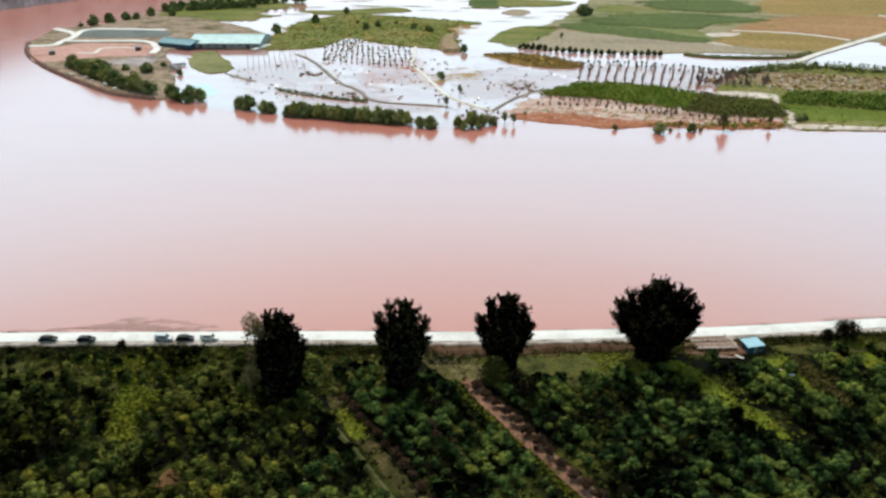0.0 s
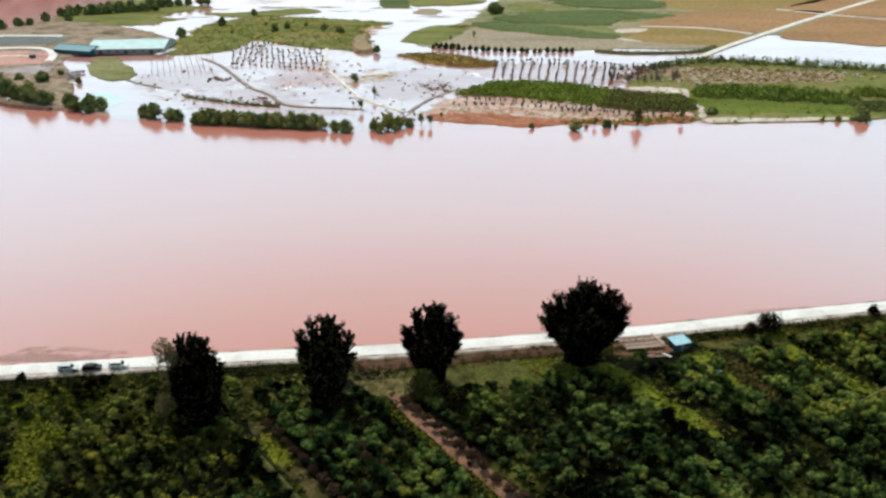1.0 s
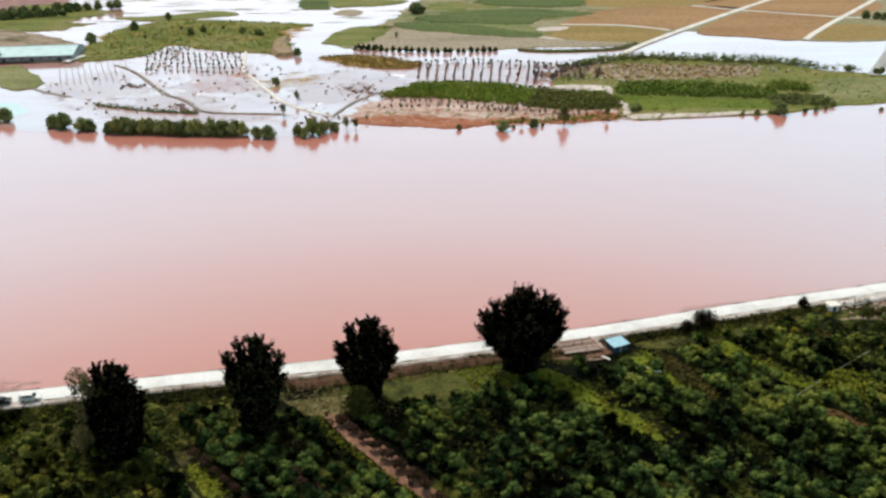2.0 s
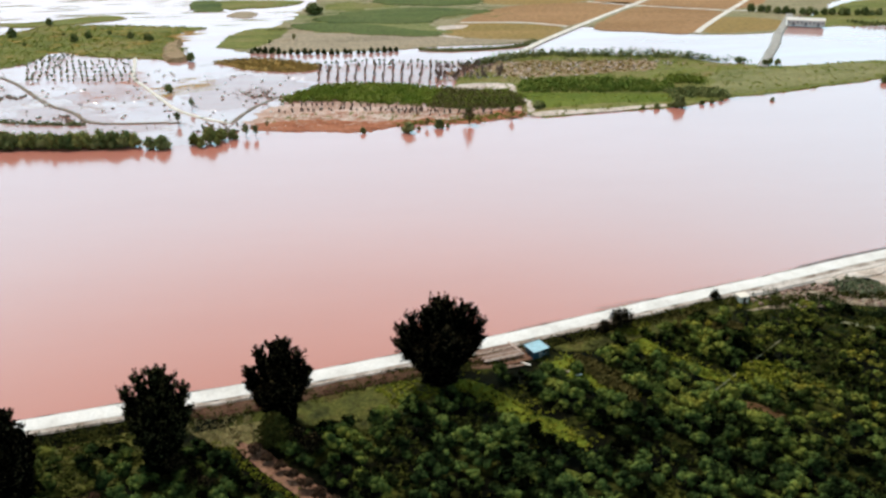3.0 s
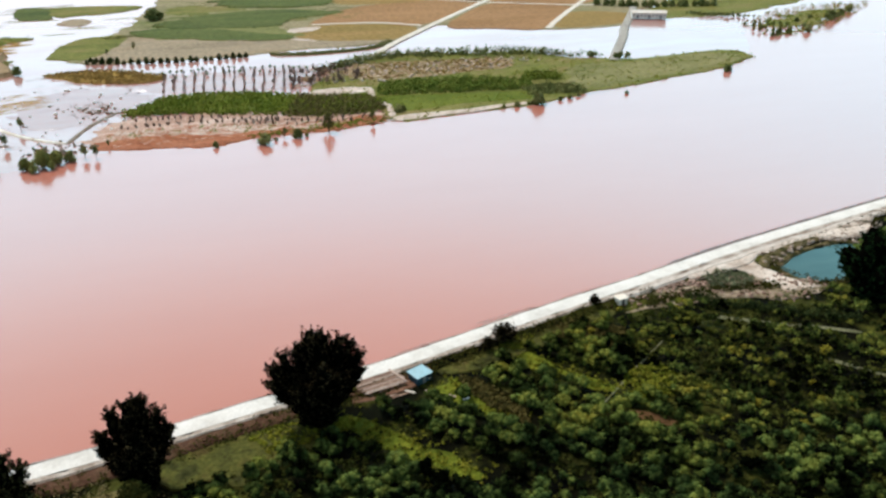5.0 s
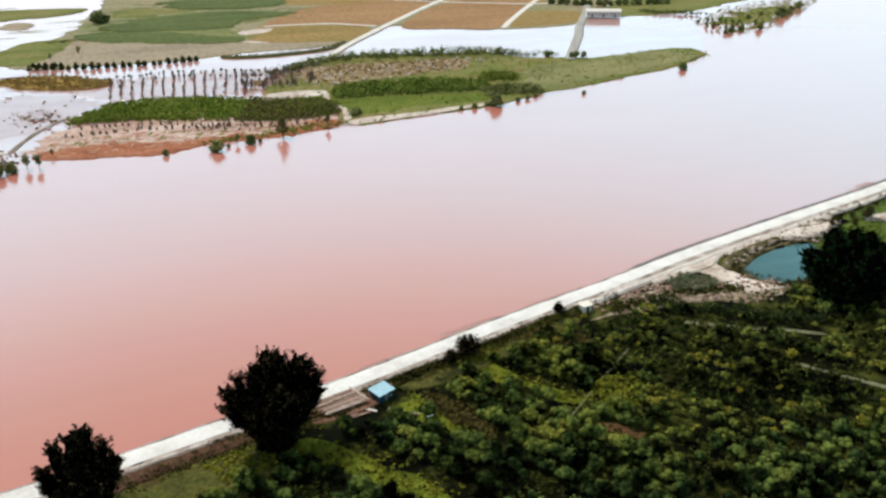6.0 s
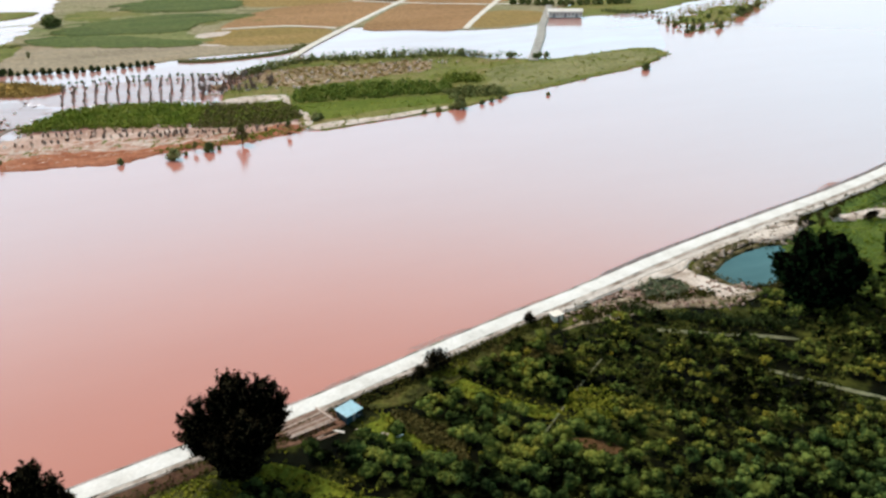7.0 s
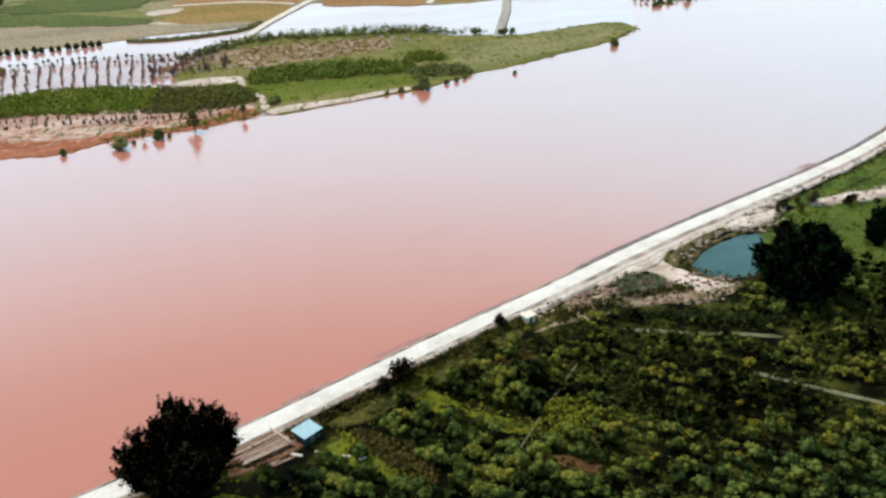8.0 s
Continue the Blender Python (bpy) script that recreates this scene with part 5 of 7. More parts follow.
def merged_copies(name, pts, kinds, z, scales, seed, mat, label, category, which=1):
    """Copies of a few crowns or stems, joined into one piece of growth."""
    r = np.random.default_rng(seed)
    data = []
    for k in kinds:
        me = k[which]
        v = np.zeros(len(me.vertices) * 3, np.float32)
        me.vertices.foreach_get("co", v)
        data.append(v.reshape(-1, 3))
    quads = [np.array([p.vertices[:] for p in k[which].polygons if len(p.vertices) == 4]).reshape(-1, 4) for k in kinds]
    trios = [np.array([p.vertices[:] for p in k[which].polygons if len(p.vertices) == 3], int).reshape(-1, 3) for k in kinds]
    vs, qs, ts, o = [], [], [], 0
    for x, y in pts:
        k = int(r.integers(len(kinds)))
        s, a = r.uniform(*scales), r.uniform(0, 2 * math.pi)
        c, n = math.cos(a) * s, math.sin(a) * s
        v = data[k] @ np.array([[c, n, 0], [-n, c, 0], [0, 0, s * r.uniform(0.85, 1.15)]]) + (x, y, z)
        vs.append(v)
        qs.append(quads[k] + o)
        ts.append(trios[k] + o)
        o += len(v)
    ob = new(name, fast_mesh(name, np.concatenate(vs), np.concatenate(qs), mat, np.concatenate(ts)))
    return tagged(ob, label, category, "", "stuff")


rest = spots[~near]
plot_a, plot_c = rest[:, 0] + 0.15 * (rest[:, 1] - 110) < -50, rest[:, 0] - 0.2 * (rest[:, 1] - 110) > 34
plot_d = rest[:, 0] > 92
low = (rest[:, 1] < np.interp(rest[:, 0], [-45, 10, 40, 60, 80, 110, 160], [103, 118, 132, 130, 118, 112, 98])) & (rest[:, 0] > -45)
plot_c, plot_d = plot_c & ~low, plot_d & ~low
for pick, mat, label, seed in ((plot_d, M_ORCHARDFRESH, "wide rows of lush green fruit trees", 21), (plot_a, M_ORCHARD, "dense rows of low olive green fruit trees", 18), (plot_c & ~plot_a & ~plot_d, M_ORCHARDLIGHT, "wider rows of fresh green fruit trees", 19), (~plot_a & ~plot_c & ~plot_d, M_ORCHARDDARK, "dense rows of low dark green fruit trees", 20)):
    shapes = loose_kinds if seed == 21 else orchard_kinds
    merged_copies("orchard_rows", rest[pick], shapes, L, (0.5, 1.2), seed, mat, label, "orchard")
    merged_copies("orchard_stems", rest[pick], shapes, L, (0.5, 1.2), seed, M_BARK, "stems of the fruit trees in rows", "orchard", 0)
# brown-leaved young trees along the dirt track, yellowing ones further on
dusky = [orchard_bush_meshes(300 + k, 2.3, 1.25, M_DUSKY, 6, 40) for k in range(3)]
plant("fruit_tree", [tuple(p) for p in along([(-20.7, 126), (-13.2, 117), (-5.7, 107.8), (1.7, 98.9), (6.4, 93.6), (12.5, 85)], 3.75, ro, 0.1)], dusky, "round reddish-brown young fruit tree on the edge of the track", "tree", "brown fruit trees along the track", L, (0.95, 1.25), 5)
plant("fruit_tree", [tuple(p) for p in along([(-47.7, 116), (-41.4, 109), (-33, 100), (-22, 87)], 3.6, ro, 0.15)], dusky, "round brownish young fruit tree beside a ditch", "tree", "brown fruit trees along the ditch", L, (0.8, 1.1), 9)
plant("fruit_tree", [tuple(p) for p in along([(-30, 112), (-23, 103.5), (-16, 95)], 3.2, ro)], dusky, "brownish young fruit tree in a sparse row", "tree", "brown fruit trees in a sparse row", L, (0.8, 1.15), 6)
yellow = [small_tree_meshes(320 + k, 2.8, 1.5, M_YELLOW, 26, 0.27, 0.2, 5) for k in range(2)]
plant("fruit_tree", [(132, 133, 1.1), (117, 134, 0.75), (105, 121, 0.7), (118, 118, 0.7), (127, 108, 0.9), (130, 105, 0.8), (137, 112, 0.7), (112, 126, 0.6), (146, 104, 0.9), (98, 166, 0.6), (92, 163, 0.6), (140, 103, 0.9), (134, 99, 0.8), (143, 110, 0.7), (124, 116, 0.65), (121, 124, 0.6), (150, 118, 0.7), (152, 108, 0.8), (109, 112, 0.6), (103, 150, 0.55), (86, 158, 0.6), (80, 156, 0.5)], yellow, "yellowing fruit tree among green ones", "tree", "yellowing fruit trees", L)
weeds = scatter([(-165, 60), (-165, 105), (-80, 122), (20, 138), (100, 160), (170, 150), (235, 150), (235, 90), (120, 70), (0, 75)], 7000, np.random.default_rng(8))
weeds = weeds[np.array([noise.noise(Vector((x * 0.05, y * 0.05, 7))) for x, y in weeds]) > 0.02]
tufts("orchard_weeds", weeds, L, 0.7, 0.55, 5, M_WEEDS, "low weeds and grass between the fruit trees", "weeds", 0.42, 9)
verge = np.concatenate([along([(-165, 112), (-136, 118), (-79, 129), (-52, 134.5), (-36, 137.5)], 0.14, ro, 3.2), along([(-36, 138), (-20, 139), (0, 144), (14, 147.5)], 0.3, ro, 2.0), along([(20, 148), (48, 156), (76, 164), (112, 173)], 0.16, ro, 3.0), along([(120, 169), (140, 165), (152, 161), (160, 160)], 0.3, ro, 3.0), along([(186, 190), (215, 197), (262, 208), (300, 224)], 0.5, ro, 3.0)])
verge = verge[~((verge[:, 0] > 97) & (verge[:, 0] < 160)) | (ro.random(len(verge)) < 0.35)]
verge = verge[to_line(verge, road_line) > 3.7]
tufts("verge_growth", verge, None, 0.9, 0.8, 9, M_WEEDS, "rough green growth below the road", "weeds", 0.32, 10)
tufts("rough_growth", scatter([(180, 165), (190, 184), (235, 200), (300, 222), (300, 150), (215, 125), (185, 140)], 1300, np.random.default_rng(18)), L, 1.1, 0.9, 10, M_REED, "rough green growth in the grass beyond the pond", "weeds", 0.35, 12)

gap_spots = np.repeat(gaps, 5, axis=0) + np.random.default_rng(51).normal(0, 0.9, (len(gaps) * 5, 2))
tufts("gap_grass", gap_spots, L, 0.6, 0.5, 7, M_WEEDBRIGHT, "yellow-green grass and weeds in gaps of the orchard", "grass", 0.42, 52)
tufts("patch_grass", scatter([(-120, 120), (-84, 128), (-40, 134), (-36, 122), (-60, 114), (-118, 106)], 1900, ro), L, 0.7, 0.6, 8, M_WEEDBRIGHT, "olive grass and weeds below the road", "grass", 0.42, 57)
tufts("patch_weeds", np.concatenate([scatter([(49, 150), (54, 148), (60, 136), (58, 130), (53, 137)], 300, ro), scatter([(77, 166), (87, 166), (96, 156), (88, 151), (78, 157)], 420, ro)]), L, 0.7, 0.9, 8, M_OLIVE, "olive-brown weeds among the fruit trees", "weeds", 0.45, 53)
tufts("patch_grass", np.concatenate([scatter([(82, 136), (87, 141.5), (95, 141), (96, 135), (89, 128.5), (83, 131.5)], 240, ro), scatter([(-112, 121), (-100, 124), (-84, 127), (-82, 120), (-96, 112)], 700, ro), scatter([(-97, 113), (-86, 112), (-86, 98), (-80, 90), (-90, 96)], 420, ro), scatter([(60, 164), (76, 168), (70, 156), (62, 157)], 260, ro), scatter([(4, 143), (18, 147), (24, 139), (8, 136)], 200, ro)]), L, 0.7, 0.7, 8, M_GRASSLEAF, "bright yellow-green weeds among the fruit trees", "weeds", 0.42, 54)
right_weeds = scatter([(70, 120), (80, 160), (120, 168), (175, 155), (235, 150), (235, 90), (130, 78), (80, 90)], 3200, np.random.default_rng(55))
tufts("row_weeds", right_weeds[np.array([noise.noise(Vector((x * 0.09, y * 0.09, 3))) for x, y in right_weeds]) > -0.05], L, 0.7, 0.8, 6, M_WEEDBRIGHT, "green weeds between the wider fruit rows", "weeds", 0.45, 56)
strips = np.concatenate([along(p, 0.16, ro, w * 1.5) for p, w in (([(22, 144), (29, 136), (37, 126.5), (44, 118)], 3.0), ([(-47, 113), (-43, 108.5), (-39, 104)], 1.6), ([(62, 161), (68, 152), (75, 143), (80, 135)], 3.4), ([(47, 152), (52, 144), (57, 132)], 3.0), ([(-96, 109), (-91, 102), (-86, 94)], 3.2))])
tufts("grass_clumps", strips, L, 0.5, 0.35, 6, M_GRASSLEAF, "clumps of yellow-green grass in the open strips", "grass", 0.34, 13)

tufts("track_verge", along([(-27, 129), (-19, 118.5), (-11, 109), (-1, 97.5), (8, 85)], 0.22, ro, 1.3), L, 0.5, 0.4, 7, M_GRASSLEAF, "yellow-green grass verge beside the dirt track", "grass", 0.24, 58)
tufts("dry_clumps", scatter([(-36, 137), (-22, 140), (-19, 129), (-28, 127.5)], 260, ro), L, 0.5, 0.6, 7, M_DRYLEAF, "pale dry grass clumps in the clearing", "grass", 0.22, 14)

# ---------------------------------------------------------------- far bank growth
far_bush = [small_tree_meshes(400 + k, 5.6, 3.4, M_HEDGE, 60, 0.48, 0.0, 9, core=0.68) for k in range(4)]
light_bush = [small_tree_meshes(405 + k, 6.2, 3.2, M_BUSHLIGHT, 60, 0.48, 0.0, 9, core=0.66) for k in range(2)]
rb = np.random.default_rng(77)
plant("bush", [tuple(p) for p in np.concatenate([along([(-139, 337), (-122, 336), (-100, 333), (-78, 332)], 3.6, rb), along([(-135, 340), (-100, 337), (-80, 335)], 5.5, rb)])], far_bush + light_bush[:1], "round green bush standing in the flood at the shore", "bush", "bushes along the drowned shore", 0, (0.9, 1.3), 4)
plant("bush", [(-68, 328, 1.05), (-73, 329, 0.7), (-165, 347, 1.05), (-160, 345, 1.0), (-151, 342, 0.95), (-147, 341, 0.8), (-41, 338, 0.75)], far_bush, "green bush half drowned at the shore", "bush", "bushes along the drowned shore", -0.1, (0.95, 1.3), 6)
plant("bush", [tuple(p) for p in np.concatenate([along([(-297, 417), (-277.4, 400.5), (-261, 388), (-245, 377), (-230.7, 368), (-217, 361)], 5.4, rb, 0.15), along([(-288, 415), (-260, 395)], 8, rb, 0.2)])], far_bush + light_bush[:1], "dense green bush behind the revetment wall", "bush", "bushes on the spit", 0.9, (1.1, 1.6), 5)
plant("bush", [(-208, 362, 1.0), (-202, 355, 1.0), (-195, 353, 0.95), (-190, 357, 1.0), (-198, 362, 0.9), (-246.7, 410.4, 1.0), (-262, 414, 0.7), (-244.5, 426.4, 0.5), (-227, 411, 0.5)], far_bush, "dense green bush at the end of the spit", "bush", "bushes on the spit", 0.2, (1.1, 1.4), 7)
plant("bush", [(-366, 556, 1.2), (-361, 570, 1.25), (-355, 584, 1.4), (-350, 590, 1.1), (-346, 607, 1.3), (-330, 610, 1.1), (-372, 549, 0.7)], far_bush, "dark green tree on the far river bend", "tree", "trees at the river bend", 0.6, (0.9, 1.2), 8)
plant("bush", [tuple(p) for p in np.concatenate([along([(-350, 632), (-325, 645), (-300, 662), (-280, 668)], 6, rb), along([(-345, 650), (-310, 668), (-270, 700), (-250, 705)], 8, rb)])], far_bush, "dark green tree in a far tree belt", "tree", "far tree belt", 0.4, (1.1, 1.6), 9)
plant("bush", [(-221, 550, 1.5), (-207, 597, 1.2), (-162, 575, 0.95), (-156, 588, 0.9), (-128, 583, 0.8), (-116, 575, 1.0), (-113, 571, 0.8), (-197, 648, 1.0), (-79, 503, 0.95), (-80, 426, 0.75), (-175, 600, 0.5), (-145, 600, 0.5), (-190, 565, 0.5)], far_bush, "dark green bush on a flooded island", "bush", "bushes on the islands", 0.4, (0.85, 1.1), 10)
plant("bush", [(-8, 671, 2.0), (-3, 674, 1.3)], far_bush, "large dark round tree on the far plain", "tree", "", 0.3, (0.95, 1.05), 11)
plant("bush", [(32, 337, 0.9), (46, 342, 0.75), (37, 341, 0.3), (50, 343, 0.35), (13, 339, 0.45), (163, 361, 1.2), (159, 362, 0.45), (152, 360.5, 0.45), (145, 360, 0.35), (213, 366, 0.35), (291, 394, 0.85), (294, 396, 0.6), (96, 367, 0.7), (99, 369, 0.55), (176, 364, 0.4), (182, 366, 0.4), (188, 369, 0.4)], far_bush, "dark bush at the water's edge of the island", "bush", "bushes at the island's edge", 0, (0.9, 1.1), 12)
plant("bush", [(-56, 332, 0.9), (-50, 333, 1.05), (-45.5, 336, 0.95), (-53, 328, 0.65), (-47, 330, 0.6)], light_bush, "yellow-green bush half drowned at the shore", "bush", "bushes along the drowned shore", -0.1, (0.95, 1.15), 6)
slim = [small_tree_meshes(420 + k, 7.0, 1.5, M_HEDGE, 26, 0.42, 0.25, 6, 5) for k in range(3)]
plant("slim_tree", [(-36, 340, 0.95), (-32, 339, 1.0), (-67, 364, 1.0), (-64, 388, 0.95), (-55, 352, 0.6), (41, 344, 0.75), (81, 354, 0.85), (-28, 353, 0.5), (-72, 372, 0.5), (-20, 557, 0.9), (-35, 545, 0.8)], slim, "slim dark tree standing in the flood", "tree", "slim drowned trees", -0.2, (0.9, 1.1), 13)
bare = [small_tree_meshes(425 + k, 7.0, 1.7, M_TWIG, 22, 0.4, 0.15, 6, 5) for k in range(3)]
cone = [small_tree_meshes(430, 8.0, 2.3, M_REEDDULL, 40, 0.42, 0.1, 6, 5)]
plant("slim_tree", [(60, 346, 1.3)], cone, "olive leafy tree alone at the drowned shore", "tree", "", -0.2, (0.98, 1.02), 14)

channel = [small_tree_meshes(450 + k, 4.2, 1.9, M_HEDGEDARK, 40, 0.42, 0.05, 7, 5, core=0.7) for k in range(3)]
drowned = [small_tree_meshes(440 + k, 3.2, 1.35, M_HEDGE, 14, 0.42, 0.35, 4, 4) for k in range(3)]
grid = []
for v in np.linspace(0, 1, 6):
    for u in np.linspace(0, 1, 17):
        a = np.array((-170, 507)) * (1 - u) + np.array((-116, 508)) * u
        b = np.array((-159, 462)) * (1 - u) + np.array((-101, 452)) * u
        grid.append(tuple(a * (1 - v) + b * v + rb.normal(0, 0.5, 2)))
plant("drowned_tree", grid, drowned, "small dark fruit tree in a drowned grid", "tree", "drowned orchard grid", -0.5, (0.55, 0.85), 15)
plant("drowned_tree", [tuple(p) for v in (0, 1, 2) for p in along([(-172 + 3 * v, 514 + 7 * v), (-152 + 2 * v, 516 + 7 * v)], 3.2, rb, 0.3)], drowned, "small dark fruit tree by the drowned grid", "tree", "drowned orchard grid", -0.5, (0.55, 0.8), 16)
plant("drowned_tree", [tuple(p) for p in np.concatenate([along([(-47, 523), (-18, 516), (14, 512.5), (48, 516.5)], 4.1, rb, 0.15), along([(-46, 528), (-28, 523)], 4.0, rb, 0.4)])], channel, "dark upright bushy tree in a row beside the flood channel", "tree", "tree row by the channel", -0.8, (0.85, 1.1), 17)
row_ends = [((-4 + 5.3 * k, 477 + 6 * math.sin(k * 0.25) - 0.5 * k), (-5 + 4.75 * k, 436 - 1.0 * k)) for k in range(14)]
row_line = np.concatenate([along([back, front], 2.3, rb, 0.6) for back, front in row_ends])
merged_copies("drowned_rows", row_line, bare, -0.3, (0.14, 0.34), 18, M_TWIG, "low mauve-brown half-bare growth in drowned rows", "saplings")
plant("slim_tree", [tuple(p) for back, front in row_ends for p in along([back, front], 11.0, rb, 0.9)], bare, "slim half-bare brown tree in a drowned row", "tree", "drowned tree rows", -0.3, (0.35, 0.6), 19)
plant("drowned_tree", [tuple(p) for p in np.concatenate([along([(-6, 480), (24, 486), (52, 480), (74, 470)], 3.6, rb, 0.5), along([(0, 470), (30, 474), (60, 466)], 5.5, rb, 0.8)])], drowned, "small thin tree at the end of a drowned row", "tree", "drowned tree rows", -0.4, (0.55, 0.9), 18)
merged_copies("drowned_thicket", scatter([(56, 436), (62, 462), (86, 470), (98, 452), (92, 432), (74, 428)], 55, rb), bare, -0.2, (0.5, 0.85), 37, M_TWIG, "mauve-grey thicket of bare drowned trees", "trees")
merged_copies("thicket_stems", scatter([(56, 436), (62, 462), (86, 470), (98, 452), (92, 432), (74, 428)], 60, rb), bare, -0.2, (0.5, 0.8), 38, M_BARK, "stems of bare drowned trees", "trees", 0)
sticks = [tuple(p) for k in range(5) for p in along([(-214 + 4.5 * k, 474 - 11 * k), (-174 + 3.5 * k, 480 - 11 * k)], 3.3, rb, 0.15)]
sapling_post = [(mesh_of("post", *tube([(0, 0, -0.4), (0.05, 0, 1.2), (0.12, 0.08, 2.6)], [0.13, 0.1, 0.06], 5), M_PALEWOOD), None)]
merged_copies("drowned_saplings", sticks, sapling_post, -0.2, (0.8, 1.2), 20, M_PALEWOOD, "thin pale bare saplings in drowned rows", "saplings", 0)

reed_line = [tuple(p) for p in np.concatenate([along([(-18, 388), (12, 384), (38, 372), (64, 361), (84, 363)], 2.6, rb, 0.8), along([(-12, 380), (20, 374), (50, 360)], 3.6, rb, 0.8)])]
reedling = [small_tree_meshes(460 + k, 2.6, 0.9, M_TWIG, 16, 0.4, 0.1, 4, 4) for k in range(3)]
plant("drowned_tree", reed_line + [tuple(p) for p in along([(-24, 376), (6, 378), (36, 372), (62, 366), (80, 368)], 2.6, rb, 1.6)], reedling, "small brownish sapling at the edge of the mud", "tree", "saplings along the mud shore", 0.1, (0.45, 0.9), 21)

tufts("reeds", scatter(isle_reeds, 2200, rb), 0.4, 1.3, 1.2, 9, M_REED, "dense green reeds on the island", "reeds", 0.5, 20)
tufts("reeds", scatter([(46, 376), (58, 412), (92, 398), (92, 374), (70, 370)], 700, rb), 0.5, 1.3, 1.8, 9, M_REEDDULL, "olive-brown reeds at the belt's end", "reeds", 0.5, 38)
tufts("reeds", np.concatenate([scatter([(-24, 396), (-8, 426), (10, 430), (20, 410), (0, 394)], 260, rb), along([(-22, 397), (5, 395), (31, 385), (63, 373), (88, 372)], 0.5, rb, 3.0), along([(-8, 424), (8, 429), (31, 426), (62, 412)], 0.6, rb, 3.0)]), 0.35, 1.2, 1.1, 8, M_MEADOWLEAF, "fresh light green reeds along the belt's edge", "reeds", 0.5, 39)
tufts("hedge", scatter([(95, 399), (171, 389), (180, 409), (149, 421), (101, 424)], 900, rb), 0.4, 1.6, 2.6, 10, M_BELT, "long dark green hedge belt on the island", "hedge", 0.6, 21)
tufts("thicket", scatter([(166, 377), (194, 374), (199, 388), (181, 395), (168, 390)], 260, rb), 0.4, 1.7, 2.3, 12, M_HEDGE, "dark green thicket at the island's shore", "thicket", 0.6, 22)
tufts("thicket", scatter([(176, 408), (196, 402), (200, 418), (184, 424)], 160, rb), 0.4, 1.7, 2.2, 10, M_MEADOWLEAF, "bright green thicket on the island", "thicket", 0.6, 30)
tufts("tree_line", np.concatenate([along([(75, 462), (100, 480), (120, 492), (171, 488), (209, 480), (222, 460), (241, 452)], 1.1, rb, 2.5), along([(85, 466), (120, 486), (170, 480), (205, 472), (220, 462)], 0.7, rb, 4)]), 0.4, 1.9, 3.6, 14, M_HEDGE, "uneven line of dark low trees at the flood's edge", "trees", 0.65, 23)
tufts("island_growth", scatter(big_isle, 1500, rb), 0.5, 1.5, 0.8, 7, M_REED, "rough green growth on the flooded island", "grass", 0.45, 24)
tufts("island_growth", scatter(isle_mid, 800, rb), 0.4, 1.3, 0.5, 6, M_REED, "rough grass on the long island", "grass", 0.5, 25)
tufts("ochre_growth", scatter(ochre_isle, 500, rb), 0.6, 1.4, 1.1, 8, M_OCHRELEAF, "ochre reeds on the islet", "reeds", 0.5, 26)
tufts("ochre_growth", scatter([(90, 440), (102, 432), (150, 434), (182, 442), (186, 465), (140, 471), (112, 474)], 260, rb), 0.5, 1.4, 1.2, 8, M_OCHRELEAF, "ochre and brown weeds on the plot", "weeds", 0.5, 27)
tufts("shore_growth", np.concatenate([along([(30, 350), (50, 351), (78, 357)], 0.5, rb, 4), along([(60, 355), (90, 358)], 0.6, rb, 5)]), 0.25, 1.3, 0.9, 8, M_REED, "olive growth along the mud shore", "grass", 0.45, 28)
tufts("dike_growth", np.concatenate([along([(58, 519), (76, 514), (98, 515), (121, 521), (136, 536)], 0.8, rb, 2.0), along([(-160, 385), (-141, 377), (-121, 371), (-107, 368)], 1.0, rb, 1.5), along([(-40, 600), (-22, 605)], 0.9, rb, 3)]), 0.5, 1.3, 1.3, 9, M_HEDGE, "dark growth on the dikes", "grass", 0.5, 29)
tufts("islet_growth", scatter(right_isle, 300, rb), 0.2, 1.6, 1.4, 8, M_REED, "drowned growth on the far islet", "grass", 0.6, 31)
plant("bush", [(249, 443, 0.6), (253, 445, 0.75), (257, 443.5, 0.6), (238, 452, 0.7), (242, 454, 0.5)], far_bush, "dark bush at the root of the dike", "bush", "bushes at the dike", 0.3, (0.9, 1.1), 35)
plant("bush", [(385, 476, 0.6), (392, 480, 0.7), (402, 482, 0.6), (418, 482, 0.9), (412, 492, 0.6), (398, 505, 0.6), (430, 500, 0.7), (470, 520, 1.4), (484, 528, 0.9), (498, 540, 0.9), (440, 520, 0.6), (512, 548, 1.0), (395, 520, 0.5), (460, 530, 0.6)], far_bush, "dark tree on the half-flooded islet", "tree", "trees on the far islet", 0, (0.85, 1.15), 32)
plant("drowned_tree", [tuple(p) for k in range(4) for p in along([(384 + 8 * k, 500 + 10 * k), (396 + 8 * k, 478 + 8 * k)], 5.0, rb, 0.3)], drowned, "small tree in a half-flooded row on the islet", "tree", "far drowned rows", -0.2, (0.9, 1.3), 36)
plant("drowned_tree", [tuple(p) for k in range(3) for p in along([(386 - 2 * k, 563 + 7 * k), (420 - 2 * k, 543 + 7 * k)], 3.4, rb, 0.2)], drowned, "small tree in a far drowned row", "tree", "far drowned rows", -0.3, (0.8, 1.1), 33)
plant("bush", [tuple(p) for p in along([(338, 640), (362, 622), (392, 612), (430, 606)], 6, rb)], far_bush, "dark tree behind the white house", "tree", "trees behind the white house", 0.3, (0.8, 1.2), 34)

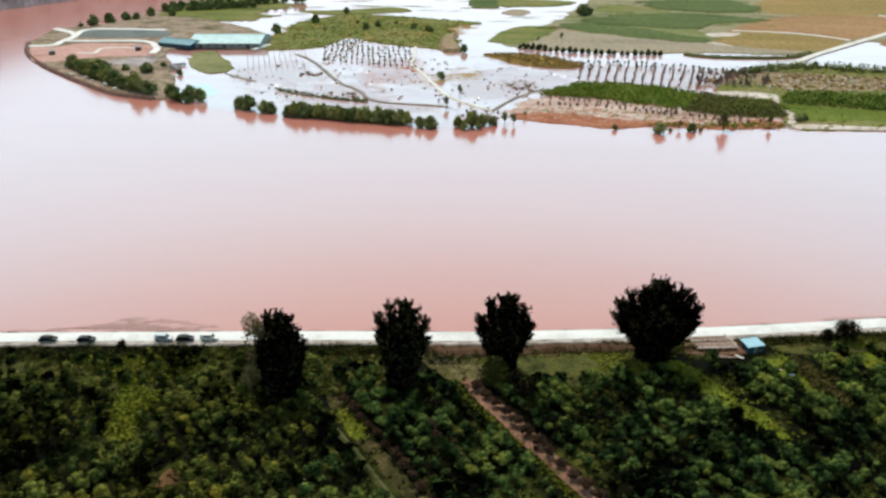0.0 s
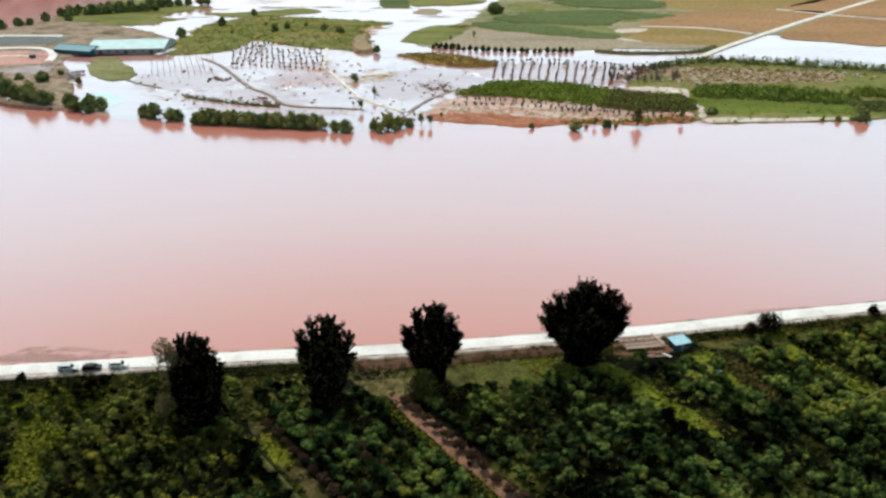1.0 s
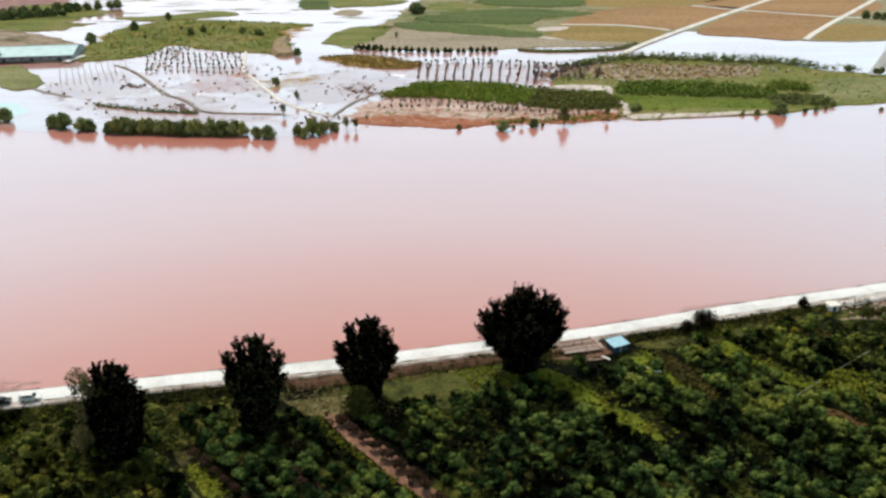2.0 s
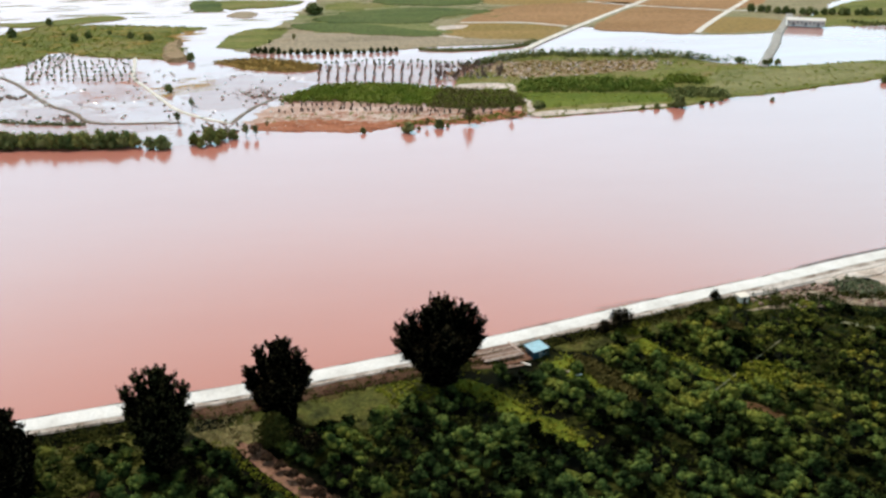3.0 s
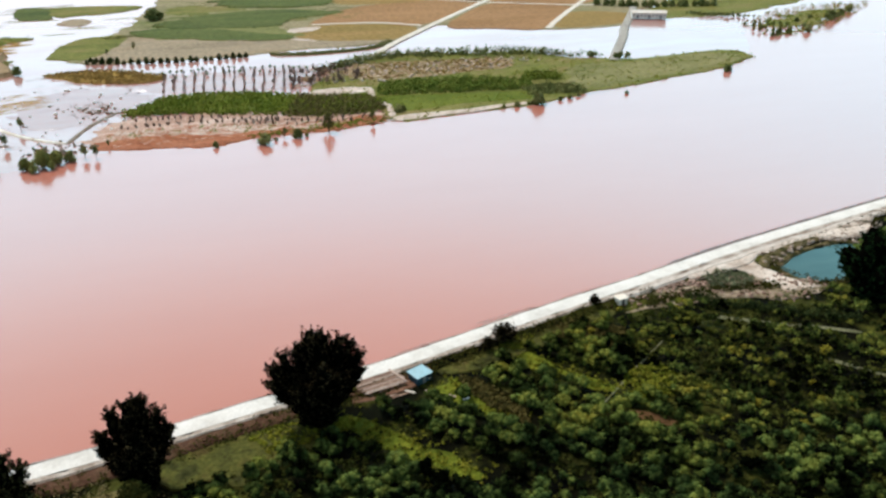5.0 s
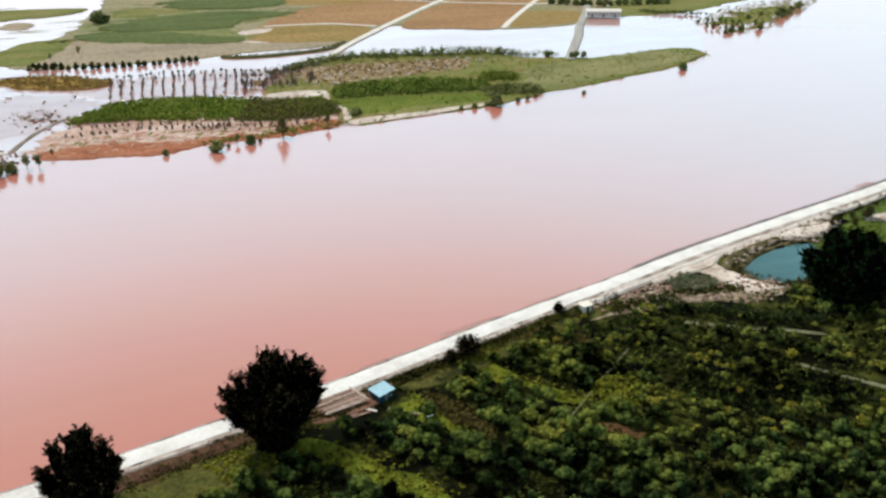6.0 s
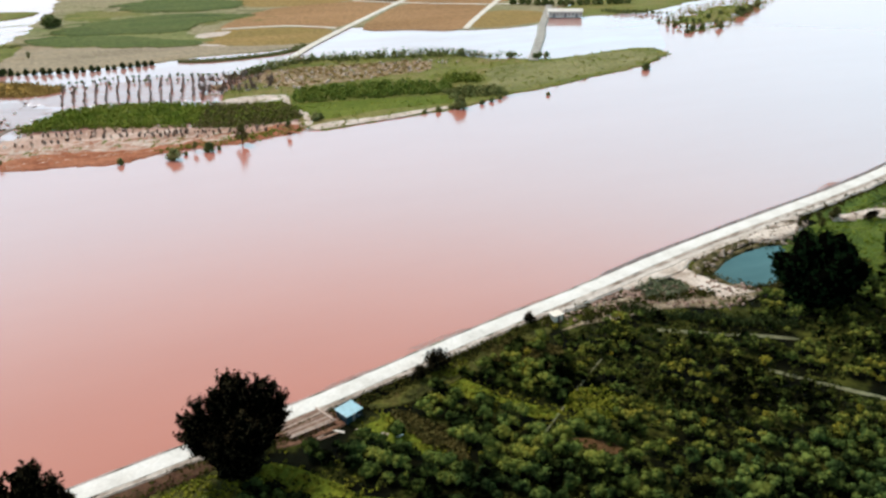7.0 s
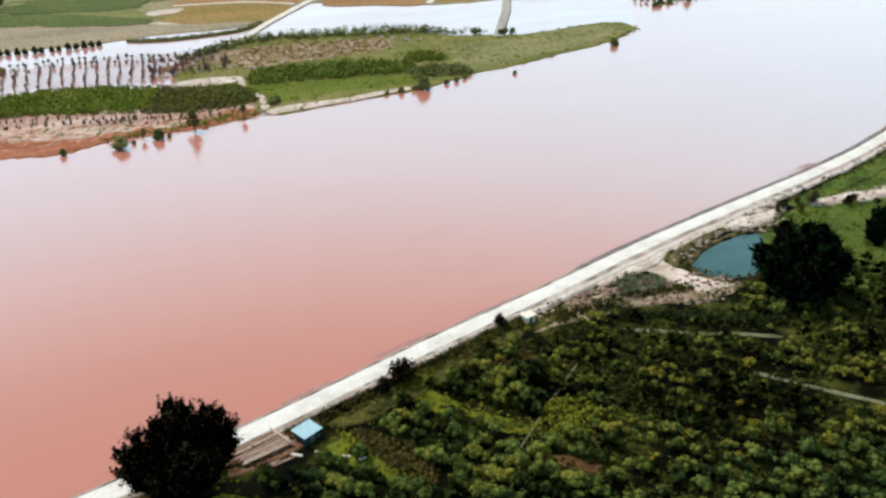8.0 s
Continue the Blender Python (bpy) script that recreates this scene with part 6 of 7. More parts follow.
# ---------------------------------------------------------------- buildings
def wall_ring(w, d, h, t=0.15):
    """Four walls with thickness, open above."""
    bm = bmesh.new()
    box(bm, -w / 2, w / 2, -d / 2, -d / 2 + t, 0, h)
    box(bm, -w / 2, w / 2, d / 2 - t, d / 2, 0, h)
    box(bm, -w / 2, -w / 2 + t, -d / 2 + t, d / 2 - t, 0, h)
    box(bm, w / 2 - t, w / 2, -d / 2 + t, d / 2 - t, 0, h)
    return bm


def ribbed_sheet(w, d, z0, z1, rib=0.35, t=0.05):
    """A corrugated roof sheet that falls from z1 at the back to z0 at the front."""
    n = int(w / rib) * 2
    verts, faces = [], []
    for k in range(n + 1):
        x, lift = -w / 2 + w * k / n, 0.05 if k % 2 else 0.0
        verts += [(x, -d / 2, z0 + lift), (x, d / 2, z1 + lift), (x, d / 2, z1 + lift - t), (x, -d / 2, z0 + lift - t)]
        if k:
            b = 4 * k
            faces += [(b - 4, b, b + 1, b - 3), (b - 3, b + 1, b + 2, b - 2), (b - 2, b + 2, b + 3, b - 1), (b - 1, b + 3, b, b - 4)]
    faces += [(0, 1, 2, 3), (4 * n + 3, 4 * n + 2, 4 * n + 1, 4 * n)]
    return verts, faces


def hut(x, y, turn):
    h = root("hut", pose(x, y, L, 0, 0, turn) @ Matrix.Scale(0.8, 4), "small blue sheet-metal hut with a light blue roof beside the road", "hut")
    part("plinth", boxed(-2.55, 2.55, -2.05, 2.05, -0.3, 0.18, 0.03), M_STONE, h)
    part("wall", wall_ring(4.8, 3.8, 2.5, 0.1), M_BLUEWALL, h, m=pose(0, 0, 0.18))
    roof = part("roof", mesh_of("roof", *ribbed_sheet(5.6, 4.8, 2.7, 3.0), M_BLUEROOF), M_BLUEROOF, h, "light blue corrugated roof")
    part("ridge_cap", boxed(-2.8, 2.8, 2.3, 2.45, 2.98, 3.1, 0.02), M_BLUEWALL, roof)
    door = part("door", boxed(-0.5, 0.5, -1.97, -1.91, 0.2, 2.15, 0.01), M_GREYWALL, h, "grey sheet door")
    part("handle", boxed(0.32, 0.38, -2.02, -1.97, 1.1, 1.25), M_DARK, door)
    win = part("window", boxed(1.2, 2.1, -1.96, -1.91, 1.1, 1.9, 0.01), M_DARK, h)
    part("sill", boxed(1.1, 2.2, -2.02, -1.93, 1.02, 1.09), M_WHITE, win)
    for s in (-2.5, 2.5):
        part("post", boxed(s - 0.06, s + 0.06, -2.3, -2.18, 0, 2.68), M_BLUEWALL, h)


hut(41.8, 151.9, 24)

# long boards and sheets laid beside the hut
rw = np.random.default_rng(15)
stack = root("timber_stack", pose(33.0, 152.2, L, 0, 0, 14), "low stack of weathered brown boards under pale sheets", "timber")
for k in range(13):
    y0, z0 = -2.6 + 0.42 * k, 0.75 + 0.12 * (k % 3)
    ln = rw.uniform(8.6, 10.6)
    part("board", boxed(-ln / 2, ln / 2, -0.19, 0.19, 0, 0.12, 0.015), M_PALEWOOD if k in (0, 1, 4, 8) else M_WOOD, stack, m=pose(rw.uniform(-0.5, 0.5), y0, z0 + 0.4, 0, 0, rw.normal(0, 1.2)))
for k in range(4):
    part("bearer", boxed(-0.12, 0.12, -2.8, 2.8, -0.25, 1.1, 0.02), M_WOOD, stack, m=pose(-3.6 + 2.4 * k, 0, 0))
part("cross_beam", boxed(-0.22, 0.22, -2.9, 2.9, 0, 0.22, 0.02), M_PALEWOOD, stack, "pale beam laid across the boards", m=pose(4.3, 0, 1.42, 0, 0, 8))
for x, y, a, ln, lab, mt in ((38.2, 148.6, -38, 3.2, "white board lying in the grass", M_WHITE), (36, 147.6, 12, 4.5, "long brown board lying below the stack", M_WOOD), (34, 147.9, 20, 3.5, "pale board lying below the stack", M_PALEWOOD), (42.5, 147.0, -45, 1.8, "short pale board in the weeds", M_PALEWOOD), (46.5, 144.0, -35, 1.6, "pale board among weeds", M_PALEWOOD), (49, 142.2, 10, 1.5, "pale stone-coloured slab among weeds", M_WHITE)):
    b = new("loose_board", bpy.data.meshes.new("loose_board"))
    bm = boxed(-ln / 2, ln / 2, -0.25, 0.25, 0, 0.14, 0.02)
    bm.to_mesh(b.data)
    bm.free()
    b.data.materials.append(mt)
    b.matrix_basis = pose(x, y, L + 0.1, 4, 2, a)
    tagged(b, lab, "board", "loose boards by the hut")


def white_shed(x, y, turn):
    h = root("shed", pose(x, y, L, 0, 0, turn), "tiny white pump shed with a flat roof at the roadside", "shed")
    part("wall", wall_ring(2.6, 2.0, 2.0, 0.15), M_CREAM, h, m=pose(0, 0, 0.05))
    part("roof", boxed(-1.6, 1.6, -1.3, 1.3, 2.05, 2.2, 0.03), M_CREAM, h)
    part("door", boxed(-0.4, 0.4, -1.05, -1.0, 0.1, 1.75, 0.01), M_DARK, h, "dark plank door")
    part("plinth", boxed(-1.45, 1.45, -1.15, 1.15, -0.3, 0.05, 0.02), M_STONE, h)


white_shed(100.2, 169.4, 10)


def long_shed(name, x, y, turn, w, d, h, rise, roof_mat, label, openings, wall_mat):
    """A long farm shed: walls, two roof slopes with thickness, gable ends, doors and windows along the front."""
    s = root(name, pose(x, y, 0.85, 0, 0, turn), label, "building")
    part("wall", wall_ring(w, d, h, 0.3), wall_mat, s)
    v, f = ribbed_sheet(w + 1.2, d / 2 + 0.7, 0, rise, 1.2, 0.15)
    me = mesh_of("roof", v, f, roof_mat)
    part("roof", me, roof_mat, s, m=pose(0, -d / 4 - 0.15, h))
    part("roof", me, roof_mat, s, m=pose(0, d / 4 + 0.15, h, 0, 0, 180))
    part("ridge_cap", boxed(-w / 2 - 0.6, w / 2 + 0.6, -0.35, 0.35, h + rise + 0.02, h + rise + 0.16, 0.04), roof_mat, s)
    for sx in (-1, 1):
        bm = bmesh.new()
        vs = [bm.verts.new(p) for p in ((sx * (w / 2 - 0.2), -d / 2, h), (sx * (w / 2 - 0.2), d / 2, h), (sx * (w / 2 - 0.2), 0, h + rise - 0.1))]
        face = bm.faces.new(vs)
        ex = bmesh.ops.extrude_face_region(bm, geom=[face])
        bmesh.ops.translate(bm, vec=(sx * 0.2, 0, 0), verts=[e for e in ex["geom"] if isinstance(e, bmesh.types.BMVert)])
        part("gable", bm, wall_mat, s)
    for k in range(openings):
        cx = -w / 2 + w * (k + 0.5) / openings
        if k % 3 == 1:
            part("door", boxed(cx - 1.0, cx + 1.0, -d / 2 - 0.06, -d / 2 - 0.01, 0, h * 0.65, 0.02), M_GREYWALL if wall_mat == M_WHITE else M_DARK, s)
        else:
            win = part("window", boxed(cx - 0.7, cx + 0.7, -d / 2 - 0.05, -d / 2 - 0.01, h * 0.42, h * 0.7, 0.01), M_GREYWALL if wall_mat == M_WHITE else M_DARK, s)
            part("sill", boxed(cx - 1.05, cx + 1.05, -d / 2 - 0.2, -d / 2 - 0.01, h * 0.34, h * 0.39), wall_mat, win)
    return s


long_shed("farm_shed", -236, 504, 9, 46, 34, 3.0, 3.0, M_CYANROOF, "long grey shed under a pale cyan sheet roof", 9, M_GREYWALL)
long_shed("farm_shed", -264, 490, -14, 26, 15, 2.6, 2.0, M_TEALROOF, "low shed with a dark teal sheet roof", 6, M_BLUEWALL)
long_shed("white_house", 344, 566, -24, 25, 9, 4.2, 1.2, M_WHITE, "long white house at the flood's far edge", 9, M_WHITE)
ribbon("sluice", [(-209, 503), (-211, 494), (-213, 484)], 1.5, 1.3, M_WHITEBANK, "white concrete sluice beside the shed", "sluice", step=2, ragged=0.1)
for x, y, w, a in ((-330, 448, 3.2, 40), (-284, 470, 3.4, 35)):
    hs = root("store_shed", pose(x, y, 0.85, 0, 0, a), "small brown-walled store shed on the spit", "building", "sheds on the spit")
    part("wall", wall_ring(w, 4, 2.4, 0.2), M_SPITWALL, hs)
    part("roof", mesh_of("roof", *ribbed_sheet(w + 0.6, 4.6, 2.4, 2.8, 0.6), M_GREYWALL), M_GREYWALL, hs)
    part("door", boxed(-0.6, 0.6, -2.06, -2.01, 0, 1.9), M_DARK, hs)


# ---------------------------------------------------------------- parked cars
def car(x, y, turn, paint, label, van=False):
    c = root("car", pose(x, y, Z_ROAD + 0.06, 0, 0, turn) @ Matrix.Scale(0.92, 4), label, "car", "cars parked on the dike road")
    roof_h = 1.66 if van else 1.42
    low = [(-2.2, 0.32), (2.2, 0.32), (2.26, 0.55), (2.15, 0.78), (1.2, 0.92), (-1.75, 0.95), (-2.2, 0.88), (-2.26, 0.55)]
    top = [(1.25, 0.9), (0.55, roof_h - 0.06), (0.2, roof_h), (-1.1 if not van else -1.7, roof_h), (-1.55 if not van else -2.0, roof_h - 0.12), (-2.0 if not van else -2.15, 0.92)]

    def side(profile, half, pinch=0.0):
        bm = bmesh.new()
        a = [bm.verts.new((px, -half + pinch * max(0, pz - 0.9), pz)) for px, pz in profile]
        b = [bm.verts.new((px, half - pinch * max(0, pz - 0.9), pz)) for px, pz in profile]
        bm.faces.new(a[::-1])
        bm.faces.new(b)
        for k in range(len(profile)):
            j = (k + 1) % len(profile)
            bm.faces.new((a[k], a[j], b[j], b[k]))
        bmesh.ops.recalc_face_normals(bm, faces=bm.faces)
        bmesh.ops.bevel(bm, geom=list(bm.edges), offset=0.05, segments=2, affect="EDGES")
        return bm

    body = part("body", side(low, 0.88), paint, c)
    part("cabin", side(top, 0.82, 0.25), paint, c)
    part("windscreen", side([(1.2, 0.98), (0.66, roof_h - 0.14), (0.7, roof_h - 0.13), (1.24, 0.97)], 0.66), M_GLASS, c)
    part("rear_window", side([(-1.62, roof_h - 0.16), (-1.98, 0.98), (-2.03, 0.98), (-1.67, roof_h - 0.15)] if not van else [(-2.08, roof_h - 0.2), (-2.14, 1.05), (-2.2, 1.05), (-2.13, roof_h - 0.2)], 0.6), M_GLASS, c)
    for s in (-1, 1):
        part("side_window", boxed(-1.5, 0.6, s * 0.74 - 0.03, s * 0.74 + 0.03, 1.0, roof_h - 0.2, 0.02), M_GLASS, c)
        part("headlight", boxed(2.12, 2.25, s * 0.62 - 0.17, s * 0.62 + 0.17, 0.6, 0.76, 0.02), M_LAMP, body)
        part("tail_light", boxed(-2.27, -2.18, s * 0.66 - 0.14, s * 0.66 + 0.14, 0.66, 0.84, 0.02), M_TAIL, body)
        part("mirror", boxed(0.75, 0.9, s * 0.98 - 0.1, s * 0.98 + 0.1, 0.92, 1.05, 0.02), paint, body)
        for wx in (-1.35, 1.4):
            bm = bmesh.new()
            bmesh.ops.create_cone(bm, cap_ends=True, segments=16, radius1=0.33, radius2=0.33, depth=0.22)
            bmesh.ops.bevel(bm, geom=[e for e in bm.edges if e.calc_face_angle(0) > 1], offset=0.04, segments=2, affect="EDGES")
            wheel = part("wheel", bm, M_RUBBER, c, m=pose(wx, s * 0.8, 0.33, 90))
            bm = bmesh.new()
            bmesh.ops.create_cone(bm, cap_ends=True, segments=12, radius1=0.2, radius2=0.16, depth=0.24)
            part("rim", bm, M_RIM, wheel)
    return c


car(-122.0, 125.6, 11, M_BLACKCAR, "black saloon parked on the dike road")
car(-113.0, 127.0, 12, M_BLACKCAR, "black hatchback parked on the dike road")
car(-95.2, 130.6, 10, M_SILVERCAR, "silver estate car parked on the dike road", True)
car(-90.2, 131.4, 12, M_BLACKCAR, "black saloon parked behind a silver estate car")
car(-84.6, 132.6, 10, M_WHITE, "white van parked on the dike road", True)


# ---------------------------------------------------------------- rubble, debris and small remains
def stones(name, spots, z, lo, hi, mat, label, seed, category="rubble"):
    r = np.random.default_rng(seed)
    bm = bmesh.new()
    bmesh.ops.create_icosphere(bm, subdivisions=1, radius=1)
    base = np.array([v.co[:] for v in bm.verts])
    tris = np.array([[v.index for v in f.verts] for f in bm.faces])
    bm.free()
    vs, ts, o = [], [], 0
    for x, y in spots:
        s = r.uniform(lo, hi) * r.uniform(0.7, 1.3, 3) * (1, 1, 0.65)
        v = base * r.uniform(0.75, 1.2, (len(base), 1)) * s
        a = r.uniform(0, 6.28)
        v = v @ np.array([[math.cos(a), math.sin(a), 0], [-math.sin(a), math.cos(a), 0], [0, 0, 1]]) + (x, y, z + s[2] * 0.3)
        vs.append(v)
        ts.append(tris + o)
        o += len(v)
    ob = new(name, fast_mesh(name, np.concatenate(vs), np.zeros((0, 4), int), mat, np.concatenate(ts)))
    return tagged(ob, label, category, "", "stuff")


rs = np.random.default_rng(31)
stones("rubble", np.concatenate([along([(97, 169), (108, 172), (118, 174), (128, 173.5), (138, 171)], 0.14, rs, 2.6), along([(112, 171), (124, 168.5), (135, 164), (147, 158)], 0.3, rs, 3.0), along([(146, 172), (150, 166), (158, 162.5)], 0.4, rs, 2.5)]), L + 0.25, 0.2, 0.7, M_RUBBLE, "scattered pinkish rubble beside the road", 32)
stones("rubble", np.concatenate([along([(153, 184.5), (165, 188.5), (180, 192), (200, 194.5)], 0.5, rs, 2.6), along([(168, 187), (182, 189), (204, 191)], 0.6, rs, 3.0)]), L + 0.5, 0.3, 0.9, M_STONE, "heap of pale broken stone along the pond", 33)
stones("rubble", np.concatenate([along([(152, 176), (157, 180), (164, 183), (172, 185.5), (182, 186.5)], 0.8, rs, 2.2), along([(180, 184), (188, 183), (196, 188)], 0.6, rs, 3.0)]), L + 0.6, 0.25, 0.75, M_STONE, "pale stones on the pond's weedy bank", 39)
stones("rubble", along([(212, 190), (228, 189), (250, 188)], 0.5, rs, 2.5), L + 0.7, 0.25, 0.7, M_STONE, "pale stones on a bare soil bank", 34)
tufts("bank_growth", np.concatenate([along([(153, 183), (166, 187), (182, 190.5)], 0.4, rs, 2.0), along([(106, 167), (120, 168.5), (132, 168), (145, 166)], 0.14, rs, 2.6), along([(155, 163), (166, 163), (176, 168)], 0.4, rs, 1.5)]), L + 0.3, 0.8, 0.7, 9, M_WEEDS, "weeds on the banks round the pond", "weeds", 0.32, 35)

stones("rubble", np.concatenate([scatter([(-247, 436), (-236, 437), (-232, 422), (-237, 418)], 60, rs), scatter([(-270, 452), (-258, 456), (-256, 444), (-266, 446)], 22, rs)]), 0.9, 0.4, 1.2, M_GREYYARD, "grey-white rubble heaps on the spit", 36)
stones("rubble", [(-284.5, 396.4), (-283, 395), (-273.2, 391), (-271.5, 390), (-264.8, 384), (-252.2, 376), (-242.5, 368.2), (-301, 416)], 1.2, 0.9, 1.6, M_WHITEBANK, "pale boulders below the bushes of the spit", 38)

# small wrecks of sheds and heaps between the flooded plots
stones("flood_remains", np.concatenate([scatter([(-160, 430), (-149, 430), (-149, 421), (-160, 422)], 30, rs), scatter([(-120, 388), (-104, 372), (-112, 366), (-126, 384)], 40, rs), scatter([(-48, 420), (-28, 428), (-26, 408), (-38, 394)], 24, rs), scatter([(-60, 352), (-46, 365), (-30, 355), (-45, 343)], 60, rs)]), 0.0, 0.4, 1.1, M_DIKE, "grey-brown remains standing in the flood", 41)


def streaks(name, poly, n, length, width, z, mat, label, category, seed, turn=8):
    """Long thin bars of silt or mud that just break the surface."""
    r = np.random.default_rng(seed)
    vs, ts, o = [], [], 0
    for x, y in scatter(poly, n, r):
        ln, w, a = r.uniform(0.4, 1) * length, r.uniform(0.4, 1) * width, radians(turn + r.normal(0, 9))
        k = np.arange(14) * 2 * math.pi / 14
        rad = 1 + r.normal(0, 0.18, 14)
        px, py = np.cos(k) * ln / 2 * rad, np.sin(k) * w / 2 * rad
        ring = np.stack([x + px * math.cos(a) - py * math.sin(a), y + px * math.sin(a) + py * math.cos(a), np.full(14, -0.05)], 1)
        vs += [ring, np.array([[x, y, z]])]
        ts.append(np.stack([o + np.arange(14), o + (np.arange(14) + 1) % 14, np.full(14, o + 14)], 1))
        o += 15
    ob = new(name, fast_mesh(name, np.concatenate(vs), np.zeros((0, 4), int), mat, np.concatenate(ts)))
    return tagged(ob, label, category, "", "stuff")


MIDDLE = [(-205, 425), (-180, 470), (-125, 440), (-95, 440), (-68, 385), (-60, 345), (-140, 345), (-190, 395)]
streaks("silt_bars", MIDDLE, 90, 22, 2.6, 0.1, M_SILT, "pale silt bars just above the flood", "silt", 42)
streaks("mud_bars", MIDDLE, 110, 18, 1.6, 0.12, M_RUBBLE, "thin mauve-brown mud bars in the flood", "mud", 43)
streaks("silt_shoals", MIDDLE, 120, 24, 3.4, 0.07, M_MAUVESILT, "mauve silt shoals barely covered by the flood", "silt", 40)
streaks("silt_shoals", [(-205, 500), (-170, 540), (-95, 505), (-90, 450), (-190, 440)], 70, 20, 3.0, 0.07, M_MAUVESILT, "mauve silt shoals between the drowned trees", "silt", 39)
streaks("mud_bars", [(-75, 500), (-60, 420), (-30, 385), (-8, 430), (-8, 460), (-45, 510)], 45, 14, 1.8, 0.12, M_DIKE, "thin grey mud bars between the islets", "mud", 44)
streaks("grass_bars", [(-330, 700), (-300, 590), (-230, 610), (-150, 650), (-110, 640), (-60, 620), (-20, 640), (-20, 760), (-150, 800), (-300, 780)], 80, 45, 5, 0.3, M_ISLE, "thin grassy bars in the far flood", "grass", 45)
streaks("mud_bars", [(-20, 395), (-8, 420), (-2, 432), (60, 446), (66, 424), (30, 428), (0, 436)], 30, 14, 2.2, 0.15, M_DIKE, "dark mud bars under the drowned rows", "mud", 46)
streaks("silt_bars", [(-30, 372), (60, 366), (60, 350), (-28, 350)], 90, 13, 1.7, 0.42, M_SILT, "pale wet silt patches on the mud shore", "silt", 47)
streaks("mud_bars", [(-215, 490), (-170, 470), (-120, 450), (-90, 455), (-90, 500), (-150, 525)], 40, 16, 2.2, 0.12, M_MUD, "reddish mud bars under the drowned grid", "mud", 48)
streaks("field_marks", [(-20, 600), (60, 580), (90, 640), (150, 640), (130, 760), (20, 760)], 150, 60, 5, 0.6, M_CROPGREEN, "thin green strips on the far farmland", "field", 49, 6)
streaks("field_marks", [(-20, 530), (60, 530), (130, 545), (90, 570), (10, 590)], 40, 50, 3, 0.5, M_PLAIN, "faint furrows on the tan field", "field", 50, 4)

land("debris_film", [(-126, 134.3), (-119, 136.2), (-113, 139), (-107, 141), (-98, 140.6), (-86, 140.4), (-80, 139.2), (-92, 138), (-108, 135.8)], 0.03, M_DEBRIS, "thin mauve-brown film of floating debris near the bank", "debris", 1.2, 0.8, base=-0.1, step=1.5)
for k, pts in enumerate(([(-121, 136), (-115, 139.5), (-111, 143), (-104, 143.5), (-88, 142.5), (-90, 140), (-103, 138.5), (-116, 135.5)], [(-150, 128), (-135, 132), (-124, 134.5), (-135, 130)],
                         [(62, 172), (70, 174.5), (78, 176), (77, 174.5), (69, 172.5)], [(88, 178), (96, 180), (104, 182), (97, 179)], [(228, 213), (236, 216.5), (247, 217.5), (238, 214)], [(172, 198.5), (180, 201), (186, 201), (179, 199)], [(40, 165), (47, 167), (53, 168), (47, 165.5)])):
    streaks("debris_raft", smooth_line(pts, True, 2.0), 150 if k == 0 else 45, 6.0, 1.1, 0.06, M_DEBRIS, "broken raft of floating brown debris near the bank", "debris", 60 + k, 12)

streaks("mud_bars", [(-126, 432), (-99, 446), (-90, 426), (-98, 412), (-120, 410)], 60, 16, 1.8, 0.14, M_MUD, "wet red mud bars under flooded trees", "mud", 71)
streaks("mud_bars", [(-88, 437), (-76, 458), (-60, 448), (-58, 427), (-76, 419), (-84, 412)], 34, 20, 1.9, 0.3, M_OCHRE, "streaky ochre mud bars", "mud", 72)
streaks("silt_bars", [(-150, 440), (-135, 425), (-110, 395), (-125, 390), (-150, 412)], 40, 14, 2.2, 0.1, M_SILT, "pale silt bars between dikes", "silt", 73)
RUIN = [(-51, 428), (-29, 430), (-24.5, 407), (-43, 398)]
streaks("plot_remains", RUIN, 46, 13, 0.8, 0.28, M_PLOTRIDGE, "grey muddy ridges of a drowned plot", "mud", 74, 106)
streaks("plot_remains", RUIN, 26, 9, 0.8, 0.24, M_PLOTRIDGE, "grey muddy cross ridges of a drowned plot", "mud", 75, 14)
streaks("plot_patches", [(90, 440), (102, 432), (150, 434), (182, 442), (186, 465), (140, 471), (112, 474)], 120, 11, 2.2, 0.75, M_SILT, "pale silty patches on the weedy plot", "silt", 76)
streaks("plot_patches", [(75, 445), (100, 428), (180, 436), (215, 455), (180, 475), (112, 478)], 70, 20, 2.0, 0.8, M_DIKE, "brown bare patches on the island plot", "soil", 77)
streaks("pasture_patches", [(196, 382), (250, 396), (300, 410), (320, 428), (262, 432), (205, 425)], 50, 18, 2.5, 0.62, M_OCHRE, "dry patches in the pasture", "grass", 78, 14)
streaks("isle_patches", [(-215, 500), (-219, 580), (-185, 640), (-90, 618), (-95, 515), (-165, 535)], 110, 26, 5, 0.95, M_OCHRE, "dry ochre stretches on the flooded island", "grass", 79)

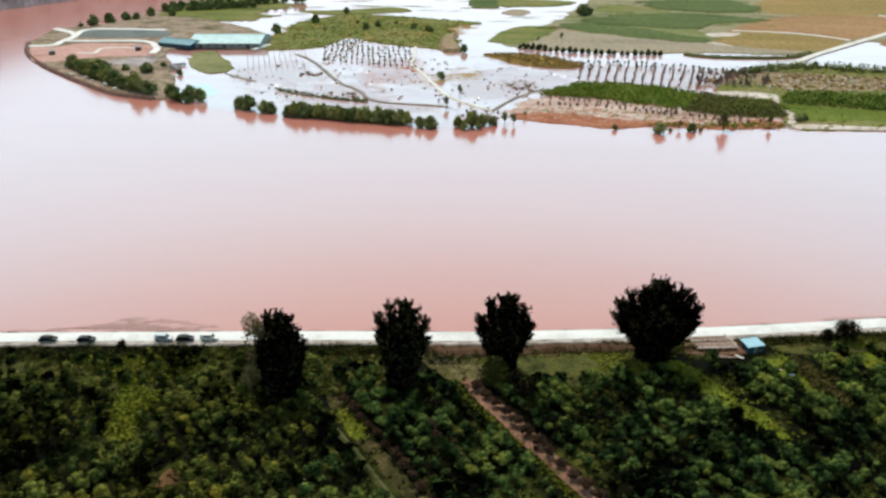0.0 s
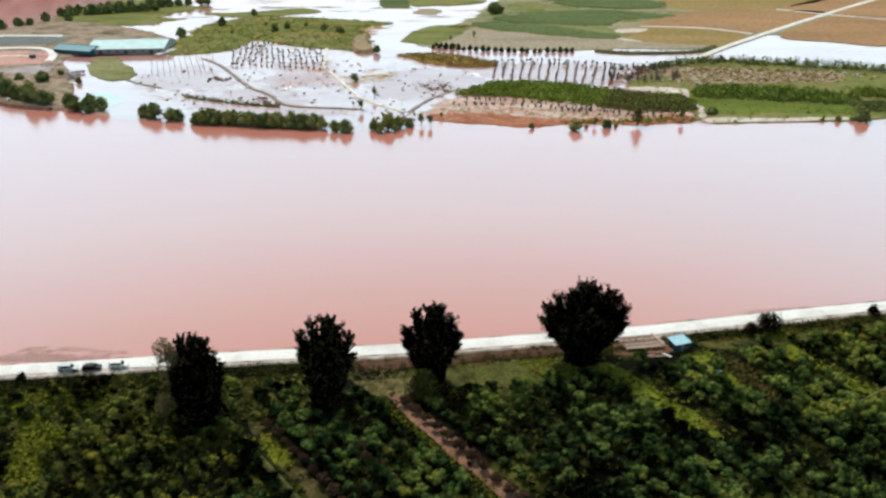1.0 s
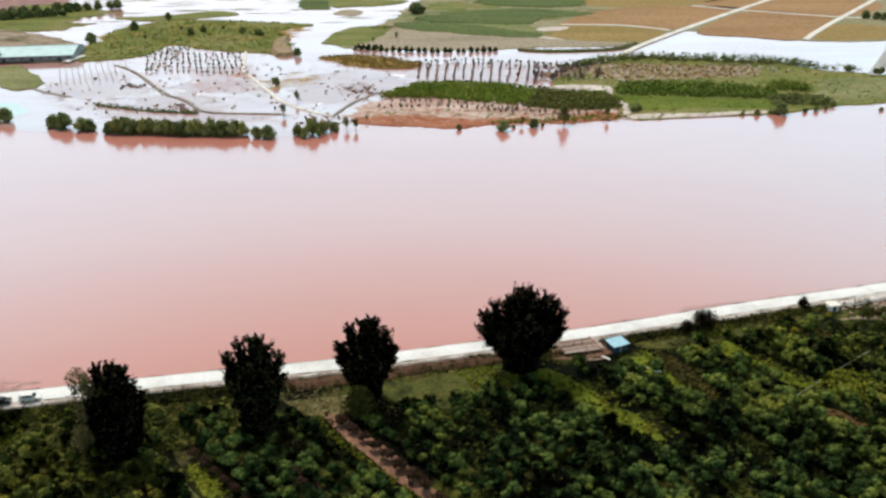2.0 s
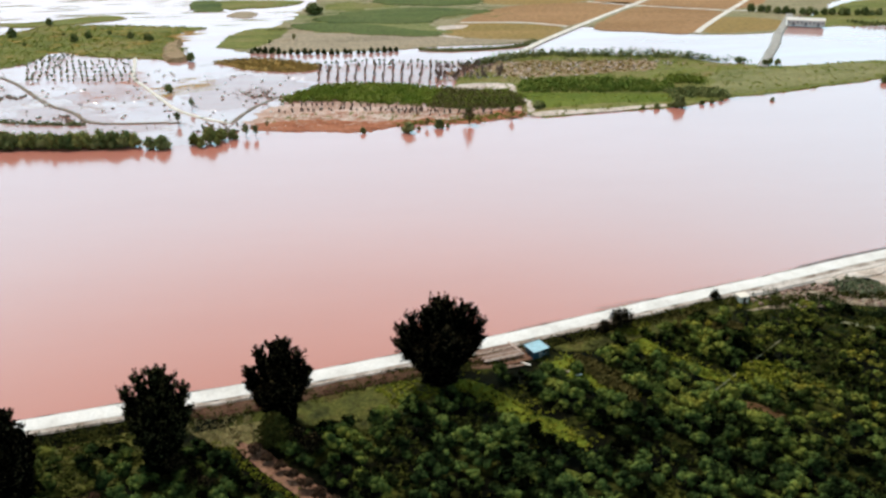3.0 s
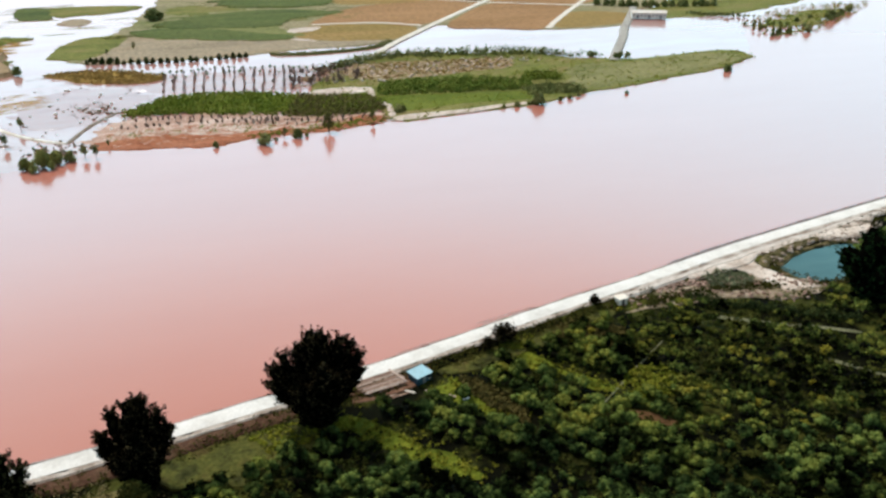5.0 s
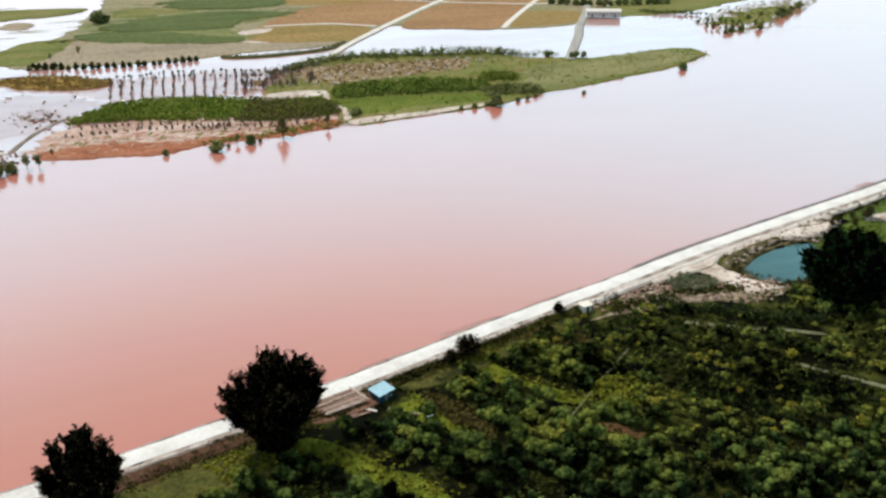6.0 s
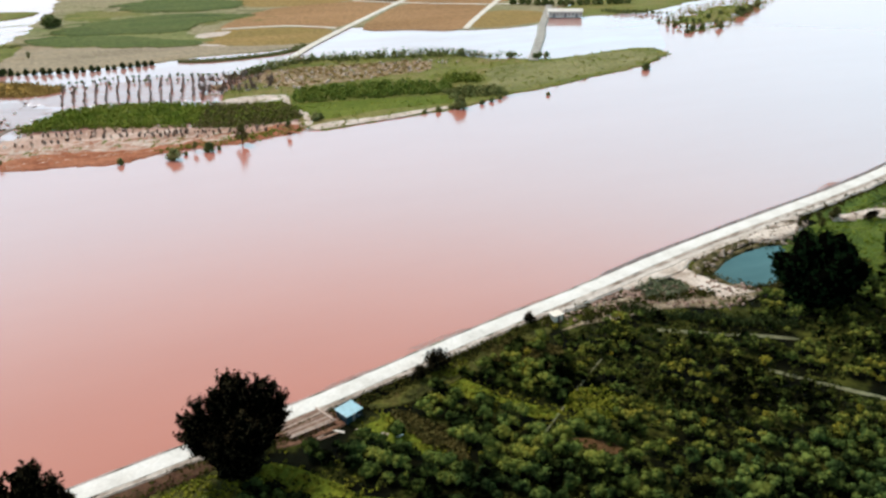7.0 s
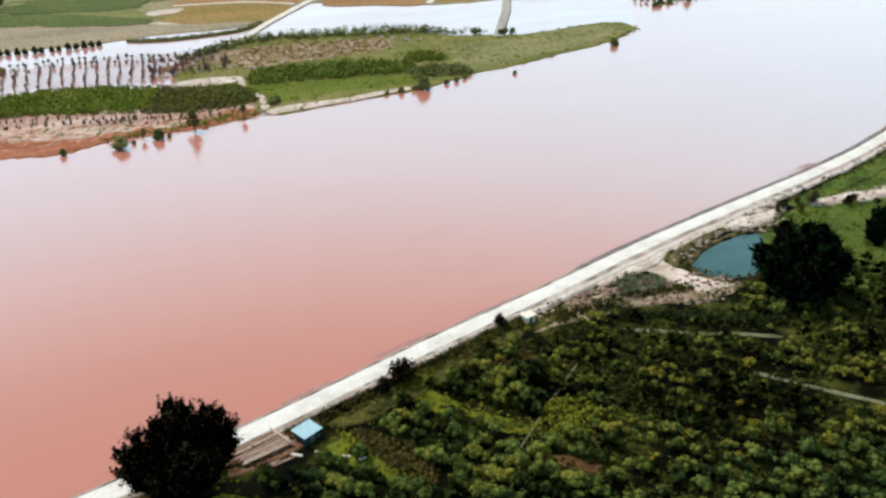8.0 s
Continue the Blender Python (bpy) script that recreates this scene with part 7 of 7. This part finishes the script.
# Pale strips laid in place of bright water gleams between the saplings.
streaks("silt_bars", [(-28, 388), (8, 387), (49, 377), (54, 357), (30, 360), (-28, 364)], 90, 11, 0.9, 0.45, M_SILT, "pale silt strips painted as water gleams running down the mud", "silt", 80, 80)
SHALLOW = [(-30, 371), (0, 376), (32, 369), (62, 364), (84, 369), (84, 358), (36, 356), (-30, 357)]
streaks("mud_bars", SHALLOW, 190, 8, 1.3, 0.34, M_MUD, "ragged red-brown mud between the reeds and the river", "mud", 81, 10)
streaks("reed_tongues", SHALLOW, 60, 8, 2.2, 0.4, M_REEDGROUND, "green tongues of reeds reaching into the mud", "reeds", 82, 70)
streaks("mud_bars", [(-130, 468), (-104, 478), (-92, 436), (-84, 414), (-120, 408), (-128, 436)], 120, 22, 3.0, 0.16, M_MUD, "broad wet red mud bars beside the causeway", "mud", 83, 4)
streaks("mud_bars", [(-205, 425), (-160, 470), (-130, 440), (-95, 380), (-130, 350), (-190, 395)], 60, 16, 1.1, 0.14, M_DIKE, "thin dark mud lines in the flood", "mud", 84, 6)
streaks("mud_bars", [(-12, 428), (-8, 474), (70, 486), (84, 462), (62, 430), (30, 432)], 110, 13, 1.6, 0.2, M_RUBBLE, "pinkish brown mud under the drowned rows", "mud", 85, 8)
streaks("mud_bars", [(60, 430), (75, 470), (112, 478), (100, 430)], 60, 15, 2.2, 0.75, M_MOUND, "brown bare earth at the island's end", "mud", 86, 10)
streaks("crop_gaps", [(-5, 642), (12, 679), (57, 701), (133, 668), (109, 645), (78, 617), (34, 627)], 26, 34, 2.2, 1.1, M_CROPMID, "lighter thin gaps in the green crop", "field", 87, 4)
streaks("isle_patches", [(-215, 500), (-219, 580), (-185, 640), (-90, 618), (-95, 515), (-165, 535)], 50, 30, 3.5, 1.0, M_CROPGREEN, "dark green stretches on the flooded island", "grass", 88)
streaks("crop_marks", [(84, 562), (142, 543), (176, 592), (258, 690), (226, 706), (150, 690), (98, 612)], 60, 40, 2.5, 0.55, M_GOLD, "lighter lines in the brown crop", "field", 89, 38)
streaks("plot_patches", [(90, 440), (102, 432), (150, 434), (182, 442), (186, 465), (140, 471), (112, 474)], 70, 18, 2.2, 0.78, M_ISLE, "green weedy strips on the brown plot", "grass", 90)
streaks("plot_patches", [(190, 442), (240, 440), (230, 455), (205, 468), (185, 472)], 60, 14, 2.0, 0.7, M_MOUND, "brown bare strips behind the pasture", "soil", 91, 12)

CLUTTER = [(-200, 430), (-150, 480), (-100, 480), (-70, 470), (-20, 455), (-12, 400), (-40, 350), (-140, 348), (-190, 390)]
stones("flotsam", scatter(CLUTTER, 70, rs), 0.05, 0.3, 1.0, M_HEDGEGROUND, "dark clumps of flotsam in the flood", 92, "flotsam")
stones("flotsam", scatter(CLUTTER, 110, rs), 0.05, 0.4, 1.1, M_WHITEBANK, "pale scraps of foam and plastic in the flood", 93, "flotsam")
stones("flotsam", scatter([(60, 425), (90, 470), (180, 470), (215, 455), (180, 440), (100, 425)], 120, rs), 0.6, 0.4, 1.1, M_SILT, "pale heaps on the weedy plot", 94, "heaps")
tufts("scrub", scatter([(127.5, 170), (128.5, 177), (134, 177.8), (141.5, 174), (141, 169), (134, 168)], 210, rs), L + 0.2, 1.0, 1.1, 10, M_SCRUB, "grey-green scrub on sandy ground by the pond", "scrub", 0.34, 96)
tufts("hedge", along([(118, 167.5), (122.7, 163.7), (129, 158.4), (136, 153.2), (142.4, 149.6), (152, 144)], 0.16, rs, 1.5), L, 1.1, 2.0, 10, M_HEDGEDARK, "dense dark green hedge row above a footpath", "hedge", 0.34, 97)
tufts("pond_growth", np.concatenate([along([(152, 172), (153, 178), (158, 184), (168, 188.5), (180, 187.5)], 0.35, rs, 1.6), along([(153, 171), (158, 164), (166, 162)], 0.6, rs, 1.2)]), L + 0.15, 0.7, 1.0, 9, M_OLIVEDARK, "olive shrubs and reeds round the pond", "reeds", 0.3, 95)
